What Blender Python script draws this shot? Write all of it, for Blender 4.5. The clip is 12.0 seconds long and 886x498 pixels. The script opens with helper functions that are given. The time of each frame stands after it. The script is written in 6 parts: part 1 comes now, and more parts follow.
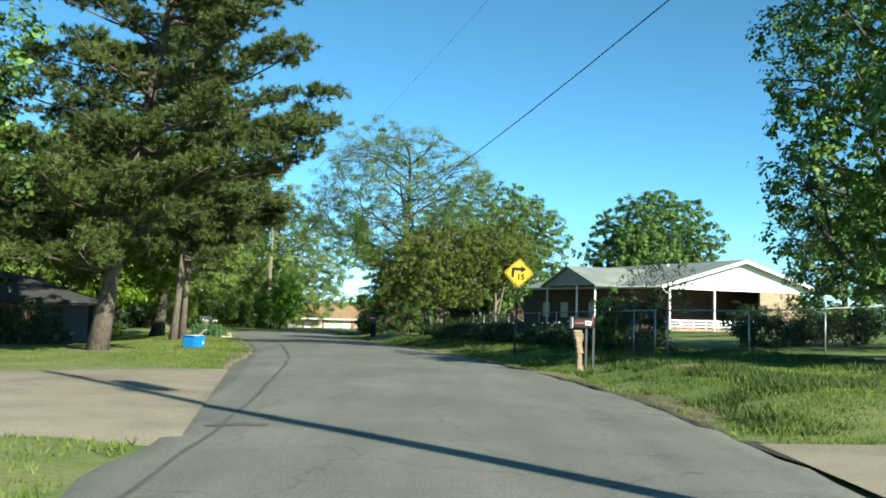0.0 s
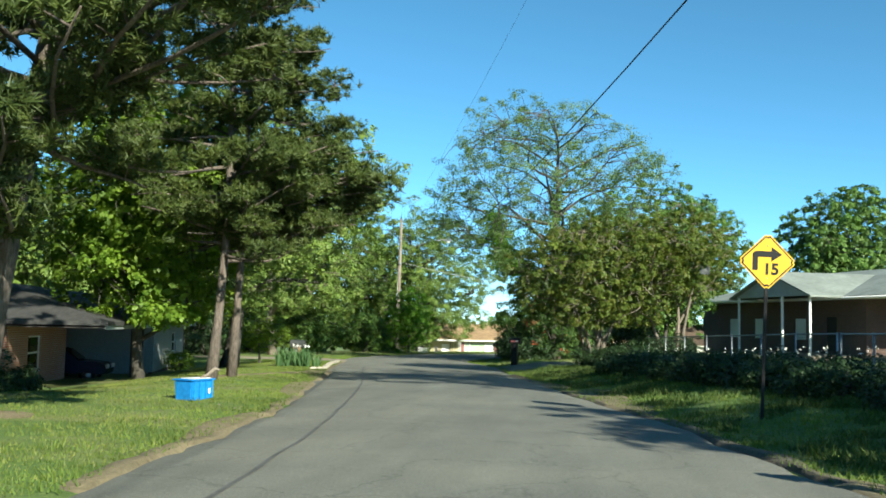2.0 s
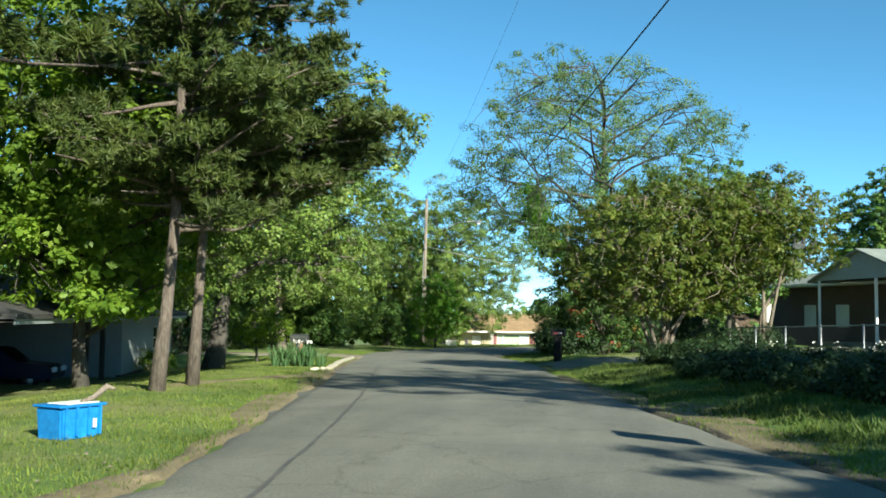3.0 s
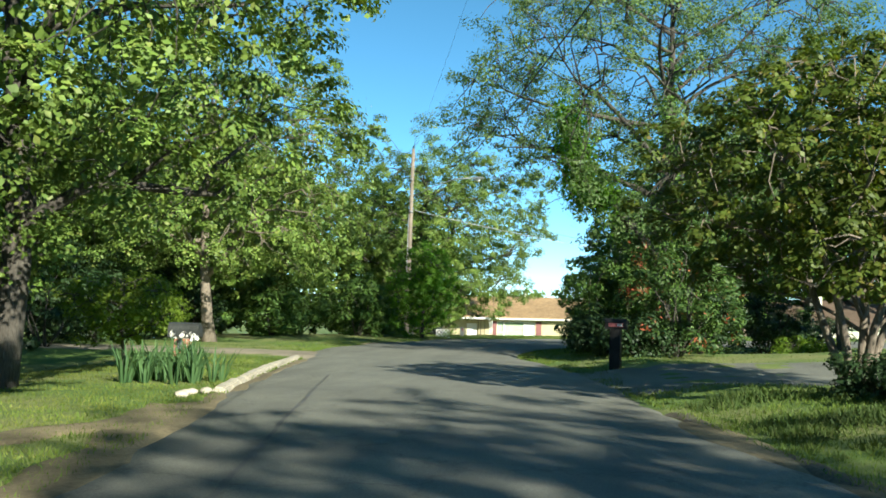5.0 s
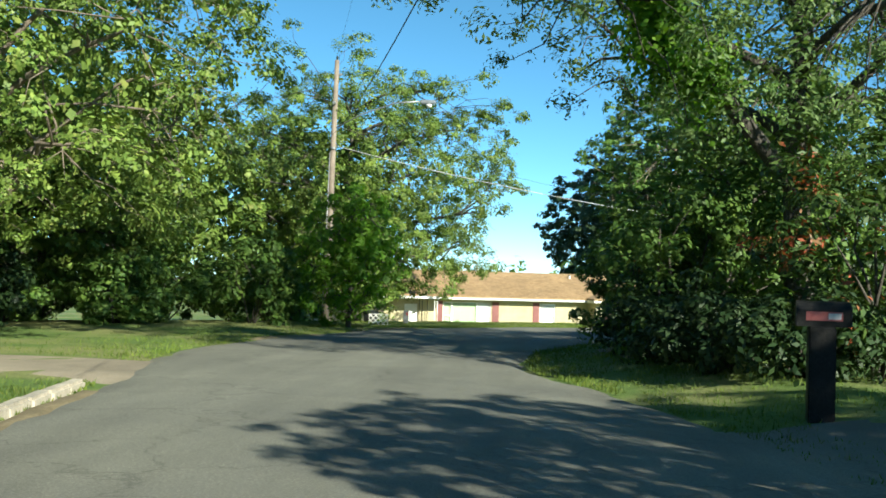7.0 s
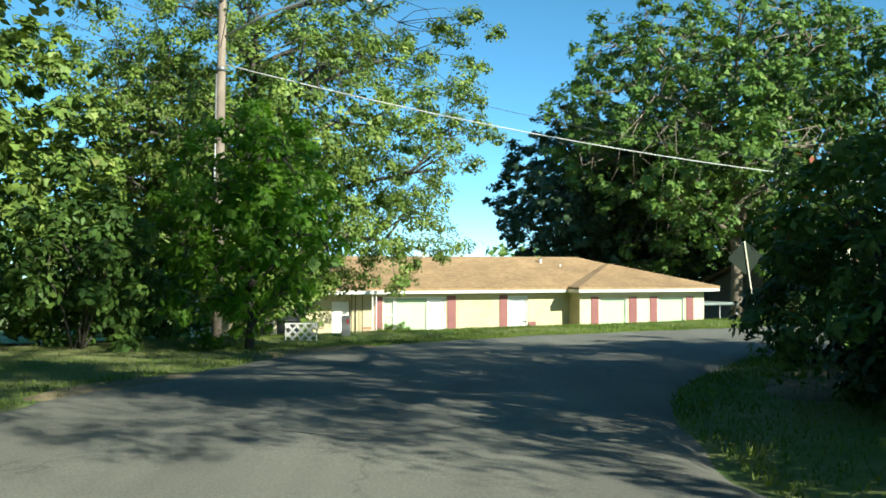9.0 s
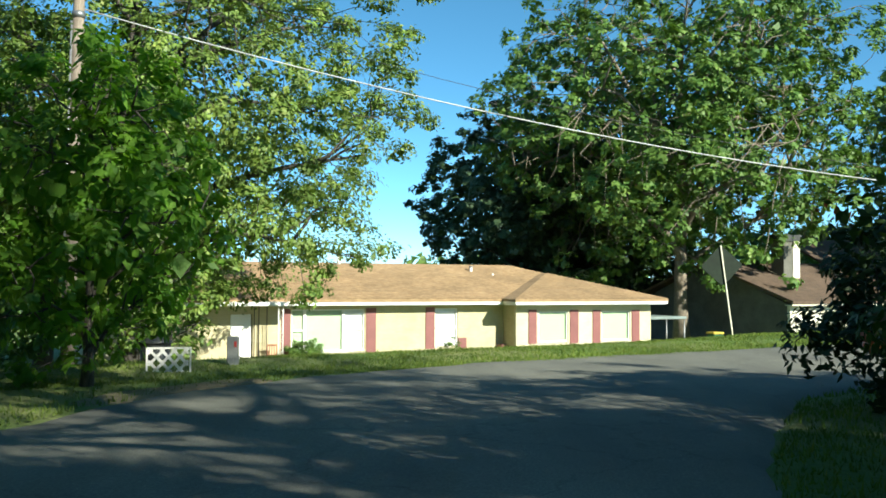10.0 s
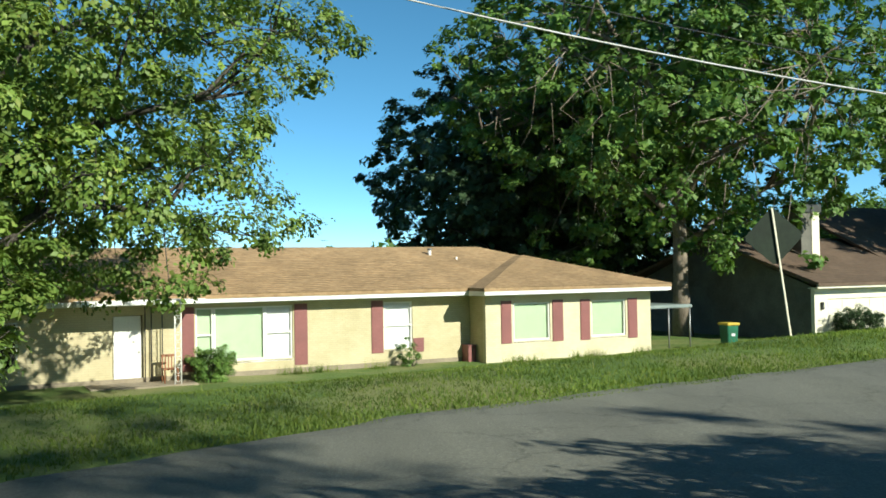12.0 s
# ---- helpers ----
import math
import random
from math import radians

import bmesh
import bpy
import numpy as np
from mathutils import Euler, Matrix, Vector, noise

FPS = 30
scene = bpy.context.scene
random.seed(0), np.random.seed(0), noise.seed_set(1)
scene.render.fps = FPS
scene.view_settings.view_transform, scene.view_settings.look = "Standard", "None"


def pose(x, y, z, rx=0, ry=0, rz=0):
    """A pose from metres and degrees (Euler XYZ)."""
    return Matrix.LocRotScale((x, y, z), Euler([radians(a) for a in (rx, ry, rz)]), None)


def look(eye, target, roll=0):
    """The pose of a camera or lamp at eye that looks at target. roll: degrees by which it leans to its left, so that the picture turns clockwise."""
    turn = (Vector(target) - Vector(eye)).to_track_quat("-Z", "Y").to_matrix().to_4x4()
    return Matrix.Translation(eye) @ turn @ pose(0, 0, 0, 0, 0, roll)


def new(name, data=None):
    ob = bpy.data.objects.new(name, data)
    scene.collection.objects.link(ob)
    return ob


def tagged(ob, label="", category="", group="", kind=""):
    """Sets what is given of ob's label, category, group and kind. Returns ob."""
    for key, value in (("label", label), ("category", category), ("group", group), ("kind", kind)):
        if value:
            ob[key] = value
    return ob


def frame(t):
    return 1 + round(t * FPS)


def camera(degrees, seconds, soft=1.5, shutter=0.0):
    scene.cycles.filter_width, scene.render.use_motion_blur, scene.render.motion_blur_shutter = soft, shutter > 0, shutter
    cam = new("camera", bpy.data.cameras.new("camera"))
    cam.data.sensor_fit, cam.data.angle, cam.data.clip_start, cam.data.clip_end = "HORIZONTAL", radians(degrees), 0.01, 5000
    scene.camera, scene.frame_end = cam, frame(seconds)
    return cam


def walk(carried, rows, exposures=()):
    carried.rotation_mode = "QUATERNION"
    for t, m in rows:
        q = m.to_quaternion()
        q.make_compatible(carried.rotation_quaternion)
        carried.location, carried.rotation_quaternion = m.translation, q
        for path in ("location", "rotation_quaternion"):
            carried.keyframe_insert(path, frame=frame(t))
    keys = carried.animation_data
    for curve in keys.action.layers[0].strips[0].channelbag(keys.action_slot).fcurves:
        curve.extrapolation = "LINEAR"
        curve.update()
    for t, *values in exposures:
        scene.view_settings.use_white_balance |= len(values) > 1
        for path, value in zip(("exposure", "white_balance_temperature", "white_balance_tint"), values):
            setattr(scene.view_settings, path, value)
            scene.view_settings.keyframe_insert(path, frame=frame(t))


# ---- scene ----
cam = camera(49.3, 12.0, 1.7)
METRES, EYE, TILT, LEAN, TURN = 92.0, 1.65, 3.5, -1.6, 0.0
ROWS = [
    (0.0, 0.0, 0.0, 0.0, -0.0, 0.0, -0.0),
    (0.5, 0.0016, 0.0417, -0.0018, 1.48, 1.52, 0.7),
    (1.0, 0.0021, 0.0834, -0.0042, 3.96, 2.02, 2.38),
    (1.5, 0.0001, 0.1255, -0.0071, 6.97, 0.99, 1.74),
    (2.0, -0.0048, 0.1706, -0.0097, 8.96, 1.2, 0.95),
    (2.5, -0.0103, 0.2152, -0.0122, 9.31, 0.85, 1.39),
    (2.7, -0.0136, 0.2335, -0.0134, 10.45, 0.66, 1.39),
    (4.3, -0.0424, 0.3822, -0.0233, 11.11, 0.79, 1.71),
    (4.5, -0.0462, 0.4014, -0.0245, 10.5, 0.37, 1.59),
    (5.0, -0.0574, 0.4509, -0.028, 9.99, -0.26, 0.76),
    (5.5, -0.0683, 0.5012, -0.0315, 10.91, -0.81, 0.95),
    (6.0, -0.0787, 0.5511, -0.0349, 10.13, -0.43, 1.7),
    (6.5, -0.0888, 0.5992, -0.0389, 6.8, -1.39, 0.61),
    (7.0, -0.0987, 0.646, -0.0428, 5.37, -1.56, 0.24),
    (7.2, -0.1024, 0.6641, -0.0441, 4.98, -1.44, 0.33),
    (8.8, -0.1265, 0.8005, -0.0543, 0.84, -1.86, 1.2),
    (9.0, -0.1285, 0.816, -0.0553, 0.18, -2.1, 1.71),
    (9.5, -0.1313, 0.8524, -0.0577, -2.33, -1.71, 2.11),
    (10.0, -0.1303, 0.8843, -0.0602, -4.79, -1.59, 1.02),
    (10.5, -0.1279, 0.9142, -0.0623, -5.98, -2.08, -0.27),
    (11.0, -0.124, 0.9404, -0.0645, -2.8, -2.71, -0.57),
    (11.5, -0.1177, 0.9622, -0.0656, -3.29, -3.71, 0.73),
    (12.0, -0.1119, 0.9832, -0.067, -6.34, -2.41, 2.12),
]
EXPOSURES = [(0.0, 0.9, 6100, 0), (4.5, 0.9, 6100, 0), (5.5, 0.89, 6210, 0), (7.2, 0.88, 6210, 0), (9.0, 0.9, 6100, 0), (10.5, 0.77, 6100, 0), (11.0, 0.61, 6100, 0), (11.5, 0.45, 6100, 0), (12.0, 0.42, 6100, 0)]
walk(cam, [(t, pose(0, 0, EYE, TILT, LEAN, TURN) @ pose(METRES * x, METRES * y, METRES * z, 90 + pitch, roll, yaw)) for t, x, y, z, yaw, pitch, roll in ROWS], EXPOSURES)

# the world's light: a low evening sun from behind and to the right
SUN_TO = Vector((0.66 * math.cos(radians(27)), -0.75 * math.cos(radians(27)), math.sin(radians(27)))).normalized()
world = bpy.data.worlds.new("sky")
scene.world = world
world.use_nodes = True
wn = world.node_tree.nodes
sky = wn.new("ShaderNodeTexSky")
sky.sky_type = "NISHITA"
sky.sun_disc = False
sky.sun_elevation = math.asin(SUN_TO.z)
sky.sun_rotation = math.atan2(SUN_TO.x, SUN_TO.y)
sky.altitude = 1200
sky.air_density, sky.dust_density, sky.ozone_density = 0.5, 0.0, 2.5
clear = wn.new("ShaderNodeHueSaturation")
clear.inputs["Hue"].default_value, clear.inputs["Saturation"].default_value = 0.478, 1.1
world.node_tree.links.new(sky.outputs[0], clear.inputs["Color"])
world.node_tree.links.new(clear.outputs[0], wn["Background"].inputs[0])
wn["Background"].inputs[1].default_value = 0.125
sun = new("sun", bpy.data.lights.new("sun", "SUN"))
sun.data.energy, sun.data.angle, sun.data.color = 6.2, radians(0.6), (1.0, 0.91, 0.75)
sun.matrix_world = look(SUN_TO * 50, (0, 0, 0))


# ---- materials ----
def mat(name, build):
    m = bpy.data.materials.new(name)
    m.use_nodes = True
    build(m.node_tree.nodes, m.node_tree.links, m.node_tree.nodes["Principled BSDF"])
    return m


def ramp(n, stops):
    r = n.new("ShaderNodeValToRGB")
    while len(r.color_ramp.elements) < len(stops):
        r.color_ramp.elements.new(0.5)
    for e, (p, c) in zip(r.color_ramp.elements, stops):
        e.position, e.color = p, (*c, 1)
    return r


def noise_node(n, l, scale, detail=6, rough=0.6, coord="Object", stretch=None):
    tc = n.new("ShaderNodeTexCoord")
    t = n.new("ShaderNodeTexNoise")
    t.inputs["Scale"].default_value, t.inputs["Detail"].default_value, t.inputs["Roughness"].default_value = scale, detail, rough
    if stretch:
        mp = n.new("ShaderNodeMapping")
        mp.inputs["Scale"].default_value = stretch
        l.new(tc.outputs[coord], mp.inputs[0])
        l.new(mp.outputs[0], t.inputs["Vector"])
    else:
        l.new(tc.outputs[coord], t.inputs["Vector"])
    return t


def mix_col(n, l, fac, a, b, blend="MIX"):
    m = n.new("ShaderNodeMix")
    m.data_type, m.blend_type = "RGBA", blend
    for value, socket in ((fac, m.inputs[0]), (a, m.inputs[6]), (b, m.inputs[7])):
        if isinstance(value, bpy.types.NodeSocket):
            l.new(value, socket)
        elif isinstance(value, tuple):
            socket.default_value = (*value, 1)
        else:
            socket.default_value = value
    return m.outputs[2]


def bump(n, l, p, height, strength, distance=0.02):
    b = n.new("ShaderNodeBump")
    b.inputs["Strength"].default_value, b.inputs["Distance"].default_value = strength, distance
    l.new(height, b.inputs["Height"])
    l.new(b.outputs[0], p.inputs["Normal"])


def two_scale(name, dark, light, fine=40, coarse=1.2, rough=0.8, relief=0.3, metal=0.0, stain=0.35, stretch=None, depth=0.01):
    """A surface with a fine grain and larger stains."""
    def build(n, l, p):
        a = noise_node(n, l, fine, 5, 0.65, stretch=stretch)
        b = noise_node(n, l, coarse, 4, 0.6)
        ra = ramp(n, [(0.3, dark), (0.7, light)])
        l.new(a.outputs[0], ra.inputs[0])
        rb = ramp(n, [(0.35, (1 - stain,) * 3), (0.65, (1.0,) * 3)])
        l.new(b.outputs[0], rb.inputs[0])
        l.new(mix_col(n, l, 1.0, ra.outputs[0], rb.outputs[0], "MULTIPLY"), p.inputs["Base Color"])
        p.inputs["Roughness"].default_value, p.inputs["Metallic"].default_value = rough, metal
        if relief:
            bump(n, l, p, a.outputs[0], relief, depth)
    return mat(name, build)


def leafy(name, stops, rough=0.5, trans=0.35, tips=None, gloss=0.3):
    """Leaves: each takes a tone of its own, and light comes through."""
    mean = [sum(c[k] for _, c in stops) / len(stops) for k in range(3)]
    stops = [(q, tuple(0.55 * c[k] + 0.45 * mean[k] for k in range(3))) for q, c in stops]

    def build(n, l, p):
        g = n.new("ShaderNodeNewGeometry")
        r = ramp(n, stops)
        l.new(g.outputs["Random Per Island"], r.inputs[0])
        big = noise_node(n, l, 0.35, 3)
        rb = ramp(n, [(0.35, (0.72,) * 3), (0.65, (1.15,) * 3)])
        l.new(big.outputs[0], rb.inputs[0])
        col = mix_col(n, l, 1.0, r.outputs[0], rb.outputs[0], "MULTIPLY")
        clump = noise_node(n, l, 1.6, 2)
        rc = ramp(n, [(0.35, (0.74, 0.8, 0.8)), (0.65, (1.22, 1.15, 1.05))])
        l.new(clump.outputs[0], rc.inputs[0])
        col = mix_col(n, l, 1.0, col, rc.outputs[0], "MULTIPLY")
        if tips:
            where = noise_node(n, l, 1.1, 3, 0.6)
            pick = ramp(n, [(0.56, (0.0,) * 3), (0.62, (1.0,) * 3)])
            l.new(where.outputs[0], pick.inputs[0])
            few = n.new("ShaderNodeMath")
            few.operation = "GREATER_THAN"
            few.inputs[1].default_value = 0.55
            l.new(g.outputs["Random Per Island"], few.inputs[0])
            both = n.new("ShaderNodeMath")
            both.operation = "MULTIPLY"
            l.new(pick.outputs[0], both.inputs[0])
            l.new(few.outputs[0], both.inputs[1])
            col = mix_col(n, l, both.outputs[0], col, tips)
        l.new(col, p.inputs["Base Color"])
        p.inputs["Roughness"].default_value = rough
        p.inputs["Specular IOR Level"].default_value = gloss
        tr = n.new("ShaderNodeBsdfTranslucent")
        warm = mix_col(n, l, 1.0, col, (1.3, 1.35, 0.5), "MULTIPLY")
        l.new(warm, tr.inputs[0])
        mx = n.new("ShaderNodeMixShader")
        mx.inputs[0].default_value = trans
        l.new(p.outputs[0], mx.inputs[1])
        l.new(tr.outputs[0], mx.inputs[2])
        l.new(mx.outputs[0], n["Material Output"].inputs[0])
    return mat(name, build)


def asphalt(n, l, p):
    grit = noise_node(n, l, 38, 6, 0.78)
    patch = noise_node(n, l, 0.35, 5, 0.6)
    streak = noise_node(n, l, 1.1, 4, 0.6, stretch=(1.0, 0.12, 1.0))
    a = ramp(n, [(0.3, (0.08, 0.081, 0.069)), (0.55, (0.15, 0.15, 0.127)), (0.72, (0.27, 0.267, 0.224))])
    l.new(grit.outputs[0], a.inputs[0])
    b = ramp(n, [(0.34, (0.9, 0.9, 0.91)), (0.66, (1.22, 1.21, 1.17))])
    l.new(patch.outputs[0], b.inputs[0])
    c = ramp(n, [(0.35, (0.88,) * 3), (0.62, (1.1,) * 3)])
    l.new(streak.outputs[0], c.inputs[0])
    m1 = mix_col(n, l, 1.0, a.outputs[0], b.outputs[0], "MULTIPLY")
    m2 = mix_col(n, l, 1.0, m1, c.outputs[0], "MULTIPLY")
    # fine crack lines
    tc = n.new("ShaderNodeTexCoord")
    v = n.new("ShaderNodeTexVoronoi")
    v.feature, v.inputs["Scale"].default_value = "DISTANCE_TO_EDGE", 0.42
    wob = noise_node(n, l, 1.4, 5)
    add = n.new("ShaderNodeVectorMath")
    l.new(tc.outputs["Object"], add.inputs[0])
    l.new(wob.outputs[1], add.inputs[1])
    l.new(add.outputs[0], v.inputs["Vector"])
    cr = ramp(n, [(0.0, (0.35,) * 3), (0.013, (1.0,) * 3)])
    l.new(v.outputs[0], cr.inputs[0])
    l.new(mix_col(n, l, 0.5, m2, mix_col(n, l, 1.0, m2, cr.outputs[0], "MULTIPLY")), p.inputs["Base Color"])
    p.inputs["Roughness"].default_value = 0.85
    bump(n, l, p, grit.outputs[0], 0.5, 0.01)


def lawn(n, l, p):
    fine = noise_node(n, l, 14, 6, 0.7)
    wide = noise_node(n, l, 0.28, 5, 0.6)
    a = ramp(n, [(0.3, (0.055, 0.1, 0.015)), (0.55, (0.1, 0.168, 0.026)), (0.8, (0.17, 0.22, 0.048))])
    l.new(fine.outputs[0], a.inputs[0])
    b = ramp(n, [(0.46, (0.0,) * 3), (0.6, (1.0,) * 3)])
    l.new(wide.outputs[0], b.inputs[0])
    dry = ramp(n, [(0.3, (0.15, 0.16, 0.04)), (0.7, (0.34, 0.3, 0.14))])
    l.new(fine.outputs[0], dry.inputs[0])
    half = n.new("ShaderNodeMath")
    half.operation = "MULTIPLY"
    half.inputs[1].default_value = 0.6
    l.new(b.outputs[0], half.inputs[0])
    l.new(mix_col(n, l, half.outputs[0], a.outputs[0], dry.outputs[0]), p.inputs["Base Color"])
    p.inputs["Roughness"].default_value = 0.9
    bump(n, l, p, fine.outputs[0], 0.8, 0.05)


def shingles(dark, light):
    def build(n, l, p):
        a = noise_node(n, l, 7, 5, 0.7, stretch=(0.5, 1.0, 1.0))
        b = noise_node(n, l, 0.6, 4, 0.6)
        r = ramp(n, [(0.3, dark), (0.7, light)])
        l.new(a.outputs[0], r.inputs[0])
        rb = ramp(n, [(0.35, (0.8,) * 3), (0.65, (1.1,) * 3)])
        l.new(b.outputs[0], rb.inputs[0])
        l.new(mix_col(n, l, 1.0, r.outputs[0], rb.outputs[0], "MULTIPLY"), p.inputs["Base Color"])
        p.inputs["Roughness"].default_value = 0.9
        bump(n, l, p, a.outputs[0], 0.4, 0.02)
    return build


def brickwork(brick_a, brick_b, mortar, relief=0.5):
    def build(n, l, p):
        tc = n.new("ShaderNodeTexCoord")
        sx = n.new("ShaderNodeSeparateXYZ")
        l.new(tc.outputs["Object"], sx.inputs[0])
        ad = n.new("ShaderNodeMath")
        l.new(sx.outputs[0], ad.inputs[0])
        l.new(sx.outputs[1], ad.inputs[1])
        cx = n.new("ShaderNodeCombineXYZ")
        l.new(ad.outputs[0], cx.inputs[0])
        l.new(sx.outputs[2], cx.inputs[1])
        b = n.new("ShaderNodeTexBrick")
        b.inputs["Scale"].default_value = 1.0
        b.inputs["Brick Width"].default_value, b.inputs["Row Height"].default_value = 0.21, 0.075
        b.inputs["Mortar Size"].default_value = 0.008
        b.inputs["Color1"].default_value, b.inputs["Color2"].default_value, b.inputs["Mortar"].default_value = (*brick_a, 1), (*brick_b, 1), (*mortar, 1)
        l.new(cx.outputs[0], b.inputs["Vector"])
        st = noise_node(n, l, 0.8, 5, 0.65)
        rb = ramp(n, [(0.3, (0.82, 0.80, 0.74)), (0.65, (1.0,) * 3)])
        l.new(st.outputs[0], rb.inputs[0])
        l.new(mix_col(n, l, 1.0, b.outputs[0], rb.outputs[0], "MULTIPLY"), p.inputs["Base Color"])
        p.inputs["Roughness"].default_value = 0.85
        bump(n, l, p, b.outputs["Fac"], -relief, 0.008)
    return build


def glass(n, l, p):
    tr = n.new("ShaderNodeBsdfTransparent")
    gl = n.new("ShaderNodeBsdfGlossy")
    gl.inputs["Roughness"].default_value = 0.03
    fr = n.new("ShaderNodeFresnel")
    fr.inputs[0].default_value = 1.5
    mx = n.new("ShaderNodeMixShader")
    l.new(fr.outputs[0], mx.inputs[0])
    l.new(tr.outputs[0], mx.inputs[1])
    l.new(gl.outputs[0], mx.inputs[2])
    l.new(mx.outputs[0], n["Material Output"].inputs[0])
    w = noise_node(n, l, 1.5, 2)
    b = n.new("ShaderNodeBump")
    b.inputs["Strength"].default_value = 0.05
    l.new(w.outputs[0], b.inputs["Height"])
    l.new(b.outputs[0], gl.inputs["Normal"])


M_ASPHALT = mat("asphalt", asphalt)
M_LAWN = mat("lawn", lawn)
M_BARK = two_scale("bark", (0.045, 0.039, 0.032), (0.145, 0.128, 0.108), 9, 1.0, 0.95, 1.0, stretch=(3, 3, 0.6), depth=0.05)
M_PINEBARK = two_scale("pine_bark", (0.075, 0.056, 0.045), (0.24, 0.195, 0.16), 8, 1.0, 0.95, 1.0, stretch=(2.5, 2.5, 0.6), depth=0.05)
M_PALEBARK = two_scale("pale_bark", (0.13, 0.105, 0.08), (0.34, 0.28, 0.22), 9, 1.2, 0.9, 0.8, stretch=(3, 3, 0.6), depth=0.03)
M_OAKLEAF = leafy("oak_leaves", [(0.0, (0.066, 0.130, 0.025)), (0.5, (0.128, 0.226, 0.042)), (0.85, (0.215, 0.305, 0.062)), (1.0, (0.27, 0.28, 0.095))], trans=0.2, gloss=0.3)
M_MIDLEAF = leafy("green_leaves", [(0.0, (0.050, 0.118, 0.025)), (0.6, (0.108, 0.205, 0.042)), (1.0, (0.205, 0.295, 0.074))], trans=0.22, gloss=0.3)
# very dark green; some bushes below use it in place of shade
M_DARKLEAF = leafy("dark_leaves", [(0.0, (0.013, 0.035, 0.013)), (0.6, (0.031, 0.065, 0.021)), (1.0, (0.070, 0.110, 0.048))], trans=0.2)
M_BLUELEAF = leafy("blue_green_leaves", [(0.0, (0.028, 0.062, 0.03)), (0.6, (0.06, 0.112, 0.052)), (1.0, (0.12, 0.175, 0.095))], trans=0.15, gloss=0.5)
M_BRIGHTLEAF = leafy("bright_leaves", [(0.0, (0.085, 0.165, 0.016)), (0.6, (0.155, 0.255, 0.028)), (1.0, (0.25, 0.34, 0.055))], trans=0.45)
M_VIVIDLEAF = leafy("vivid_leaves", [(0.0, (0.08, 0.19, 0.02)), (0.6, (0.14, 0.30, 0.032)), (1.0, (0.24, 0.40, 0.06))], trans=0.55)
M_LIMELEAF = leafy("lime_leaves", [(0.0, (0.099, 0.165, 0.017)), (0.6, (0.176, 0.264, 0.033)), (1.0, (0.264, 0.330, 0.055))], trans=0.5)
M_AIRYLEAF = leafy("airy_leaves", [(0.0, (0.078, 0.140, 0.042)), (0.6, (0.135, 0.215, 0.075)), (1.0, (0.22, 0.295, 0.125))])
M_MYRTLE = leafy("myrtle_leaves", [(0.0, (0.050, 0.098, 0.014)), (0.5, (0.100, 0.172, 0.026)), (0.88, (0.165, 0.205, 0.040)), (1.0, (0.211, 0.134, 0.049))])
M_PHOTINIA = leafy("photinia_leaves", [(0.0, (0.020, 0.052, 0.016)), (0.6, (0.055, 0.115, 0.026)), (1.0, (0.125, 0.185, 0.046))], rough=0.5, trans=0.2, tips=(0.34, 0.09, 0.045))
M_NEEDLE = leafy("pine_needles", [(0.0, (0.03, 0.052, 0.013)), (0.6, (0.063, 0.094, 0.02)), (1.0, (0.115, 0.140, 0.034))], rough=0.55, trans=0.15)
M_BLADE = leafy("grass_blades", [(0.0, (0.064, 0.122, 0.016)), (0.6, (0.115, 0.198, 0.027)), (0.9, (0.185, 0.25, 0.046)), (1.0, (0.29, 0.275, 0.12))], rough=0.7, trans=0.4)
M_LAWNBLADE = leafy("lawn_blades", [(0.0, (0.105, 0.155, 0.022)), (0.6, (0.175, 0.228, 0.04)), (0.9, (0.25, 0.28, 0.07)), (1.0, (0.33, 0.3, 0.14))], rough=0.7, trans=0.4)
M_WEED = leafy("weed_leaves", [(0.0, (0.035, 0.075, 0.016)), (0.7, (0.075, 0.13, 0.028)), (1.0, (0.15, 0.17, 0.06))], rough=0.7, trans=0.3)
M_IRIS = leafy("iris_leaves", [(0.0, (0.07, 0.15, 0.06)), (1.0, (0.16, 0.27, 0.11))], trans=0.3)
M_PETAL = two_scale("petals", (0.75, 0.72, 0.66), (0.9, 0.88, 0.84), 30, 3, 0.6, 0, stain=0.1)
M_CONCRETE = two_scale("concrete", (0.23, 0.195, 0.14), (0.36, 0.305, 0.225), 25, 0.5, 0.9, 0.4)
M_KERB = two_scale("kerb_concrete", (0.42, 0.37, 0.29), (0.62, 0.56, 0.46), 18, 1.5, 0.9, 0.5)
M_DIRT = two_scale("dirt", (0.14, 0.115, 0.06), (0.28, 0.225, 0.13), 14, 0.8, 0.95, 0.7, depth=0.03)
M_SOIL = two_scale("soil", (0.06, 0.05, 0.035), (0.17, 0.145, 0.10), 16, 0.9, 0.95, 0.8, depth=0.03)
M_GROOVE = two_scale("shaded_joint", (0.018, 0.018, 0.013), (0.07, 0.062, 0.042), 10, 1.2, 0.95, 0.8, depth=0.03)
M_WHITE = two_scale("white_paint", (0.76, 0.75, 0.72), (0.84, 0.83, 0.81), 20, 0.8, 0.55, 0.08, stain=0.1)
M_SIDING = two_scale("white_siding", (0.26, 0.29, 0.3), (0.34, 0.375, 0.38), 12, 0.6, 0.6, 0.1, stain=0.12)
M_CREAMBRICK = mat("cream_brick", brickwork((0.49, 0.43, 0.275), (0.53, 0.47, 0.305), (0.44, 0.39, 0.265)))
M_PALEBRICK = mat("pale_brick", brickwork((0.57, 0.52, 0.37), (0.61, 0.55, 0.395), (0.52, 0.47, 0.345)))
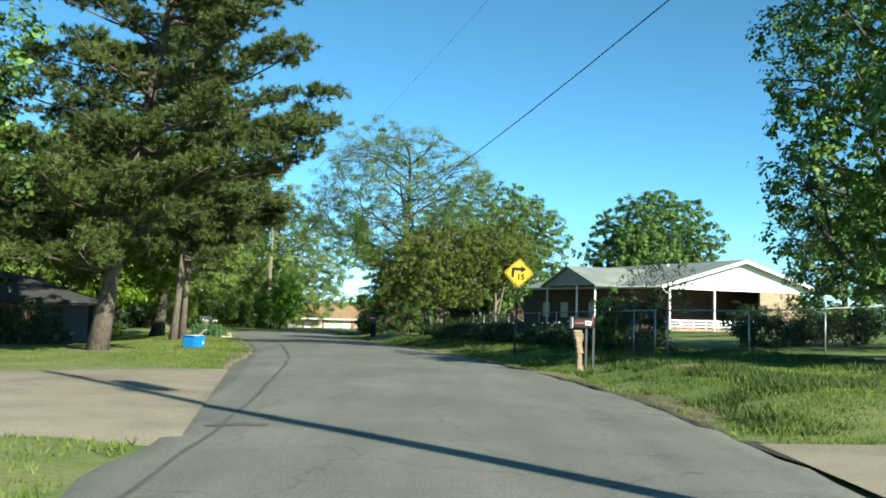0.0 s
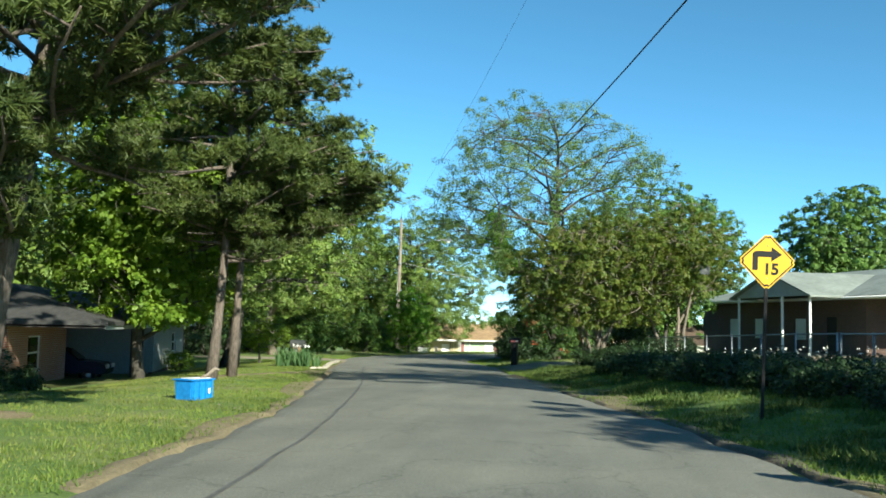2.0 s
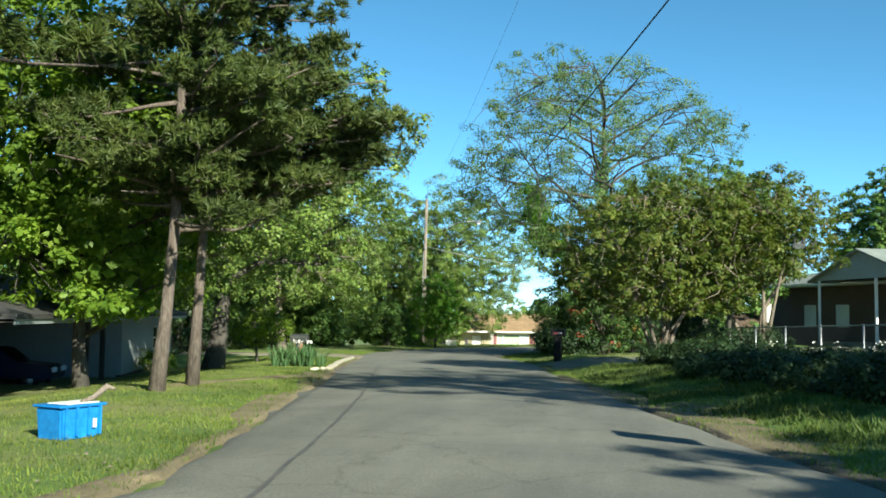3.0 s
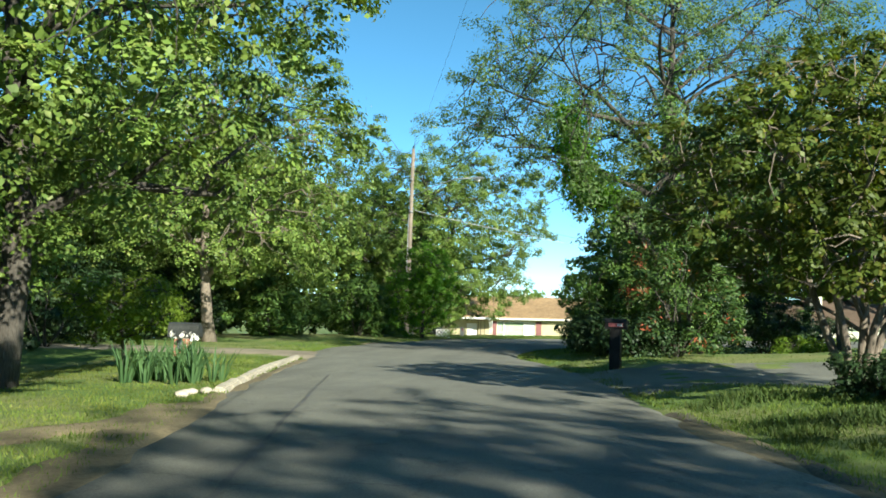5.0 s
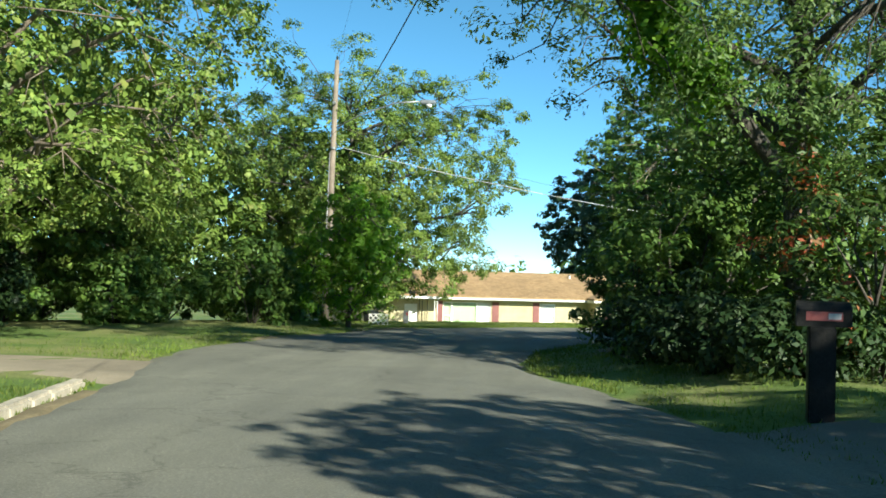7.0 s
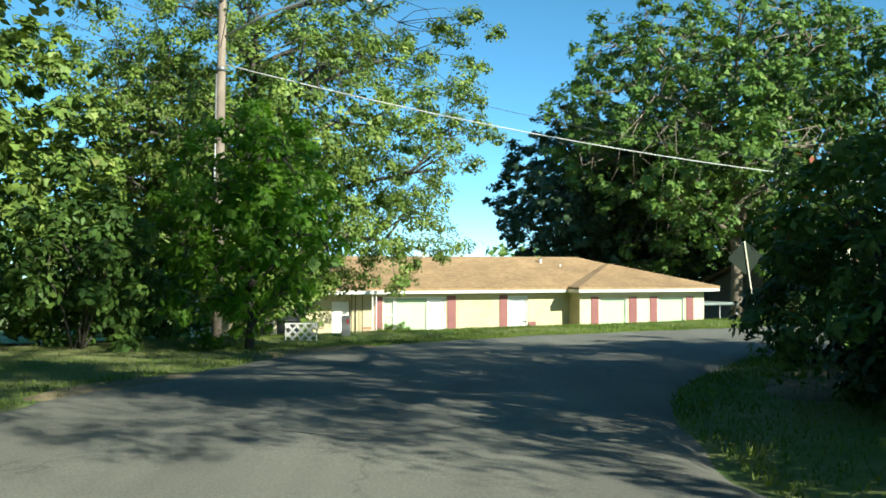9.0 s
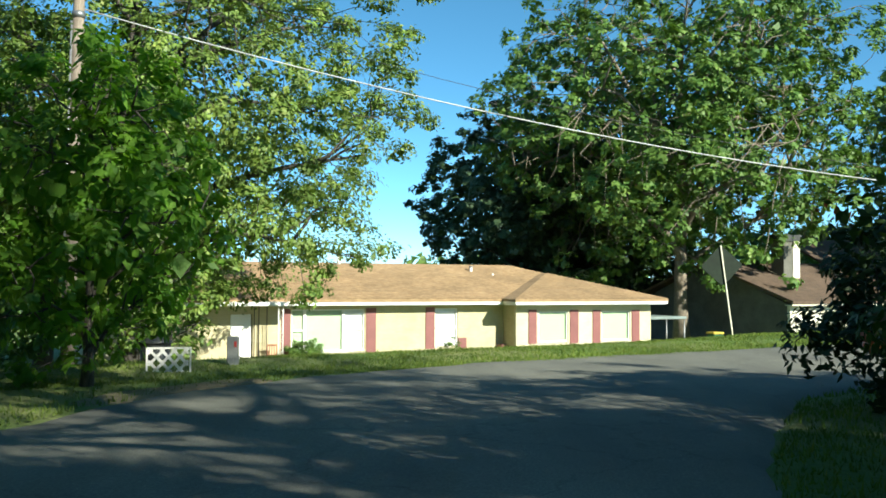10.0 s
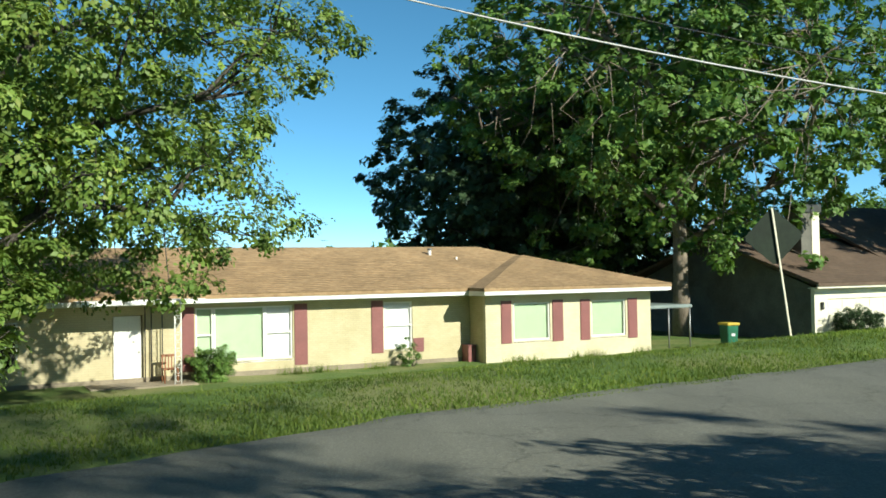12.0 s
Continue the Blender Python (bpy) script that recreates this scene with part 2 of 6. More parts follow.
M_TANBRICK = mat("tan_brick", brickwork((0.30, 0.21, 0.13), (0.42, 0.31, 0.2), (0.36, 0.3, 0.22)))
M_REDBRICK = mat("red_brick", brickwork((0.33, 0.13, 0.08), (0.42, 0.18, 0.11), (0.5, 0.43, 0.36)))
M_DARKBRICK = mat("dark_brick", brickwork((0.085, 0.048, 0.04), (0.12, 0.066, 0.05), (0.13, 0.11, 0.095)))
M_ROOFTAN = mat("tan_shingles", shingles((0.215, 0.138, 0.072), (0.4, 0.275, 0.15)))
M_ROOFGREY = mat("grey_shingles", shingles((0.16, 0.185, 0.165), (0.26, 0.285, 0.255)))
M_ROOFBROWN = mat("brown_shingles", shingles((0.08, 0.053, 0.036), (0.16, 0.108, 0.074)))
M_ROOFDARK = mat("dark_shingles", shingles((0.03, 0.03, 0.03), (0.066, 0.065, 0.063)))
M_GREENGREY = two_scale("grey_green_siding", (0.2, 0.25, 0.24), (0.27, 0.32, 0.31), 15, 1, 0.7, 0.1)
M_MAROON = two_scale("maroon_paint", (0.19, 0.065, 0.062), (0.26, 0.095, 0.09), 25, 1.2, 0.6, 0.1, stain=0.2)
M_SHADE = two_scale("green_blind", (0.32, 0.44, 0.28), (0.4, 0.52, 0.34), 4, 0.6, 0.6, 0.05, stain=0.08)
M_CURTAIN = two_scale("white_curtain", (0.66, 0.7, 0.68), (0.8, 0.82, 0.8), 8, 0.6, 0.7, 0.15, stain=0.15, stretch=(6, 6, 0.3))
M_GLASS = mat("window_glass", glass)
M_DARKWOOD = two_scale("dark_boards", (0.03, 0.028, 0.026), (0.07, 0.06, 0.052), 10, 0.8, 0.8, 0.4, stretch=(4, 4, 0.5))
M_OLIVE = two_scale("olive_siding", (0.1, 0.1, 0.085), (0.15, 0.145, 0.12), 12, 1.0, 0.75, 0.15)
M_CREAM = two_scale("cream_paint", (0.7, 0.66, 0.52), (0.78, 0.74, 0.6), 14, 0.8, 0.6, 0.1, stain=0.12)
M_POLE = two_scale("weathered_pole", (0.16, 0.125, 0.095), (0.36, 0.30, 0.24), 14, 1.0, 0.9, 0.7, stretch=(4, 4, 0.25))
M_STEEL = two_scale("galvanised_steel", (0.3, 0.31, 0.32), (0.45, 0.46, 0.46), 30, 2, 0.45, 0.1, metal=0.7)
M_DARKSTEEL = two_scale("dark_steel", (0.04, 0.045, 0.045), (0.09, 0.095, 0.09), 30, 2, 0.5, 0.1, metal=0.4)
M_WIRE = two_scale("cable_black", (0.02, 0.02, 0.022), (0.04, 0.04, 0.042), 20, 2, 0.6, 0)
M_PALEWIRE = two_scale("cable_pale", (0.5, 0.5, 0.5), (0.62, 0.62, 0.62), 20, 2, 0.4, 0)
M_YELLOW = two_scale("sign_yellow", (0.66, 0.37, 0.0), (0.72, 0.42, 0.0), 30, 2, 0.6, 0.02, stain=0.06)
M_TAR = two_scale("road_tar", (0.085, 0.085, 0.08), (0.14, 0.138, 0.128), 20, 1.5, 0.7, 0.3)
M_BLACK = two_scale("sign_black", (0.012, 0.012, 0.012), (0.03, 0.03, 0.03), 30, 2, 0.5, 0)
M_BLACK.node_tree.nodes["Principled BSDF"].inputs["Specular IOR Level"].default_value = 0.15
M_SIGNBACK = two_scale("sign_back", (0.007, 0.018, 0.008), (0.014, 0.028, 0.014), 8, 2, 0.7, 0.05)
M_BLUE = two_scale("blue_plastic", (0.012, 0.17, 0.5), (0.03, 0.26, 0.66), 12, 2.5, 0.45, 0.05, stain=0.2)
M_GREENPLASTIC = two_scale("green_plastic", (0.01, 0.12, 0.06), (0.02, 0.17, 0.09), 12, 2, 0.45, 0.05)
M_YELLOWPLASTIC = two_scale("yellow_plastic", (0.6, 0.45, 0.05), (0.7, 0.55, 0.08), 12, 2, 0.45, 0.05)
M_RED = two_scale("red_paint", (0.45, 0.03, 0.03), (0.6, 0.06, 0.05), 20, 2, 0.5, 0.05)
M_REDPINK = two_scale("faded_red", (0.36, 0.09, 0.09), (0.46, 0.15, 0.14), 20, 2, 0.6, 0.05)
M_STONE = two_scale("field_stone", (0.3, 0.2, 0.11), (0.55, 0.42, 0.26), 14, 4, 0.9, 0.6)
M_MORTAR = two_scale("mortar", (0.25, 0.22, 0.18), (0.36, 0.32, 0.27), 30, 3, 0.95, 0.5)
M_CARBLUE = two_scale("car_paint", (0.012, 0.02, 0.05), (0.02, 0.03, 0.07), 40, 1, 0.25, 0.0, stain=0.1)
M_CARGLASS = two_scale("car_glass", (0.01, 0.012, 0.014), (0.02, 0.022, 0.024), 10, 1, 0.05, 0.0)
M_CHAIRWOOD = two_scale("chair_wood", (0.25, 0.09, 0.04), (0.4, 0.17, 0.08), 20, 2, 0.6, 0.2)
M_LETTER = two_scale("pale_letters", (0.7, 0.7, 0.7), (0.8, 0.8, 0.8), 20, 2, 0.5, 0)

# ---- mesh helpers ----
def mesh_from(name, verts, faces, material, smooth=False):
    me = bpy.data.meshes.new(name)
    me.from_pydata([tuple(v) for v in verts], [], faces)
    me.materials.append(material)
    if smooth:
        me.shade_smooth()
    return me


def soup(name, polys, material):
    """A mesh of loose faces, given as an array of n faces with k corners each."""
    n, k, _ = polys.shape
    me = bpy.data.meshes.new(name)
    me.vertices.add(n * k)
    me.vertices.foreach_set("co", polys.astype(np.float32).ravel())
    me.loops.add(n * k)
    me.loops.foreach_set("vertex_index", np.arange(n * k, dtype=np.int32))
    me.polygons.add(n)
    me.polygons.foreach_set("loop_start", np.arange(0, n * k, k, dtype=np.int32))
    me.update(calc_edges=True)
    me.materials.append(material)
    return me


def part(name, data, material, parent, label="", m=None):
    """One mesh object under a thing or part; data is a bmesh or a mesh."""
    if isinstance(data, bmesh.types.BMesh):
        me = bpy.data.meshes.new(name)
        data.normal_update()
        data.to_mesh(me)
        data.free()
        me.materials.append(material)
        data = me
    ob = new(name, data)
    if m is not None:
        ob.matrix_basis = m
    ob.parent = parent
    return tagged(ob, label)


def thing(name, m, label, category, group="", kind=""):
    ob = new(name)
    ob.empty_display_size = 0.2
    ob.matrix_basis = m
    return tagged(ob, label, category, group, kind)


def box(x0, x1, y0, y1, z0, z1, bevel=0.0, bm=None):
    bm = bm or bmesh.new()
    made = bmesh.ops.create_cube(bm, size=1.0, matrix=Matrix.Translation(((x0 + x1) / 2, (y0 + y1) / 2, (z0 + z1) / 2)) @ Matrix.Diagonal((x1 - x0, y1 - y0, z1 - z0, 1)))
    if bevel:
        edges = list({e for v in made["verts"] for e in v.link_edges})
        bmesh.ops.bevel(bm, geom=edges, offset=bevel, segments=2, affect="EDGES")
    return bm


def prism(points, depth, bm=None):
    """A flat outline in x and z, at y = 0, made depth thick towards +y."""
    bm = bm or bmesh.new()
    a = [bm.verts.new((x, 0, z)) for x, z in points]
    b = [bm.verts.new((x, depth, z)) for x, z in points]
    bm.faces.new(a)
    bm.faces.new(b[::-1])
    for i in range(len(a)):
        j = (i + 1) % len(a)
        bm.faces.new((a[j], a[i], b[i], b[j]))
    bmesh.ops.recalc_face_normals(bm, faces=bm.faces)
    return bm


def slab(corners, thick, bm=None):
    """A sloping plate: top corners in order, made thick downwards."""
    bm = bm or bmesh.new()
    a = [bm.verts.new(c) for c in corners]
    b = [bm.verts.new((c[0], c[1], c[2] - thick)) for c in corners]
    bm.faces.new(a)
    bm.faces.new(b[::-1])
    for i in range(len(a)):
        j = (i + 1) % len(a)
        bm.faces.new((a[j], a[i], b[i], b[j]))
    bmesh.ops.recalc_face_normals(bm, faces=bm.faces)
    return bm


def tube_arrays(pts, radii, sides=7):
    """Rings along a path, as vertices and faces."""
    pts = [Vector(p) for p in pts]
    verts, faces = [], []
    side = None
    for i, p in enumerate(pts):
        d = (pts[min(i + 1, len(pts) - 1)] - pts[max(i - 1, 0)]).normalized()
        if side is None:
            side = d.orthogonal().normalized()
        side = (side - d * side.dot(d))
        side = side.normalized() if side.length > 1e-5 else d.orthogonal().normalized()
        up = d.cross(side)
        for k in range(sides):
            a = 2 * math.pi * k / sides
            verts.append(p + (side * math.cos(a) + up * math.sin(a)) * radii[i])
    for i in range(len(pts) - 1):
        for k in range(sides):
            j = (k + 1) % sides
            faces.append((i * sides + k, i * sides + j, (i + 1) * sides + j, (i + 1) * sides + k))
    n = len(verts)
    faces.append(tuple(range(sides))[::-1])
    faces.append(tuple(range(n - sides, n)))
    return verts, faces


def tube(name, pts, radii, material, sides=7):
    if isinstance(radii, (int, float)):
        radii = [radii] * len(pts)
    v, f = tube_arrays(pts, radii, sides)
    return mesh_from(name, v, f, material, True)


def smoothstep(a, b, x):
    t = np.clip((np.asarray(x, float) - a) / (b - a), 0, 1)
    return t * t * (3 - 2 * t)


# ---- the lie of the land ----
EDGES = [  # left edge x, y; right edge x, y, along the road
    (-4.4, -40, 4.8, -40), (-3.7, -8, 4.5, -8), (-3.3, 8, 4.25, 8), (-4.2, 15, 3.9, 15), (-5.3, 22, 3.3, 21.5),
    (-6.2, 29.5, 2.1, 29), (-7.2, 36, 0.8, 35.5), (-9.3, 45, -1.4, 45), (-11.4, 54, -3.0, 54), (-13.9, 63.5, -4.6, 62.5),
    (-16.2, 74.5, -7.0, 75), (-18.0, 83, -8.9, 80.5), (-17.6, 88.5, -9.1, 85), (-16.4, 92.8, -8.6, 88.8), (-14.9, 96.8, -7.4, 91.6),
    (-12.4, 99.6, -6.4, 93.6), (-8.3, 102.6, -4.2, 96.4), (0, 107, 3, 99.3), (14, 114.5, 17, 106.8), (60, 139, 63, 131)]


def resample(pts, step):
    """A smooth line through the points, with a point about every step metres."""
    p = np.array([2 * np.array(pts[0]) - pts[1], *pts, 2 * np.array(pts[-1]) - pts[-2]], float)
    out = []
    for i in range(1, len(p) - 2):
        n = max(2, int(np.linalg.norm(p[i + 1] - p[i]) / step))
        for t in np.linspace(0, 1, n, endpoint=False):
            out.append(0.5 * (2 * p[i] + (p[i + 1] - p[i - 1]) * t + (2 * p[i - 1] - 5 * p[i] + 4 * p[i + 1] - p[i + 2]) * t * t + (3 * p[i] - p[i - 1] - 3 * p[i + 1] + p[i + 2]) * t ** 3))
    return np.array([*out, p[-2]])


ROAD = resample(EDGES, 0.8)
FAR_DIR = np.array([0.88, 0.475])
FAR_NORMAL = np.array([-0.475, 0.88])


def road_z(y):
    return np.interp(y, [-60, 0, 12, 22, 30, 45, 60, 75, 87, 150], [0, 0, 0.05, 0.04, -0.05, -0.24, -0.56, -0.83, -0.94, -0.94])


def right_edge(y):
    return np.interp(y, [e[3] for e in EDGES[:13]], [e[2] for e in EDGES[:13]])


def left_edge(y):
    return np.interp(y, [e[1] for e in EDGES[:13]], [e[0] for e in EDGES[:13]])


def land(x, y):
    """Height of the ground."""
    x, y = np.asarray(x, float), np.asarray(y, float)
    z = road_z(y)
    near = 1 - smoothstep(78, 90, y)
    near = near * (1 - smoothstep(1, 4, y) * (1 - smoothstep(13, 16, y)) * 0.7) * (1 - smoothstep(63, 67, y) * (1 - smoothstep(71, 74, y)) * 0.5)
    d = x - right_edge(y)
    z = z + near * (0.4 * smoothstep(0.2, 3.0, d) + 0.8 * smoothstep(4, 22, d))
    dl = left_edge(y) - x
    z = z + (0.04 * smoothstep(0.2, 1.5, dl) - 0.5 * smoothstep(6, 30, dl) * smoothstep(55, 90, y)
             - 0.45 * smoothstep(3.5, 9, dl) * smoothstep(34, 44, y) * (1 - smoothstep(70, 76, y)))
    s = (x + 12.4) * FAR_NORMAL[0] + (y - 99.6) * FAR_NORMAL[1]
    z = z - 1.85 * smoothstep(2.0, 20, s) * smoothstep(88, 104, y) + (0.12 + 0.1 * smoothstep(-5, 0, x)) * np.exp(-((s - 3.0) / 2.2) ** 2) * smoothstep(95, 103, y)
    z = z - 9 * smoothstep(60, 400, s) * smoothstep(120, 160, y)
    return z


def land_at(x, y):
    return float(land(x, y))


def axis(lo, hi, step, far):
    core = np.arange(lo, hi + 1e-6, step)
    grow, w = [], step
    p = 0.0
    while p < far:
        w *= 1.45
        p += w
        grow.append(p)
    grow = np.array(grow)
    return np.concatenate([lo - grow[::-1], core, hi + grow])


def on_road(x, y):
    """Whether a place lies on the road."""
    c = (ROAD[:, :2] + ROAD[:, 2:]) / 2
    w = np.linalg.norm(ROAD[:, :2] - ROAD[:, 2:], axis=1) / 2
    d = np.hypot(c[:, None, 0] - np.ravel(x)[None], c[:, None, 1] - np.ravel(y)[None]) - w[:, None]
    return d.min(0)


def build_ground():
    xs, ys = axis(-50, 45, 0.8, 1500), axis(-24, 150, 0.8, 1500)
    gx, gy = np.meshgrid(xs, ys)
    gz = land(gx, gy)
    rough = np.array([noise.noise(Vector((a * 0.9, b * 0.9, 0))) for a, b in zip(gx.ravel(), gy.ravel())]).reshape(gx.shape)
    off = on_road(gx.ravel(), gy.ravel()).reshape(gx.shape)
    gz = gz + rough * 0.05 * smoothstep(0.0, 2.0, off) - 0.07 * (1 - smoothstep(-0.6, 0.5, off))
    n, m = gx.shape
    verts = np.stack([gx, gy, gz], -1).reshape(-1, 3)
    faces = [(i * m + j, i * m + j + 1, (i + 1) * m + j + 1, (i + 1) * m + j) for i in range(n - 1) for j in range(m - 1)]
    ob = new("ground", mesh_from("ground", verts, faces, M_LAWN, True))
    tagged(ob, "uneven green lawn and verges with dry patches", "ground", kind="structure")


def strip(name, left, right, cols, lift, material, label, category, ragged=0.0, kind="structure", crown=0.0, ends=False):
    """A sheet laid on the land between two lines, with turned-down edges."""
    verts, faces = [], []
    n = len(left)
    for i in range(n):
        a, b = np.array(left[i], float), np.array(right[i], float)
        if ragged:
            d = (b - a) / np.linalg.norm(b - a)
            a = a + d * ragged * noise.noise(Vector((i * 0.45, 3.1, 0))) + d * ragged * 0.5 * noise.noise(Vector((i * 1.7, 9.1, 0)))
            b = b + d * ragged * noise.noise(Vector((i * 0.45, 7.7, 0))) + d * ragged * 0.5 * noise.noise(Vector((i * 1.7, 5.1, 0)))
        for k in range(cols + 1):
            p = a + (b - a) * k / cols
            edge = k in (0, cols) or (ends and i in (0, n - 1))
            u = k / cols
            verts.append((p[0], p[1], land_at(p[0], p[1]) + (-0.09 if edge else lift + crown * (1 - (2 * u - 1) ** 2))))
    w = cols + 1
    for i in range(n - 1):
        for k in range(cols):
            faces.append((i * w + k, i * w + k + 1, (i + 1) * w + k + 1, (i + 1) * w + k))
    ob = new(name, mesh_from(name, verts, faces, material, True))
    return tagged(ob, label, category, kind=kind)


def build_road():
    left, right = ROAD[:, :2], ROAD[:, 2:]
    strip("road", left, right, 26, 0.012, M_ASPHALT, "worn grey asphalt road with ragged edges", "road", 0.28, crown=0.05)


def line(a, b, n):
    return [tuple(np.array(a) + (np.array(b) - np.array(a)) * k / (n - 1)) for k in range(n)]


def seam(points, width, material, label):
    """A narrow dark strip on the road, such as a tarred crack, wavering along a line."""
    p = resample(points, 0.4)
    d = np.gradient(p, axis=0)
    d /= np.linalg.norm(d, axis=1, keepdims=True)
    side = np.column_stack([-d[:, 1], d[:, 0]])
    verts, faces = [], []
    for i in range(len(p)):
        wob = 0.05 * noise.noise(Vector((i * 0.23, points[0][0] * 3, 0)))
        w = width * (0.6 + 0.5 * abs(noise.noise(Vector((i * 0.5, 4, points[0][1])))))
        for s in (-w, w):
            q = p[i] + side[i] * (wob + s)
            verts.append((q[0], q[1], road_height(*q) + 0.006))
    for i in range(len(p) - 1):
        faces.append((2 * i, 2 * i + 1, 2 * i + 3, 2 * i + 2))
    ob = new("tar_seam", mesh_from("tar_seam", verts, faces, material))
    tagged(ob, label, "road seam", kind="structure")


def road_height(x, y):
    """Height of the asphalt surface."""
    c = (ROAD[:, :2] + ROAD[:, 2:]) / 2
    i = int(np.argmin(np.hypot(c[:, 0] - x, c[:, 1] - y)))
    a, b = ROAD[i, :2], ROAD[i, 2:]
    u = float(np.clip(np.dot(np.array([x, y]) - a, b - a) / np.dot(b - a, b - a), 0, 1))
    return land_at(x, y) + 0.012 + 0.05 * (1 - (2 * u - 1) ** 2)


build_ground()
build_road()
seam([(-2.4, 4), (-2.9, 14), (-4.3, 27), (-5.6, 35), (-7.6, 45), (-10.0, 55), (-12.6, 66)], 0.05, M_TAR, "dark tarred seam along the old road edge")
seam([(-10.6, 63), (-9.6, 62.4), (-8.4, 63.1), (-7.4, 62.2)], 0.015, M_TAR, "dark tarred crack across the road")
seam([(-14.2, 86), (-12.6, 85.2), (-11.0, 86.4), (-9.8, 85.8)], 0.022, M_TAR, "dark tarred crack in the bend")
# the shade inside the step beside the driveway, painted as a dark strip
seam([(3.92, 12.4), (4.1, 10.7), (4.35, 9.0), (4.7, 6.8)], 0.2, M_GROOVE, "joint beside the concrete driveway, its shade painted dark")
seam([(-2.95, 12.3), (-2.55, 12.5), (-2.2, 12.45)], 0.16, M_TAR, "dark worn patch in the asphalt")
# worn dirt along the road's edges, and a trodden path over the lawn
EDGE_Y = np.arange(24.5, 61, 0.5)
strip("dirt_edge", [(left_edge(v) - 0.2 - 0.42 * noise.noise(Vector((v * 0.45, 1, 0))), v) for v in EDGE_Y], [(left_edge(v) + 0.22, v) for v in EDGE_Y], 4, 0.022, M_DIRT, "bare reddish dirt between asphalt and lawn", "dirt", 0.3, ends=True)
EDGE_Y = np.arange(13.5, 61, 0.5)
strip("dirt_edge", [(right_edge(v) - 0.2, v) for v in EDGE_Y], [(right_edge(v) + 0.3 + 0.35 * noise.noise(Vector((v * 0.3, 6, 0))), v) for v in EDGE_Y], 4, 0.022, M_SOIL, "dark crumbled soil along the asphalt edge", "dirt", 0.3, ends=True)
EDGE_Y = np.arange(60, 75, 0.5)
strip("dirt_edge", [(left_edge(v) - 0.05, v) for v in EDGE_Y], [(left_edge(v) + 0.5 + 0.2 * noise.noise(Vector((v * 0.4, 2, 0))), v) for v in EDGE_Y], 4, 0.02, M_DIRT, "sandy dirt washed along the kerb", "dirt", 0.15, ends=True)
strip("dirt_path", resample([(-13.6, 46.5), (-13.2, 49.8), (-12.9, 52.5), (-12.7, 54.6), (-13.4, 57.6)], 0.5), resample([(-12.9, 46.5), (-12.4, 49.8), (-12.0, 52.5), (-11.4, 54.6), (-12.3, 57.6)], 0.5), 5, 0.03, M_DIRT, "trodden bare dirt path over the lawn", "path", 0.25, ends=True)
# driveways
strip("driveway", line((-2.9, 10.8), (-30, 9.0), 24), [(-5.1, 23.5), (-6.6, 22.3), (-7.6, 21.3), (-8.6, 20.6)] + line((-9.8, 20.2), (-32, 19), 20), 18, 0.05,
      M_CONCRETE, "pale worn concrete driveway apron beside the road", "driveway", 0.1)
strip("driveway", line((4.05, 5.5), (24, 4.0), 16), line((3.95, 13.0), (24, 11.6), 16), 8, 0.03, M_CONCRETE, "pale concrete driveway across the verge", "driveway", 0.1)
strip("driveway", line((-7.4, 63.0), (26, 74), 26), line((-8.6, 72.4), (22, 82), 26), 10, 0.014, M_ASPHALT, "grey asphalt driveway in tree shade", "driveway", 0.3)
strip("driveway", line((-15.8, 75.4), (-44, 74), 20), line((-17.0, 80.2), (-44, 79), 20), 8, 0.014, M_CONCRETE, "pale concrete driveway across the lawn", "driveway", 0.15)

# ---- trees ----
def unit(rng, n):
    v = rng.normal(size=(n, 3))
    return v / np.linalg.norm(v, axis=1, keepdims=True)


def leaf_faces(rng, p, away, size, droop, narrow, three, loose=0.5):
    """Folded diamonds (or triangles) at the places p, turned mostly towards away."""
    n = len(p)
    along = unit(rng, n)
    along[:, 2] -= droop
    along /= np.linalg.norm(along, axis=1, keepdims=True)
    out = away / (np.linalg.norm(away, axis=1, keepdims=True) + 1e-6)
    nrm = unit(rng, n) * loose + out * 0.9 + [0, 0, 0.35]
    nrm /= np.linalg.norm(nrm, axis=1, keepdims=True)
    along = along - nrm * (along * nrm).sum(1, keepdims=True) * 0.85
    along /= np.linalg.norm(along, axis=1, keepdims=True) + 1e-9
    side = np.cross(along, nrm)
    side /= np.linalg.norm(side, axis=1, keepdims=True) + 1e-9
    up = np.cross(side, along)
    s = (size * (1.3 if three else 1.0) * rng.uniform(0.6, 1.3, n))[:, None]
    q = np.stack([p - along * s * 0.5, p + side * s * narrow * 0.5 + up * s * 0.08 - along * s * 0.05, p + along * s * 0.5, p - side * s * narrow * 0.5 + up * s * 0.08 - along * s * 0.05], 1)
    return q[:, [0, 1, 3]] + (q[:, 2:3] - q[:, 0:1]) * 0.3 * np.array([0, 1, 1])[None, :, None] if three else q


def leaves(rng, centres, spread, per, size, flat=0.7, droop=0.0, narrow=0.5, three=False):
    """Loose clumps of leaves round every centre."""
    c = np.repeat(np.asarray(centres, float), per, 0)
    off = rng.normal(size=(len(c), 3)) * spread
    off[:, 2] *= flat
    return leaf_faces(rng, c + off, off, size, droop, narrow, three, 0.6)


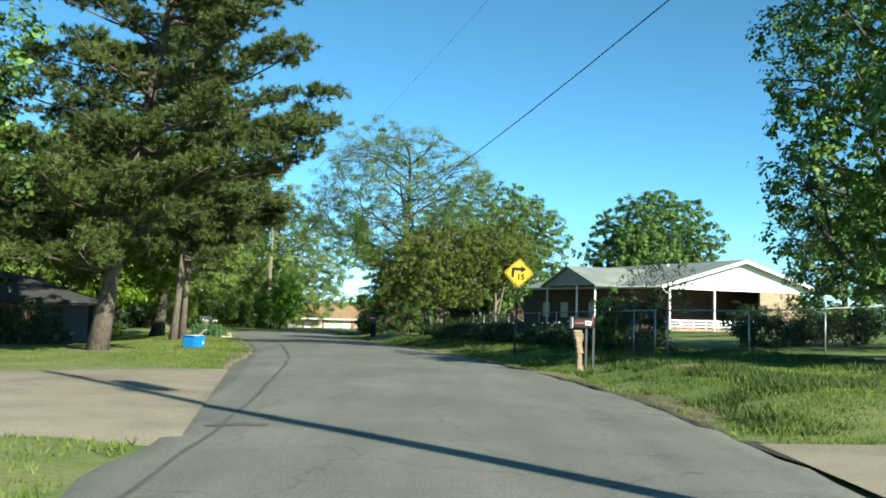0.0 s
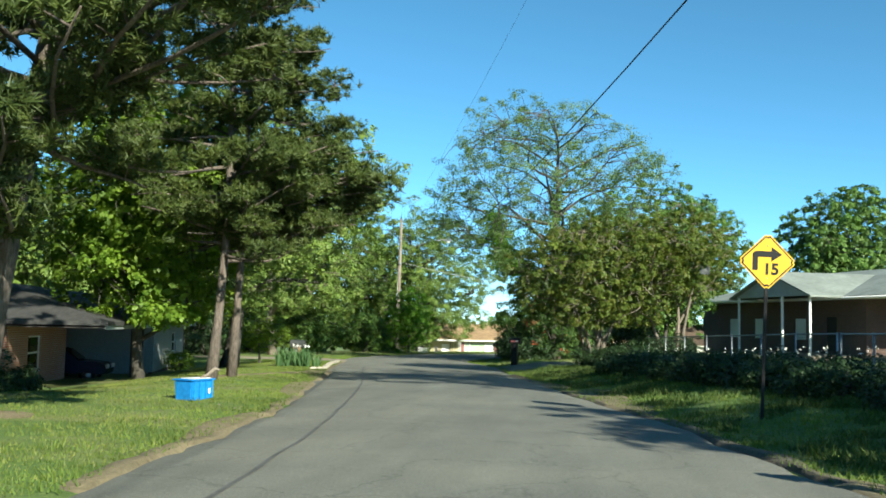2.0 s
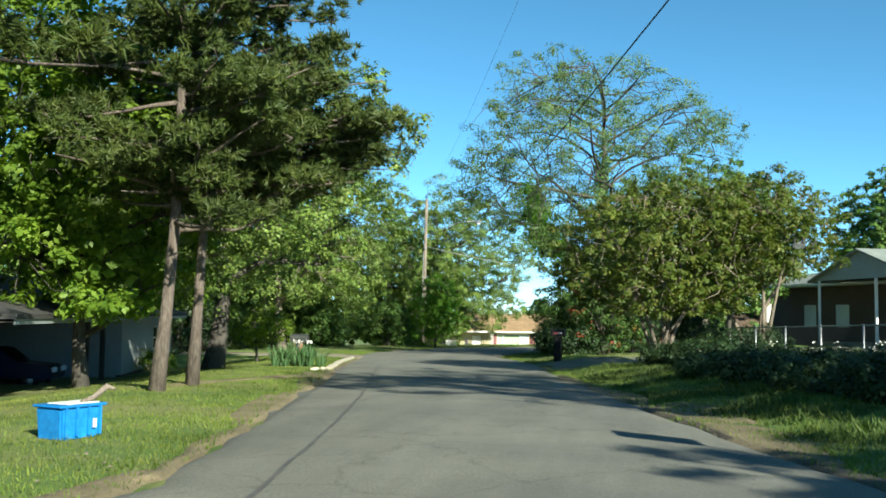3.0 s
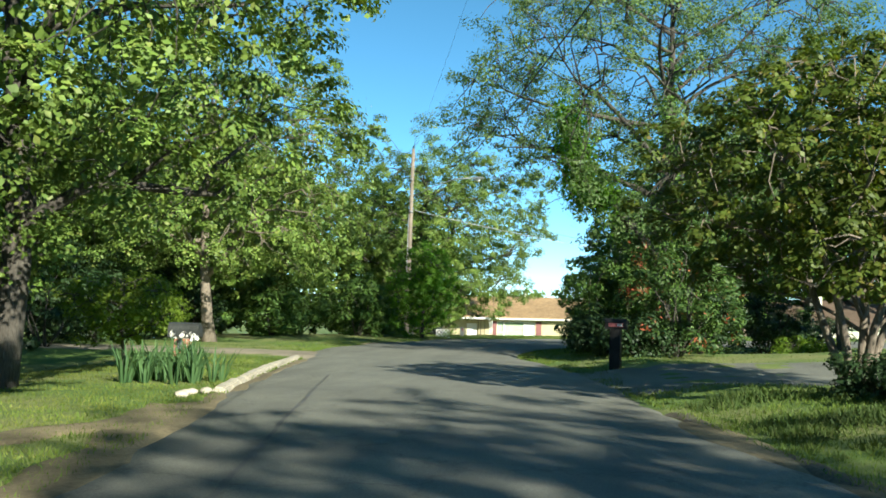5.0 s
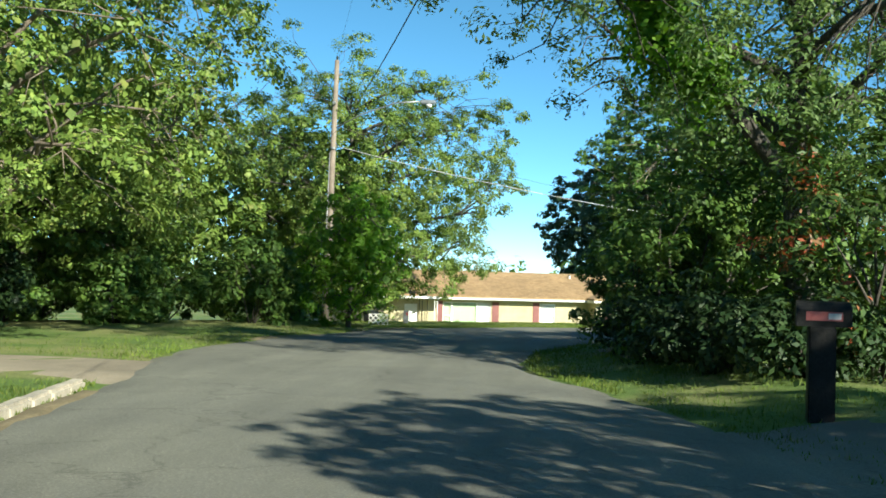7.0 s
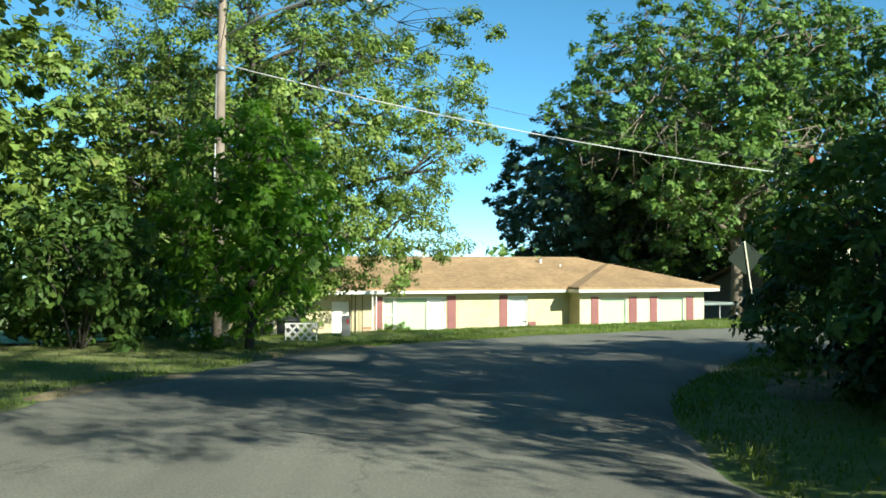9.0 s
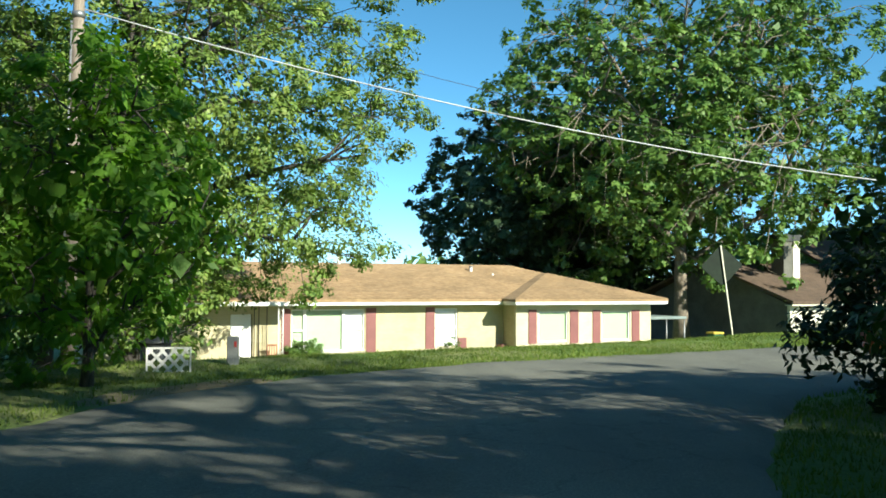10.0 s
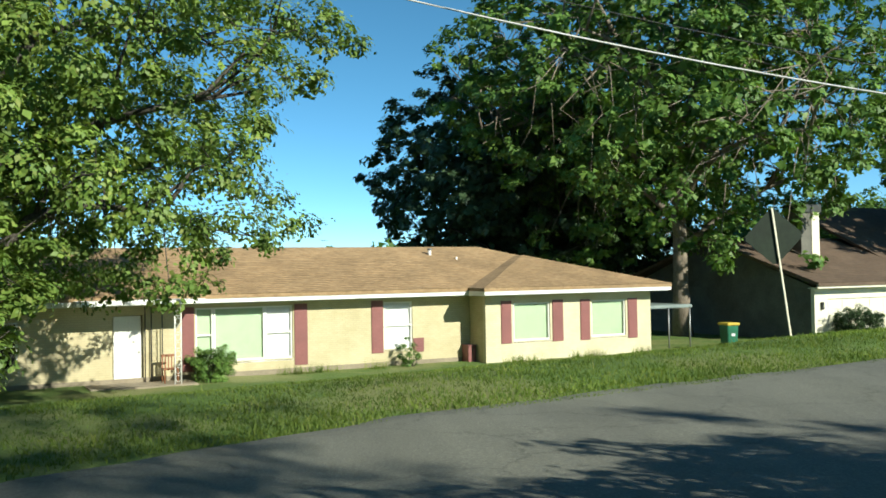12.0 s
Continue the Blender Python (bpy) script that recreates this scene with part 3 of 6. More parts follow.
def sprays(rng, centres, heart, radius, per, size, flat=0.65, droop=0.0, narrow=0.5, three=False, loose=0.36):
    """Rounded sprays: leaves on the outside of a small cushion round every centre, turned outwards."""
    centres = np.asarray(centres, float)
    r = radius * rng.uniform(0.6, 1.4, len(centres))
    k = np.repeat(np.arange(len(centres)), per)
    d = unit(rng, len(k)) + [0, 0, 0.22]
    out = centres - heart
    out = out / (np.linalg.norm(out, axis=1, keepdims=True) + 1e-6)
    d = d + out[k] * 0.35
    d /= np.linalg.norm(d, axis=1, keepdims=True)
    off = d * (r[k] * rng.uniform(0.1, 1.0, len(k)) ** 0.34)[:, None] * [1, 1, flat]
    off += rng.normal(size=off.shape) * radius * 0.07
    return leaf_faces(rng, centres[k] + off, d * [1, 1, 1.3], size, droop, narrow, three, loose)


def limb_path(rng, a, b, wander, n=6, lift=0.0):
    a, b = np.array(a, float), np.array(b, float)
    ts = np.linspace(0, 1, n)
    L = np.linalg.norm(b - a)
    p = a + (b - a) * ts[:, None]
    p[:, 2] += lift * L * np.sin(ts * math.pi)
    bend, curl = rng.normal(size=3) * wander * L * 1.4, rng.normal(size=3) * wander * L * 0.9
    return p + np.sin(ts * math.pi)[:, None] * bend + np.sin(ts * 2 * math.pi)[:, None] * curl


def join_tubes(name, tubes, material):
    verts, faces = [], []
    for pts, radii, sides in tubes:
        v, f = tube_arrays(pts, radii, sides)
        k = len(verts)
        verts += v
        faces += [tuple(i + k for i in g) for g in f]
    return mesh_from(name, verts, faces, material, True)


def spaced(points, gap, flat):
    """Those of the points that keep a distance from all earlier ones, so that clumps stay apart."""
    q = np.asarray(points) * [1, 1, 1 / flat]
    kept = np.empty((len(q), 3))
    chosen, n = [], 0
    for i, v in enumerate(q):
        if n == 0 or ((kept[:n] - v) ** 2).sum(1).min() > gap * gap:
            kept[n] = v
            n += 1
            chosen.append(i)
    return np.asarray(points)[chosen]


def clumped(rng, c, heart, clump, sprays_each, per, size, flat, droop, narrow, three, up=0.35, loose=0.35, tight=0.26):
    """Leaves in small sprays, and the sprays in rounded clumps round the centres c."""
    rc = clump * rng.uniform(0.42, 0.8, len(c))
    k = np.repeat(np.arange(len(c)), sprays_each)
    out = c - heart
    out = out / (np.linalg.norm(out, axis=1, keepdims=True) + 1e-6)
    d = unit(rng, len(k)) + out[k] * 0.45 + [0, 0, up]
    d /= np.linalg.norm(d, axis=1, keepdims=True)
    s = c[k] + d * [1, 1, flat] * (rc[k] * rng.uniform(0.5, 1.0, len(k)))[:, None]
    j = np.repeat(np.arange(len(k)), per)
    off = rng.normal(size=(len(j), 3)) * (tight * rc[k][j])[:, None] * [1, 1, 0.8]
    return leaf_faces(rng, s[j] + off, d[j] + off * (1.5 / clump) + [0, 0, 0.3], size, droop, narrow, three, loose)


def broadleaf(name, x, y, height, radius, label, seed, leaf=M_OAKLEAF, bark=M_BARK, trunk_r=0.3, first=0.28, limbs=12, clump=0.9, sprays_each=7, per=13, size=0.13,
              flat=0.65, gaps=-0.2, hollow=0.45, lean=(0, 0), sway=(0, 0), category="tree", rise=0.7, narrow=0.62, droop=0.3, low=0.5, group="", limb_lift=0.12, three=False,
              square=False, core=7, limb_r=0.5, stems=0, lumpy=1.0, layers=1.5, twig=0.022, up=0.35, wide=(1.0, 1.0), tight=0.26):
    """A tapered trunk with limbs, boughs and twigs, each twig ending in a clump of leafy sprays."""
    rng = np.random.default_rng(seed)
    z0 = land_at(x, y)
    root = thing(name, pose(x, y, z0 - 0.08), label, category, group)
    top = np.array([lean[0], lean[1], height * 0.86])
    trunk = limb_path(rng, (0, 0, 0), top, 0.012, 9)
    rad = [trunk_r * 1.35] + [trunk_r * (1 - 0.88 * t) for t in np.linspace(0.08, 1, 8)]
    tubes = [(trunk, rad, 10)]
    for i in range(stems):
        a = i * 2.4 + 0.4
        tubes.append((limb_path(rng, (0.12 * math.cos(a), 0.12 * math.sin(a), 0), (1.5 * math.cos(a), 1.5 * math.sin(a), height * rng.uniform(0.42, 0.6)), 0.03, 7, 0.02), [trunk_r * (1 - 0.1 * k) for k in range(7)], 7))
    rz = height * (1 - first * 0.75) / 2
    mid = np.array([lean[0] * 0.6 + sway[0], lean[1] * 0.6 + sway[1], height - rz])
    axes = np.array([radius * wide[0], radius * wide[1], rz])
    shift = Vector((seed * 1.7, seed * 0.3, 0))

    def lump(d):
        return np.array([1 + lumpy * (0.24 * noise.noise(Vector(v) * 1.7 + shift) + 0.2 * noise.noise(Vector(v) * 3.6 + shift)) for v in d])

    def within(p):
        v = (p - mid) / axes
        r = np.linalg.norm(v)
        return p if r < 0.86 else mid + axes * v / r * 0.86

    tips, wood = [], [trunk[4:]]
    for i in range(limbs):
        t = first + (0.97 - first) * ((i + rng.uniform(0.1, 0.9)) / limbs)
        start = np.array([np.interp(min(t / 0.98, 1) * 8, range(9), trunk[:, a]) for a in range(3)])
        h = (t - first) / (1 - first)
        reach = radius * max(0.25, math.sqrt(max(0.0, 1 - ((h - 0.38) / 0.72) ** 2))) * rng.uniform(0.75, 1.12)
        az = i * 2.4 + rng.uniform(-0.5, 0.5)
        end = within(np.array([start[0] + math.cos(az) * reach * wide[0] + sway[0], start[1] + math.sin(az) * reach * wide[1] + sway[1], min(start[2] + (0.15 + 0.75 * h) * reach * rise, height * 0.99)]))
        path = limb_path(rng, start, end, 0.05, 7, limb_lift)
        r0 = trunk_r * limb_r * (1 - 0.6 * h)
        tubes.append((path, [r0 * (1 - 0.85 * u) for u in np.linspace(0, 1, 7)], 6))
        wood.append(path[1:])
        tips.append(end)
        for j in range(4 + int(rng.integers(0, 3))):
            u = rng.uniform(0.3, 1.0)
            s = np.array([np.interp(u * 6, range(7), path[:, a]) for a in range(3)])
            d = unit(rng, 1)[0] * [0.75, 0.75, 0.5] + 0.8 * (end - start) / (np.linalg.norm(end - start) + 1e-6) + [0, 0, (rise - 0.7) * 0.5]
            e = within(s + d * reach * rng.uniform(0.25, 0.48))
            b = limb_path(rng, s, e, 0.07, 5, 0.05)
            tubes.append((b, [r0 * 0.32 * (1 - 0.8 * v) + 0.008 for v in np.linspace(0, 1, 5)], 4))
            wood.append(b[1:])
            tips.append(e)
    # clump centres: the boughs' tips, then places through the outer part of a lumpy crown
    area = 4 * math.pi * (axes[0] * axes[1] + (axes[0] + axes[1]) * axes[2]) / 3
    n = int(area / (clump * clump) * 1.6 * layers)
    d = unit(rng, n)
    hole = np.array([noise.noise(Vector(v) * 3.0 - shift) + 0.5 * noise.noise(Vector(v) * 6.5 + shift) for v in d])
    d = d[hole > gaps]
    if square:
        d = d / ((np.hypot(d[:, 0], d[:, 1]) ** 3 + np.abs(d[:, 2]) ** 3) ** (1 / 3))[:, None]
    rho = 0.94 - hollow * rng.uniform(0, 1, len(d)) ** 1.5
    c = np.concatenate([np.array(tips), d * (lump(d / np.linalg.norm(d, axis=1, keepdims=True)) * rho)[:, None] * axes + mid])
    c = c[c[:, 2] > height * first * low]
    c = spaced(c, clump * 1.08, flat)
    w = np.concatenate(wood)
    for v in c:
        near = w[int(np.argmin(((w - v) ** 2).sum(1)))]
        if twig and np.linalg.norm(near - v) > 0.3:
            tubes.append((limb_path(rng, near, v, 0.08, 4, 0.06), [twig, twig * 0.8, twig * 0.6, twig * 0.35], 3))
    part("trunk", join_tubes("trunk", tubes, bark), bark, root)
    faces = clumped(rng, c, mid, clump, sprays_each, per, size, flat, droop, narrow, three, up, tight=tight)
    if core:
        # shaded leaves deep inside the crown
        q = mid + (c - mid) * rng.uniform(0.35, 0.85, (len(c), 1))
        q = np.repeat(q, core, 0)
        q = q + rng.normal(size=q.shape) * clump * 0.4
        faces = np.concatenate([faces, leaf_faces(rng, q, q - mid, size * 1.7, droop, 0.8, three, 0.6)])
    part("crown", soup("crown", faces, leaf), leaf, root)
    return root


def pine(name, x, y, height, radius, label, seed, trunk_r=0.28, first=0.25, limbs=30, pads=5, tufts=9, needles=34, needle=0.2, lean=(0, 0), side=(0, 0), group="", wide=0.012, low_back=0.0, reach_to=()):
    """A tall pine: straight trunk, uneven level limbs, and brush-like tufts of needles on pads along them."""
    rng = np.random.default_rng(seed)
    root = thing(name, pose(x, y, land_at(x, y) - 0.08), label, "tree", group)
    trunk = limb_path(rng, (0, 0, 0), (lean[0], lean[1], height), 0.006, 10)
    tubes = [(trunk, [trunk_r * 1.4] + [trunk_r * (1 - 0.9 * t) for t in np.linspace(0.06, 1, 9)], 10)]
    tips = []
    for i in range(limbs + len(reach_to)):
        t = first + (0.99 - first) * (i + rng.uniform(0, 1)) / limbs
        if i >= limbs:
            t = reach_to[i - limbs][2] / height * 0.9
        h = (t - first) / (1 - first)
        start = np.array([np.interp(t * 9, range(10), trunk[:, a]) for a in range(3)])
        az = rng.uniform(0, 2 * math.pi)
        if h < low_back:
            az = math.pi * rng.uniform(0.55, 1.62)
        reach = radius * (1 - 0.75 * h ** 1.6) * rng.uniform(0.45, 1.1)
        if h < 0.12 and not low_back:
            reach *= 0.55
        end = start + [math.cos(az) * reach + side[0] * (1 - h), math.sin(az) * reach + side[1] * (1 - h), reach * rng.uniform(-0.12, 0.3)]
        if i >= limbs:
            end = np.array(reach_to[i - limbs], float)
            reach = 6.0
        path = limb_path(rng, start, end, 0.022, 6, -0.03)
        r0 = 0.035 + 0.04 * (1 - h)
        tubes.append((path, [r0 * (1 - 0.8 * u) for u in np.linspace(0, 1, 6)], 5))
        for j in range(int(2 + reach * pads / 5)):
            u = 1.0 - 0.7 * rng.uniform(0, 1) ** 1.2
            s = np.array([np.interp(u * 5, range(6), path[:, a]) for a in range(3)])
            e = s + unit(rng, 1)[0] * [1, 1, 0.35] * rng.uniform(0.3, 1.0) * (1 - 0.4 * u) + [0, 0, 0.2]
            tubes.append((limb_path(rng, s, e, 0.05, 3), [0.02, 0.014, 0.008], 3))
            tips.append(e)
    part("trunk", join_tubes("trunk", tubes, M_PINEBARK), M_PINEBARK, root)
    # each tip carries a flat pad of tufts; each tuft is a brush of needles about its shoot
    c = np.array(tips)
    k = np.repeat(np.arange(len(c)), tufts)
    r = rng.uniform(0.45, 0.85, len(c))
    shoot = unit(rng, len(k)) * [1, 1, 0.5] + [0, 0, 0.45]
    shoot /= np.linalg.norm(shoot, axis=1, keepdims=True)
    base = c[k] + unit(rng, len(k)) * [1, 1, 0.42] * (r[k] * rng.uniform(0.2, 1.0, len(k)))[:, None]
    j = np.repeat(np.arange(len(k)), needles)
    d = unit(rng, len(j)) * 0.85 + shoot[j] * 0.75
    d /= np.linalg.norm(d, axis=1, keepdims=True)
    p = base[j] + shoot[j] * rng.uniform(-0.08, 0.1, (len(j), 1))
    w = np.cross(d, unit(rng, len(j)))
    w = w / (np.linalg.norm(w, axis=1, keepdims=True) + 1e-9) * wide
    L = (needle * rng.uniform(0.7, 1.25, len(j)))[:, None]
    part("crown", soup("crown", np.stack([p - w, p + w, p + d * L], 1), M_NEEDLE), M_NEEDLE, root)
    return root


def bush(name, x, y, radius, height, label, seed, leaf=M_DARKLEAF, size=0.16, count=260, per=16, category="bush", group="", stems=7, spread=0.2, stretch=1.0, turn=0.0, narrow=0.5):
    """A rounded shrub with several stems and an uneven leafy shell."""
    rng = np.random.default_rng(seed)
    root = thing(name, pose(x, y, land_at(x, y) - 0.05, 0, 0, turn), label, category, group)
    tubes = []
    for i in range(stems):
        a = rng.uniform(0, 2 * math.pi)
        r = radius * rng.uniform(0.3, 0.75)
        p = limb_path(rng, (0.1 * math.cos(a), 0.1 * math.sin(a), 0), (r * math.cos(a) * stretch, r * math.sin(a), height * rng.uniform(0.55, 0.9)), 0.06, 6, 0.1)
        tubes.append((p, [0.012 * (1 + radius) * (1 - 0.75 * u) for u in np.linspace(0, 1, 6)], 5))
    part("stem", join_tubes("stem", tubes, M_BARK), M_BARK, root)
    total, count = count * per, max(24, int(count * (0.2 if radius > 1.5 else 0.26)))
    d = unit(rng, count)
    k = rng.uniform(0.25, 1.0, count) ** 0.5
    lump = np.array([1 + 0.42 * noise.noise(Vector(v) * 1.9 + Vector((seed, 0, 0))) + 0.2 * noise.noise(Vector(v) * 4.5 + Vector((seed, 5, 0))) for v in d])
    c = d * (k * lump)[:, None] * [radius * stretch, radius, height * 0.52] + [0, 0, height * 0.5]
    c[:, 2] = np.maximum(c[:, 2], 0.08)
    part("crown", soup("crown", sprays(rng, c, np.array([0, 0, height * 0.35]), spread * 2.0, total // count, size, 0.75, 0.25, narrow), leaf), leaf, root)
    return root


# pines beside the road
pine("pine_tree", -11.0, 30.9, 17, 6.1, "tall dense green pine with a wide crown on the grass verge", 11, 0.27, 0.16, 100, 7, 14, 30, lean=(2.6, 0.2), side=(0.1, -1.0), wide=0.0155, needle=0.2, low_back=0.12,
     reach_to=((7.9, -5.2, 6.4), (7.4, -4.4, 7.6), (6.6, -5.6, 5.6), (7.0, -5.4, 8.8), (5.6, -4.8, 10.0), (7.6, -3.6, 7.0), (5.2, -4.0, 12.0), (5.0, -6.2, 7.2), (6.2, -3.2, 10.6), (-1.4, -5.4, 3.6), (0.8, -5.8, 4.4), (-3.2, -4.4, 3.4), (2.6, -5.6, 5.0), (-4.6, -2.6, 4.0), (3.4, -4.6, 4.2), (1.6, -4.4, 3.4), (7.5, -5.4, 6.4), (7.4, -5.0, 5.8), (7.2, -4.4, 6.8), (-0.4, -3.4, 3.0), (-2.2, -3.0, 3.2), (2.6, -3.4, 3.5), (4.6, -5.0, 5.4), (0.4, -4.8, 5.6), (-2.6, -5.0, 5.0)))
pine("pine_tree", -12.5, 45.0, 17, 4.0, "tall slender pine with a bare pale lower trunk", 12, 0.155, 0.22, 72, 7, 12, 25, lean=(0.5, 0.3), side=(0.3, -0.4), wide=0.019, needle=0.22, reach_to=((-1.8, -1.6, 5.4), (1.6, -1.6, 5.6), (3.0, -1.4, 6.6), (3.8, -0.6, 7.4), (2.4, -2.4, 7.2)))
pine("pine_tree", -12.75, 47.4, 17, 4.5, "tall pine standing close beside another pine", 13, 0.14, 0.25, 66, 7, 12, 25, lean=(0.2, 0.4), side=(0.3, 0), wide=0.019, needle=0.22, reach_to=((4.2, 0.4, 7.2), (4.0, -1.0, 8.4), (4.8, 0.8, 6.6), (3.4, -1.6, 6.4), (5.2, 1.6, 7.4), (3.6, 1.4, 6.2), (5.0, -0.2, 7.8), (4.6, 2.0, 5.9), (4.0, 0.8, 5.4), (3.0, 1.4, 5.2), (2.0, 0.6, 5.0), (1.0, 2.2, 5.2), (3.4, 3.0, 5.8), (0.2, 0.8, 4.8), (4.8, 3.2, 6.4)))
# left side trees
broadleaf("oak_tree", -17.4, 59.0, 13.5, 7.7, "large oak with dark forked trunk and sunlit leaves", 21, M_OAKLEAF, M_BARK, 0.36, 0.24, 16, 1.05, 13, 15, 0.145, tight=0.17, gaps=-0.3, low=0.6)
broadleaf("oak_tree", -24.2, 85.0, 14.5, 7.9, "large oak with a pale straight trunk on the lawn", 22, M_OAKLEAF, M_PALEBARK, 0.3, 0.24, 18, 1.15, 12, 14, 0.155, tight=0.18, square=True, sway=(0.2, -0.4), gaps=-0.3)
broadleaf("sweetgum_tree", -17.2, 49.6, 12.5, 4.4, "leafy bright green tree with a slim dark trunk", 23, M_BRIGHTLEAF, M_BARK, 0.2, 0.14, 18, 0.75, 9, 13, 0.2, gaps=-0.3, core=7, low=1.25, sway=(0.5, -0.8))
broadleaf("dark_tree", -19.8, 36.6, 11.5, 4.6, "dense dark green tree behind the pines", 28, M_DARKLEAF, M_BARK, 0.22, 0.12, 14, 0.95, 7, 11, 0.24, core=6, three=True, twig=0)
broadleaf("maple_tree", -27.6, 46.4, 13, 6.5, "leafy green tree shading the low house", 24, M_MIDLEAF, M_BARK, 0.28, 0.3, 12, 1.15, 7, 11, 0.28, three=True, twig=0)
broadleaf("maple_tree", -17.5, 25, 13, 6.0, "leafy green tree beyond the driveway", 25, M_MIDLEAF, M_BARK, 0.28, 0.2, 12, 1.0, 7, 12, 0.2)
broadleaf("maple_tree", -27, 36, 13, 6.5, "leafy green tree behind the driveway trees", 27, M_MIDLEAF, M_BARK, 0.28, 0.15, 12, 1.15, 7, 11, 0.28, three=True, twig=0)
broadleaf("dogwood_tree", -18.5, 66.3, 2.8, 1.7, "small bright lime-green tree with level sprays", 26, M_LIMELEAF, M_BARK, 0.07, 0.3, 9, 0.42, 5, 11, 0.1, flat=0.3, core=3, low=0.9)
# the tall airy tree, and those in front of it
broadleaf("locust_tree", -3.2, 81.0, 18.3, 8.4, "tall airy tree with fine feathery leaves and visible boughs", 31, M_AIRYLEAF, M_BARK, 0.34, 0.26, 30, 1.0, 9, 12, 0.145, flat=0.28, gaps=-0.03, sway=(-0.6, -0.3), rise=0.55, core=0, limb_r=0.42, low=0.95, narrow=0.45, layers=1.6, hollow=0.5, twig=0.028, up=0.15)
broadleaf("understorey_tree", -3.6, 84.2, 6.6, 3.1, "leafy mid-green tree below the airy tree", 36, M_MIDLEAF, M_BARK, 0.14, 0.1, 12, 0.65, 7, 12, 0.15)
broadleaf("crape_myrtle", -0.5, 61.9, 7.4, 4.1, "bushy red-tinged crape myrtle with several pale stems", 32, M_MYRTLE, M_PALEBARK, 0.1, 0.14, 18, 0.55, 9, 12, 0.125, flat=0.5, low=1.9, gaps=-0.2, core=4, tight=0.2, stems=5, rise=1.0)
broadleaf("crape_myrtle", 3.3, 63.2, 7.6, 3.1, "bushy crape myrtle with high-branched pale stems", 37, M_MYRTLE, M_PALEBARK, 0.1, 0.45, 16, 0.58, 8, 12, 0.13, flat=0.55, low=1.0, gaps=-0.4, core=6, tight=0.2, stems=3, rise=1.0)
broadleaf("round_tree", 29.9, 139.3, 22.2, 10.0, "dark rounded tree behind the low house", 34, M_MIDLEAF, M_BARK, 0.36, 0.16, 14, 1.15, 8, 12, 0.28, gaps=-0.3, three=True, narrow=0.8, tight=0.19)
broadleaf("cottonwood_tree", 15.3, 31.4, 17.5, 4.8, "tall cottonwood with large fluttering leaves", 35, M_MIDLEAF, M_BARK, 0.32, 0.03, 22, 0.75, 7, 10, 0.17, narrow=0.85, gaps=-0.15, square=True, core=3, lumpy=1.3)
broadleaf("elm_tree", 22.0, 53.0, 10.0, 3.4, "pale green elm with hanging leafy boughs", 46, M_AIRYLEAF, M_BARK, 0.2, 0.12, 14, 0.85, 7, 11, 0.22, droop=0.6, three=True)
broadleaf("hackberry_tree", 14.4, 26.0, 19.4, 3.4, "tall leafy green tree by the front yard", 38, M_MIDLEAF, M_BARK, 0.3, 0.7, 13, 0.7, 7, 10, 0.17, gaps=0.0, low=1.1, core=0, narrow=0.85)
broadleaf("hackberry_tree", 13.9, 21.6, 10.2, 4.2, "low-branched leafy green tree by the front yard", 39, M_MIDLEAF, M_BARK, 0.24, 0.1, 18, 0.95, 7, 11, 0.27, three=True, gaps=-0.35, twig=0)
broadleaf("elm_tree", 4.6, 86.2, 8.8, 3.3, "leafy elm on the inner side of the bend", 47, M_MIDLEAF, M_BARK, 0.18, 0.35, 14, 0.85, 7, 11, 0.2, low=0.95, three=True, narrow=0.75, gaps=-0.35)
# by the bend
broadleaf("oak_tree", -19.6, 114.5, 16.4, 8.0, "large spreading oak overhanging the cream house", 41, M_OAKLEAF, M_BARK, 0.42, 0.12, 20, 1.1, 17, 15, 0.145, tight=0.17, gaps=-0.12, low=1.45, sway=(1.0, -0.3), square=True, layers=2.2, core=10, lumpy=1.15, limb_r=0.55, droop=0.5)
broadleaf("oak_sapling", -18.2, 109.2, 4.8, 2.4, "low leafy oak sapling beneath the spreading oak", 48, M_OAKLEAF, M_BARK, 0.07, 0.1, 12, 0.8, 12, 14, 0.145, gaps=-0.3, low=0.6, tight=0.18, category="tree")
broadleaf("young_tree", -16.4, 97.6, 5.8, 2.15, "young tree with large drooping bright green leaves", 42, M_VIVIDLEAF, M_BARK, 0.09, 0.05, 14, 0.6, 7, 12, 0.19, droop=1.0, narrow=0.5, low=0.2, gaps=-0.1, core=6)
broadleaf("oak_tree", 7.0, 138, 22.5, 12.2, "large open oak with upswept boughs behind the houses", 43, M_MIDLEAF, M_PALEBARK, 0.42, 0.2, 24, 1.15, 8, 13, 0.24, gaps=-0.22, three=True, core=5, limb_lift=0.2, low=0.75, tight=0.19, rise=1.3, narrow=0.8, limb_r=0.6, hollow=0.55, layers=1.25, twig=0.035)
broadleaf("dark_tree", -0.7, 146, 16.6, 7.6, "dense dark green tree behind the cream house", 44, M_BLUELEAF, M_BARK, 0.4, 0.1, 18, 1.05, 8, 13, 0.28, three=True, narrow=0.8, up=0.7, gaps=-0.4, twig=0, tight=0.19)
broadleaf("dark_tree", 5.5, 150, 14.5, 7.0, "dense dark green tree beside a lighter oak", 45, M_DARKLEAF, M_BARK, 0.4, 0.1, 16, 1.1, 8, 12, 0.3, three=True, narrow=0.8, gaps=-0.4, twig=0, tight=0.19)
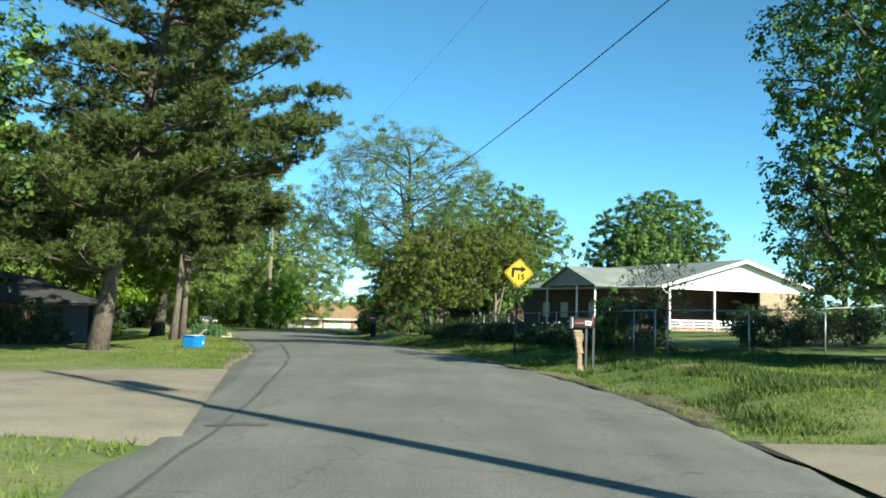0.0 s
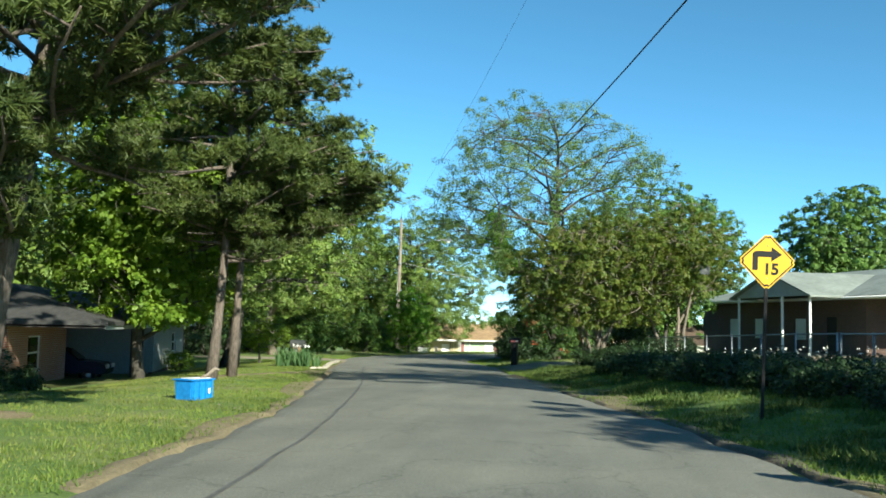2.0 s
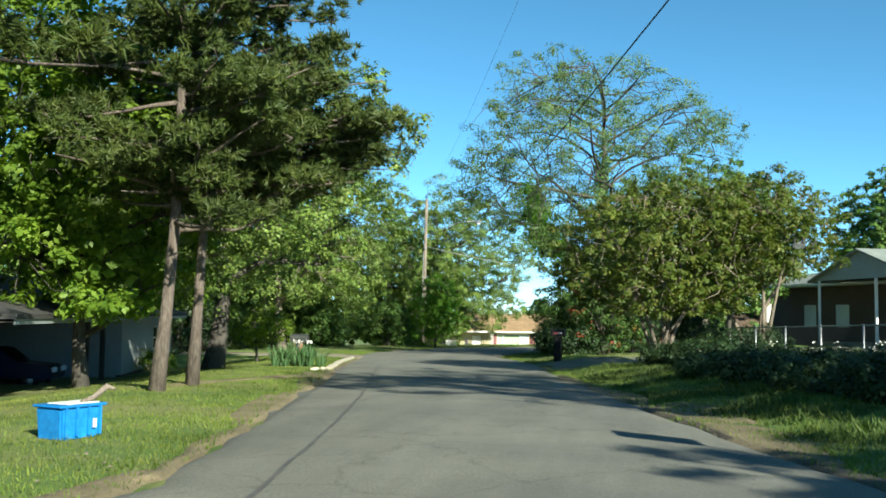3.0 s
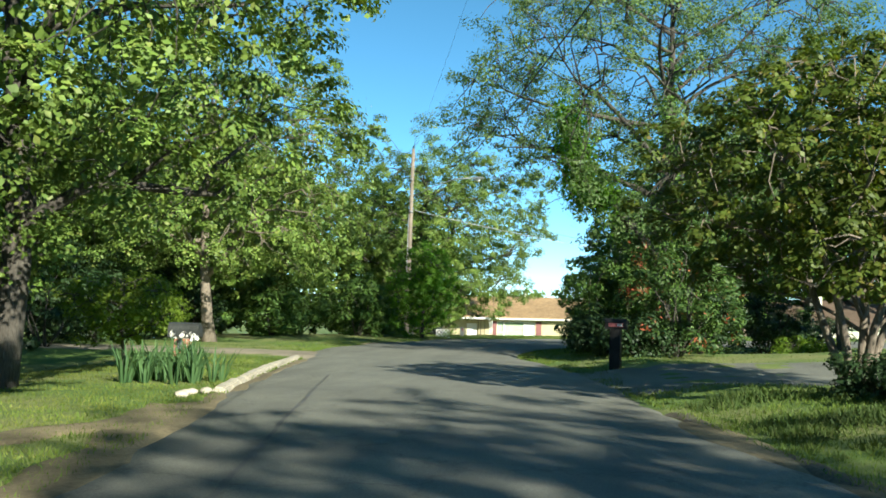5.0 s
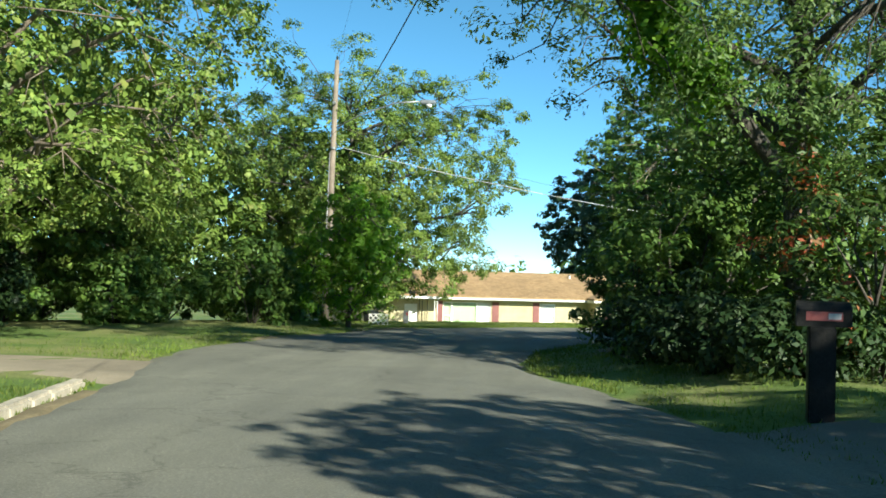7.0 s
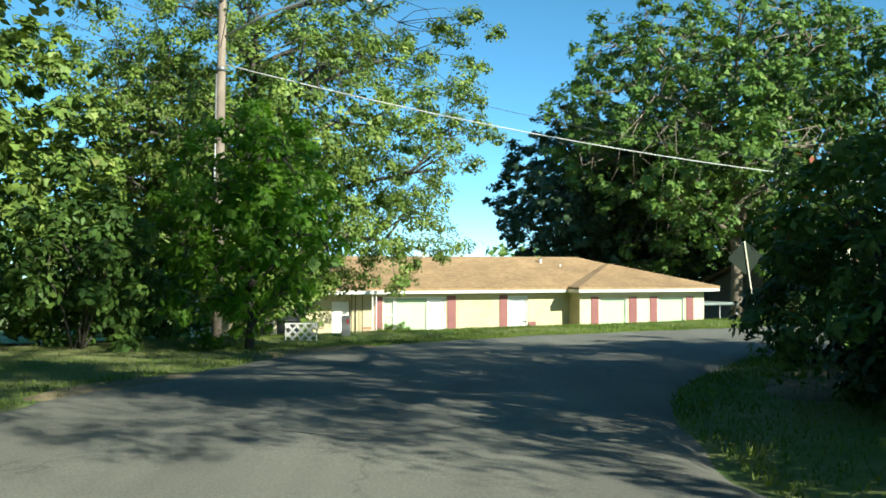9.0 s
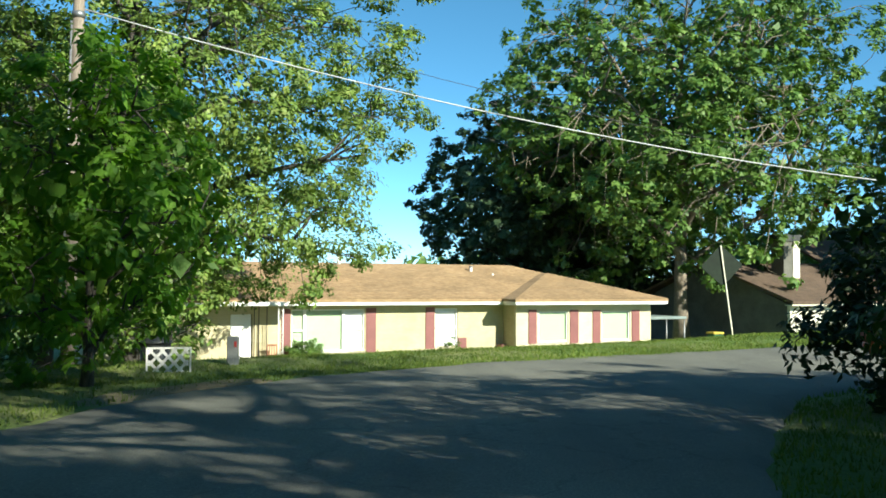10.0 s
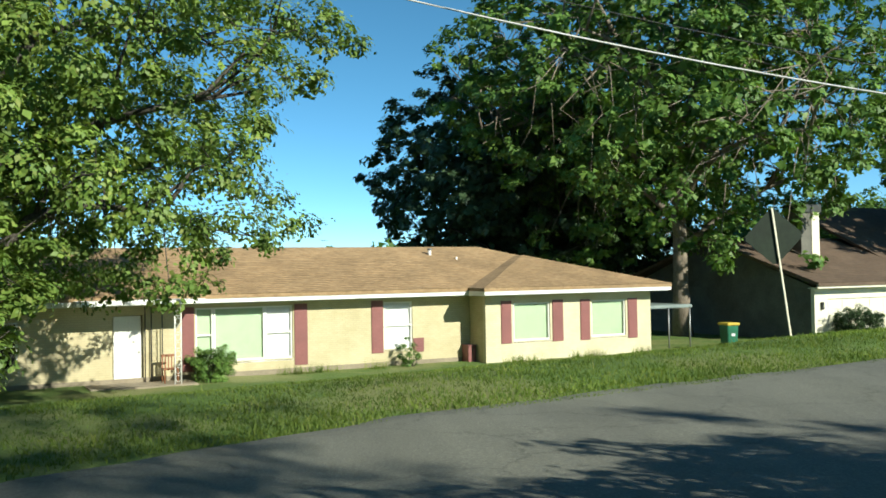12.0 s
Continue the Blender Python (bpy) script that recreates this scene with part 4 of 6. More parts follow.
for i, (wx, wy, wh) in enumerate(((20.6, 157, 8.6), (29.0, 161, 9.0))):
    broadleaf("woodland_tree", wx, wy, wh, 5.8, "leafy green tree behind the brown-roofed house", 56 + i, M_MIDLEAF, M_BARK, 0.3, 0.1, 12, 1.15, 7, 11, 0.32, group="back garden trees", three=True, twig=0)
# the wood left of the bend
WOOD = [(-29.5, 97, 13, 6.8), (-36, 92, 14, 7), (-30, 108, 14, 7), (-40, 102, 15, 8), (-35, 82, 13, 6.5), (-44, 88, 14, 7), (-38, 70, 12, 6.5), (-36, 58, 12, 6), (-24, 119, 14, 6.5)]
for i, (wx, wy, wh, wr) in enumerate(WOOD):
    broadleaf("woodland_tree", wx, wy, wh, wr, "leafy green tree in the thicket by the bend", 60 + i, M_MIDLEAF if i % 2 else M_OAKLEAF, M_BARK, 0.3, 0.1, 12, 1.2, 8, 11, 0.27, group="thicket trees", three=True, twig=0, gaps=-0.35, narrow=0.75, tight=0.19)
for i, (tx, ty) in enumerate(((-21.6, 98.6), (-23.8, 97.2), (-20.4, 100.2), (-26.0, 99.0), (-19.6, 101.8))):
    bush("thicket_bush", tx, ty, 1.7, 2.8, "shady green undergrowth bush below the trees", 140 + i, M_MIDLEAF, 0.23, 170, 17, group="undergrowth bushes", spread=0.22)
for i in range(16):
    a = i / 15
    bush("thicket_bush", -20.0 - 22 * a + 1.5 * math.sin(i * 2.1), 97.0 - 8 * a + 2 * math.cos(i * 1.3), 1.9 + 0.5 * math.sin(i * 3.7), 3.0 + 0.8 * math.sin(i * 1.9), "shady green undergrowth bush below the trees", 80 + i, M_MIDLEAF, 0.24, 170, 17, group="undergrowth bushes", spread=0.22)
# deep shade beneath the trees, put in as a row of dark-leaved bushes
for i in range(12):
    a = i / 11
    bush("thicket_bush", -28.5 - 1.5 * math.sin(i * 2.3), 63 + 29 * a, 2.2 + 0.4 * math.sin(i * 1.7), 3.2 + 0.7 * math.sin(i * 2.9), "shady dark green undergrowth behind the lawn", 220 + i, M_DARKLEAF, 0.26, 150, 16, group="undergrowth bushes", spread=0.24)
# shrubs on the inner side of the bend
INNER = [(-5.3, 82.3, 2.2, 4.2), (-3.0, 77.3, 2.3, 4.7), (-5.9, 87.6, 2.1, 3.9), (-3.6, 86.2, 2.6, 4.8), (-4.6, 91.3, 2.5, 4.2), (-1.0, 89.6, 2.4, 4.5), (-1.5, 91.8, 2.2, 4.2), (2.0, 90.6, 2.0, 3.4), (-1.6, 85.4, 2.0, 4.2), (-3.9, 94.2, 2.1, 2.8)]
# past index 4 the bushes' shaded side is put into darker leaves
for i, (bx, by, br, bh) in enumerate(INNER):
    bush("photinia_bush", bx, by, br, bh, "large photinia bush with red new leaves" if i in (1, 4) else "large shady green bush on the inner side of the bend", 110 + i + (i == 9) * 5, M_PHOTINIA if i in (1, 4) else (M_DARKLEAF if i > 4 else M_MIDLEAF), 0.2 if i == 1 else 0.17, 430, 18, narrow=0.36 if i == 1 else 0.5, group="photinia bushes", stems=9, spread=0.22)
# added low bushes whose dark leaves stand for the shade under the large ones
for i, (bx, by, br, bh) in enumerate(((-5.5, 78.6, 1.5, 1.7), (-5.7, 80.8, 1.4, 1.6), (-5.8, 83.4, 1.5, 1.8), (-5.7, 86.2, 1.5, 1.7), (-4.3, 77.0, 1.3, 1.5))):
    bush("dark_bush", bx, by, br, bh, "dense undergrowth coloured dark as the shade below larger bushes", 150 + i, M_DARKLEAF, 0.16, 230, 16, group="photinia undergrowth", stems=6)
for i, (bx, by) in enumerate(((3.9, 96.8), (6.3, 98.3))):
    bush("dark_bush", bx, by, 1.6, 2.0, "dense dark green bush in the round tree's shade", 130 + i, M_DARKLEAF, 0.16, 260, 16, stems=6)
# ivy on a leaning bough of the airy tree
def ivy():
    rng = np.random.default_rng(77)
    z = land_at(-3.2, 81)
    path = resample([(-3.4, 80.9, z + 3.6), (-5.4, 80.3, z + 5.9), (-6.6, 79.4, z + 6.6), (-6.95, 79.3, z + 8.4), (-7.55, 79.3, z + 10.5), (-8.3, 79.3, z + 12.8)], 1.6)[:8]
    k = thing("ivy", pose(0, 0, 0), "bright green ivy climbing a leaning bough", "ivy")
    part("bough", join_tubes("bough", [(path, [0.2 * (1 - 0.6 * t) for t in np.linspace(0, 1, 8)], 7)], M_BARK), M_BARK, k)
    c = np.concatenate([path[i] + (path[i + 1] - path[i]) * t for i in range(2, 7) for t in np.linspace(0, 1, 9)]).reshape(-1, 3)
    part("crown", soup("crown", leaves(rng, c, 0.36, 130, 0.17, 1.2, 0.6, 0.8), M_VIVIDLEAF), M_VIVIDLEAF, k)

    k = thing("ivy", pose(0, 0, 0), "dark green ivy round the airy tree's trunk", "ivy")
    c = np.array([(-3.2 + 0.25 * math.cos(i * 2.2), 81.0 + 0.25 * math.sin(i * 2.2), z + 1.0 + i * 0.11) for i in range(100)])
    part("crown", soup("crown", leaves(rng, c, 0.22, 26, 0.17, 1.2, 0.6, 0.8), M_MIDLEAF), M_MIDLEAF, k)


ivy()

# ---- houses ----
def panel(x0, x1, z0, z1, y0, y1, holes=()):
    """A wall along x with thickness y0 to y1 and holes (x0, x1, z0, z1) right through it."""
    bm = bmesh.new()
    xs = sorted({x0, x1, *[v for h in holes for v in h[:2]]})
    zs = sorted({z0, z1, *[v for h in holes for v in h[2:]]})
    for a, b in zip(xs, xs[1:]):
        for c, d in zip(zs, zs[1:]):
            if not any(h[0] < (a + b) / 2 < h[1] and h[2] < (c + d) / 2 < h[3] for h in holes):
                box(a, b, y0, y1, c, d, bm=bm)
    bmesh.ops.remove_doubles(bm, verts=bm.verts, dist=0.0005)
    seen = {}
    for f in bm.faces:
        seen.setdefault(frozenset(f.verts), []).append(f)
    bmesh.ops.delete(bm, geom=[f for g in seen.values() if len(g) > 1 for f in g], context="FACES_ONLY")
    return bm


def window(parent, x0, x1, z0, z1, y, behind, sash=True, wide=False, m=None):
    """A framed window set into a wall opening, with a blind or curtain behind the panes."""
    f = 0.055
    root = part("window", box(x0 - 0.05, x1 + 0.05, y - 0.05, y + 0.04, z0 - 0.09, z0 - 0.02, 0.01), M_WHITE, parent, "white framed house window", m)
    bars = [(x0, x0 + f, z0, z1), (x1 - f, x1, z0, z1), (x0 + f, x1 - f, z0, z0 + f), (x0 + f, x1 - f, z1 - f, z1)]
    mid = (z0 + z1) / 2
    if sash:
        bars.append((x0 + f, x1 - f, mid - 0.03, mid + 0.03))
    bm = bmesh.new()
    for a, b, c, d in bars:
        box(a, b, y + 0.0, y + 0.07, c, d, bm=bm)
    part("frame", bm, M_WHITE, root)
    for c, d in ([(z0 + f, mid - 0.03), (mid + 0.03, z1 - f)] if sash else [(z0 + f, z1 - f)]):
        g = part("pane", box(x0 + f, x1 - f, y + 0.03, y + 0.036, c, d), M_GLASS, root)
        g.visible_shadow = False
    part("blind", box(x0, x1, y + 0.10, y + 0.115, z0, z1), behind, root)
    return root


def shutter(parent, x0, x1, z0, z1, y):
    """A louvred board beside a window."""
    bm = box(x0, x1, y - 0.035, y, z0, z1, 0.005)
    k = int((z1 - z0 - 0.2) / 0.07)
    for i in range(k):
        z = z0 + 0.1 + i * 0.07
        box(x0 + 0.05, x1 - 0.05, y - 0.045, y - 0.034, z + 0.01, z + 0.055, bm=bm)
    return part("shutter", bm, M_MAROON, parent, "maroon louvred shutter")


def roof_hip(parent, x0, x1, y0, y1, ze, zr, rx0, rx1, material, thick=0.12, name="roof"):
    ym = (y0 + y1) / 2
    bm = bmesh.new()
    slab([(x0, y0, ze), (x1, y0, ze), (rx1, ym, zr), (rx0, ym, zr)], thick, bm)
    slab([(x1, y1, ze), (x0, y1, ze), (rx0, ym, zr), (rx1, ym, zr)], thick, bm)
    slab([(x0, y1, ze), (x0, y0, ze), (rx0, ym, zr)], thick, bm)
    slab([(x1, y0, ze), (x1, y1, ze), (rx1, ym, zr)], thick, bm)
    return part(name, bm, material, parent)


def shingle_courses(parent, x0, x1, y0, y1, z0, z1, rx0, rx1, material, rows=22):
    """Shingle rows on a roof slope, each lapping the one below."""
    for i in range(rows):
        a, b = i / rows, (i + 1.12) / rows
        p = [(x0 + (rx0 - x0) * t, x1 + (rx1 - x1) * t, y0 + (y1 - y0) * t, z0 + (z1 - z0) * t) for t in (a, min(b, 1))]
        lo, hi = p
        part("shingle", slab([(lo[0], lo[2], lo[3] + 0.034), (lo[1], lo[2], lo[3] + 0.034), (hi[1], hi[2], hi[3] + 0.014), (hi[0], hi[2], hi[3] + 0.014)], 0.012), material, parent)


def vent_pipe(parent, x, y, z, h, r=0.06, cap=True):
    p = part("vent_pipe", tube("vent_pipe", [(x, y, z), (x, y, z + h)], r, M_WHITE, 10), M_WHITE, parent, "white roof vent pipe")
    if cap:
        part("cap", tube("cap", [(x, y, z + h - 0.02), (x, y, z + h + 0.05)], [r * 1.7, r * 1.3], M_STEEL, 10), M_STEEL, p)


def cream_house():
    h = thing("cream_house", pose(-11.5, 125.2, -2.78, 0, 0, 22), "low cream brick house with tan roof and maroon shutters", "house")
    H = 2.52
    holes = [(-3.83, -0.42, 0.52, 2.36), (3.1, 4.28, 0.62, 2.36), (-6.5, -5.55, 0.1, 2.2), (-10.6, -9.3, 0.62, 2.1)]
    part("wall", panel(-12.2, 6.75, -0.3, H, 0, 0.2, holes), M_CREAMBRICK, h, "painted cream brick wall")
    part("wall", panel(6.75, 14.7, -0.3, H, -1.2, -1.0, [(8.0, 9.68, 0.75, 2.2), (11.68, 13.4, 0.75, 2.2)]), M_PALEBRICK, h, "pale cream brick wall")
    side = box(6.75, 6.95, -1.0, 0.0, -0.3, H)
    part("wall", side, M_CREAMBRICK, h)
    part("wall", box(14.5, 14.7, -1.0, 8.6, -0.3, H), M_PALEBRICK, h)
    part("wall", box(-12.2, -12.0, 0.2, 8.6, -0.3, H), M_CREAMBRICK, h)
    part("wall", box(-12.0, 14.5, 8.4, 8.6, -0.3, H), M_CREAMBRICK, h)
    part("soffit", box(-12.6, 15.1, -0.65, 9.0, H, H + 0.04), M_WHITE, h)
    part("soffit", box(6.35, 15.1, -1.85, -0.655, H, H + 0.04), M_WHITE, h)
    part("fascia", box(-12.65, 6.33, -0.72, -0.68, H + 0.03, H + 0.27), M_WHITE, h, "white fascia board")
    part("fascia", box(6.3, 15.2, -1.93, -1.89, H + 0.03, H + 0.27), M_WHITE, h, "white fascia board")
    part("fascia", box(15.16, 15.2, -1.88, 9.0, H + 0.03, H + 0.27), M_WHITE, h)
    part("fascia", box(6.3, 6.34, -1.88, -0.74, H + 0.03, H + 0.27), M_CREAM, h)
    ze = H + 0.29
    roof = roof_hip(h, -12.7, 15.22, -0.75, 9.2, ze, 4.5, -8.0, 9.6, M_ROOFTAN)
    shingle_courses(roof, -12.7, 15.22, -0.75, 4.32, ze, 4.5, -8.0, 9.6, M_ROOFTAN, 26)
    bm = bmesh.new()
    ax, az = 10.76, 4.08
    slab([(6.28, -1.95, ze), (15.22, -1.95, ze), (ax, 2.4, az)], 0.12, bm)
    slab([(6.28, 4.0, ze + 0.1), (6.28, -1.95, ze), (ax, 2.4, az), (ax, 6.5, az)], 0.12, bm)
    slab([(15.22, -1.95, ze), (15.22, 4.0, ze), (ax, 6.5, az), (ax, 2.4, az)], 0.12, bm)
    wing = part("roof", bm, M_ROOFTAN, h, "tan shingled wing roof")
    for i in range(22):
        a, b = i / 22, min((i + 1.12) / 22, 1)
        lo, hi = [(6.28 + (ax - 6.28) * t, 15.22 + (ax - 15.22) * t, -1.95 + 4.35 * t, ze + (az - ze) * t) for t in (a, b)]
        part("shingle", slab([(lo[0], lo[2], lo[3] + 0.034), (lo[1], lo[2], lo[3] + 0.034), (hi[1] + 0.01, hi[2], hi[3] + 0.014), (hi[0], hi[2], hi[3] + 0.014)], 0.012), M_ROOFTAN, wing)
    # windows and shutters
    window(h, -3.83, -3.22, 0.52, 2.36, 0.05, M_SHADE)
    window(h, -3.2, -1.42, 0.52, 2.36, 0.05, M_SHADE, sash=False)
    window(h, -1.4, -0.42, 0.52, 2.36, 0.05, M_CURTAIN)
    window(h, 3.1, 4.28, 0.62, 2.36, 0.05, M_CURTAIN)
    window(h, -10.6, -9.3, 0.62, 2.1, 0.05, M_BLACK)
    window(h, 8.0, 9.68, 0.75, 2.2, -1.15, M_SHADE, sash=False)
    window(h, 11.68, 13.4, 0.75, 2.2, -1.15, M_SHADE, sash=False)
    for a, b, c, d, y in ((-4.28, -3.88, 0.25, 2.4, 0), (-0.36, 0.12, 0.25, 2.4, 0), (2.6, 3.06, 0.5, 2.42, 0), (4.3, 4.74, 0.46, 0.98, 0),
                          (7.43, 7.88, 0.68, 2.3, -1.2), (9.78, 10.28, 0.66, 2.28, -1.2), (11.12, 11.58, 0.64, 2.26, -1.2), (13.5, 13.98, 0.62, 2.24, -1.2)):
        shutter(h, a, b, c, d, y - 0.002)
    # front door and porch
    door = part("door", box(-6.46, -5.59, 0.07, 0.12, 0.1, 2.17, 0.01), M_WHITE, h, "white panelled front door")
    for a, b, c, d in ((-6.33, -6.07, 0.3, 0.95), (-5.98, -5.72, 0.3, 0.95), (-6.33, -6.07, 1.15, 2.0), (-5.98, -5.72, 1.15, 2.0)):
        part("panel", box(a, b, 0.055, 0.069, c, d, 0.004), M_WHITE, door)
    part("door_handle", tube("door_handle", [(-5.66, 0.065, 1.0), (-5.66, 0.0, 1.0)], 0.03, M_STEEL, 8), M_STEEL, door)
    part("porch_floor", box(-7.4, -4.1, -1.5, -0.005, -0.35, 0.02, 0.02), M_CONCRETE, h, "concrete porch slab")
    part("porch_roof", box(-7.8, -3.9, -1.6, -0.725, H + 0.05, H + 0.2, 0.01), M_WHITE, h)
    for cx in (-4.82, -4.62):
        col = part("iron_column", tube("iron_column", [(cx, -1.35, 0.02), (cx, -1.35, H + 0.05)], 0.018, M_WHITE, 6), M_WHITE, h, "white wrought-iron porch column")
        if cx < -4.7:
            for i in range(9):
                z = 0.2 + i * 0.26
                pts = [(cx + 0.1 + 0.085 * math.cos(a), -1.35, z + 0.1 * math.sin(a)) for a in np.linspace(0, 2 * math.pi, 11)]
                part("scroll", tube("scroll", pts, 0.008, M_WHITE, 4), M_WHITE, col)
    for cx in (-5.5, -5.3, -4.95):
        part("awning_post", tube("awning_post", [(cx, -0.12, 0.02), (cx, -0.12, H)], 0.02, M_DARKWOOD, 6), M_DARKWOOD, h)
    part("foundation", box(-12.22, 6.7, -0.03, -0.004, -0.5, 0.16), M_CONCRETE, h)
    # roof pipes
    vent_pipe(h, -0.15, 4.1, 4.4, 0.45, 0.09)
    vent_pipe(h, 6.7, 3.2, 4.05, 0.32, 0.07)
    vent_pipe(h, 7.65, 2.6, 3.85, 0.2, 0.04, False)
    return h


def chair(x, y, z, turn):
    c = thing("porch_chair", pose(x, y, z, 0, 0, turn), "small reddish wooden chair on the porch", "chair")
    part("seat", box(-0.24, 0.24, -0.22, 0.22, 0.42, 0.46, 0.01), M_CHAIRWOOD, c)
    for a in (-0.21, 0.21):
        for b in (-0.19, 0.19):
            part("leg", tube("leg", [(a, b, 0), (a, b, 0.43)], 0.02, M_CHAIRWOOD, 6), M_CHAIRWOOD, c)
    back = part("backrest", box(-0.24, 0.24, 0.19, 0.22, 0.82, 0.9, 0.01), M_CHAIRWOOD, c)
    for a in (-0.2, -0.1, 0, 0.1, 0.2):
        part("slat", box(a - 0.02, a + 0.02, 0.195, 0.215, 0.455, 0.83), M_CHAIRWOOD, back)


def white_house():
    z0 = 0.35
    h = thing("ranch_house", pose(15.2, 67.3, z0, 0, 0, 20), "brick ranch house with white gable and grey roof", "house")
    He, Hp, mid = 3.45, 5.4, 6.95
    L = 25.0
    # gable end with porch
    part("gable", prism([(0.35, He - 0.1), (13.6, He - 0.1), (mid, Hp - 0.12)], 0.14, None), M_WHITE, h, "white boarded gable", pose(0, 0.35, 0))
    part("beam", box(0.85, 13.0, 0.36, 0.55, He - 0.36, He - 0.11), M_WHITE, h)
    part("wall", box(8.6, 12.45, 0.4, 0.6, -0.4, He - 0.36), M_TANBRICK, h, "tan brick wall")
    part("wall", box(12.25, 12.45, 0.6, L, -0.4, He - 0.05), M_TANBRICK, h)
    # the porch side lies in shade; this is put into a darkened brick
    part("wall", panel(5.2, L, -0.4, He - 0.05, 0, 0.2, [(8.0, 9.0, 0.2, 2.2), (11.2, 12.4, 0.8, 2.1), (16.0, 17.4, 0.8, 2.1), (19.5, 20.9, 0.8, 2.1)]), M_DARKBRICK, h, "red brick wall with porch-side shade in its colour", pose(1.2, 0, 0, 0, 0, 90))
    part("wall", box(1.2, 12.25, 5.2, 5.4, -0.4, He - 0.05), M_DARKBRICK, h, "brick wall at the back of the porch, coloured dark as shade")
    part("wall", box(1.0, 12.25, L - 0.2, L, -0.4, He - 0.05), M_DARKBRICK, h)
    part("porch_floor", box(0.9, 8.6, 0.45, 5.2, -0.5, 0.02, 0.02), M_CONCRETE, h)
    part("knee_wall", box(0.9, 8.6, 0.42, 0.58, 0.02, 0.34), M_TANBRICK, h)
    for x in (0.96, 4.7):
        part("post", box(x - 0.07, x + 0.07, 0.42, 0.56, 0.0, He - 0.36, 0.008), M_WHITE, h, "white porch post")
    rail = part("railing", box(1.03, 8.2, 0.44, 0.5, 0.82, 0.95, 0.008), M_WHITE, h, "white porch railing")
    for z in (0.42, 0.62):
        part("rail", box(1.03, 8.2, 0.45, 0.49, z, z + 0.1, 0.006), M_WHITE, rail)
    for x in np.arange(1.9, 8.3, 1.05):
        part("baluster", box(x - 0.04, x + 0.04, 0.452, 0.488, 0.34, 0.82), M_WHITE, rail)
    # roof: gable front, hipped far end
    o = 0.35
    bm = bmesh.new()
    slab([(-0.05, -0.15, He - 0.1), (mid, -0.15, Hp), (mid, L - 6, Hp), (-0.05, L + 0.5, He - 0.1)], 0.12, bm)
    slab([(mid, -0.15, Hp), (14.2, -0.15, He - 0.25), (14.2, L + 0.5, He - 0.25), (mid, L - 6, Hp)], 0.12, bm)
    slab([(14.2, L + 0.5, He - 0.25), (-0.05, L + 0.5, He - 0.1), (mid, L - 6, Hp)], 0.12, bm)
    part("roof", bm, M_ROOFGREY, h, "weathered grey-green shingled roof")
    for a, b in (((-0.1, He - 0.13), (mid, Hp - 0.01)), ((14.25, He - 0.28), (mid, Hp - 0.01))):
        part("bargeboard", prism([a, b, (b[0], b[1] - 0.26), (a[0], a[1] - 0.2)], 0.05), M_WHITE, h, "white bargeboard", pose(0, -0.21, 0))
    part("soffit", box(0.0, 1.2, 0.5, L, He - 0.26, He - 0.22), M_WHITE, h)
    part("gutter", tube("gutter", [(-0.08, -0.1, He - 0.2), (-0.08, L, He - 0.2)], 0.06, M_WHITE, 6), M_WHITE, h)
    part("downpipe", tube("downpipe", [(-0.05, 0.0, He - 0.25), (0.5, 0.2, He - 0.6), (0.85, 0.36, He - 0.75), (0.85, 0.36, 0.1)], 0.045, M_WHITE, 7), M_WHITE, h)
    part("downpipe", tube("downpipe", [(14.15, 0.0, He - 0.35), (13.4, 0.3, He - 0.85), (12.6, 0.34, He - 1.0), (12.6, 0.34, 0.0)], 0.045, M_WHITE, 7), M_WHITE, h)
    # cross gable over the entrance
    g = part("porch_gable", prism([(6.0, He - 0.1), (14.8, He - 0.1), (10.4, 4.78)], 0.12), M_SIDING, h, "pale blue-grey boarded cross gable", pose(-1.75, 0, 0, 0, 0, 90) @ pose(0, -0.06, 0))
    bm = bmesh.new()
    slab([(-2.1, 5.7, He - 0.1), (-2.1, 10.4, 4.9), (5.8, 10.4, 4.9), (0.0, 5.7, He - 0.1)], 0.1, bm)
    slab([(-2.1, 10.4, 4.9), (-2.1, 15.1, He - 0.1), (0.0, 15.1, He - 0.1), (5.8, 10.4, 4.9)], 0.1, bm)
    part("roof", bm, M_ROOFGREY, h)
    part("gable_vent", box(-1.85, -1.82, 10.15, 10.65, 3.85, 4.3), M_DARKSTEEL, g)
    for y in (6.3, 9.2, 14.4):
        part("post", box(-1.82, -1.7, y - 0.06, y + 0.06, -0.2, He - 0.1, 0.006), M_WHITE, h, "white entrance post")
    part("porch_floor", box(-1.9, 0.99, 6.0, 14.8, -0.5, 0.02, 0.02), M_CONCRETE, h)
    for a, b, c, d in ((8.0, 9.0, 0.2, 2.2), (11.2, 12.4, 0.8, 2.1), (16.0, 17.4, 0.8, 2.1), (19.5, 20.9, 0.8, 2.1)):
        window(h, a, b, c, d, 0.06, M_CURTAIN if a > 9 else M_BLACK, m=pose(1.2, 0, 0, 0, 0, 90) @ pose(0, 0.0, 0))
    vent_pipe(h, 6.0, 8.5, 4.9, 0.5, 0.09)
    vent_pipe(h, 5.6, 17, 4.7, 0.5, 0.09)
    part("red_chair", box(3.4, 4.2, 2.0, 2.6, 0.02, 0.95, 0.05), M_RED, h, "red porch seat")


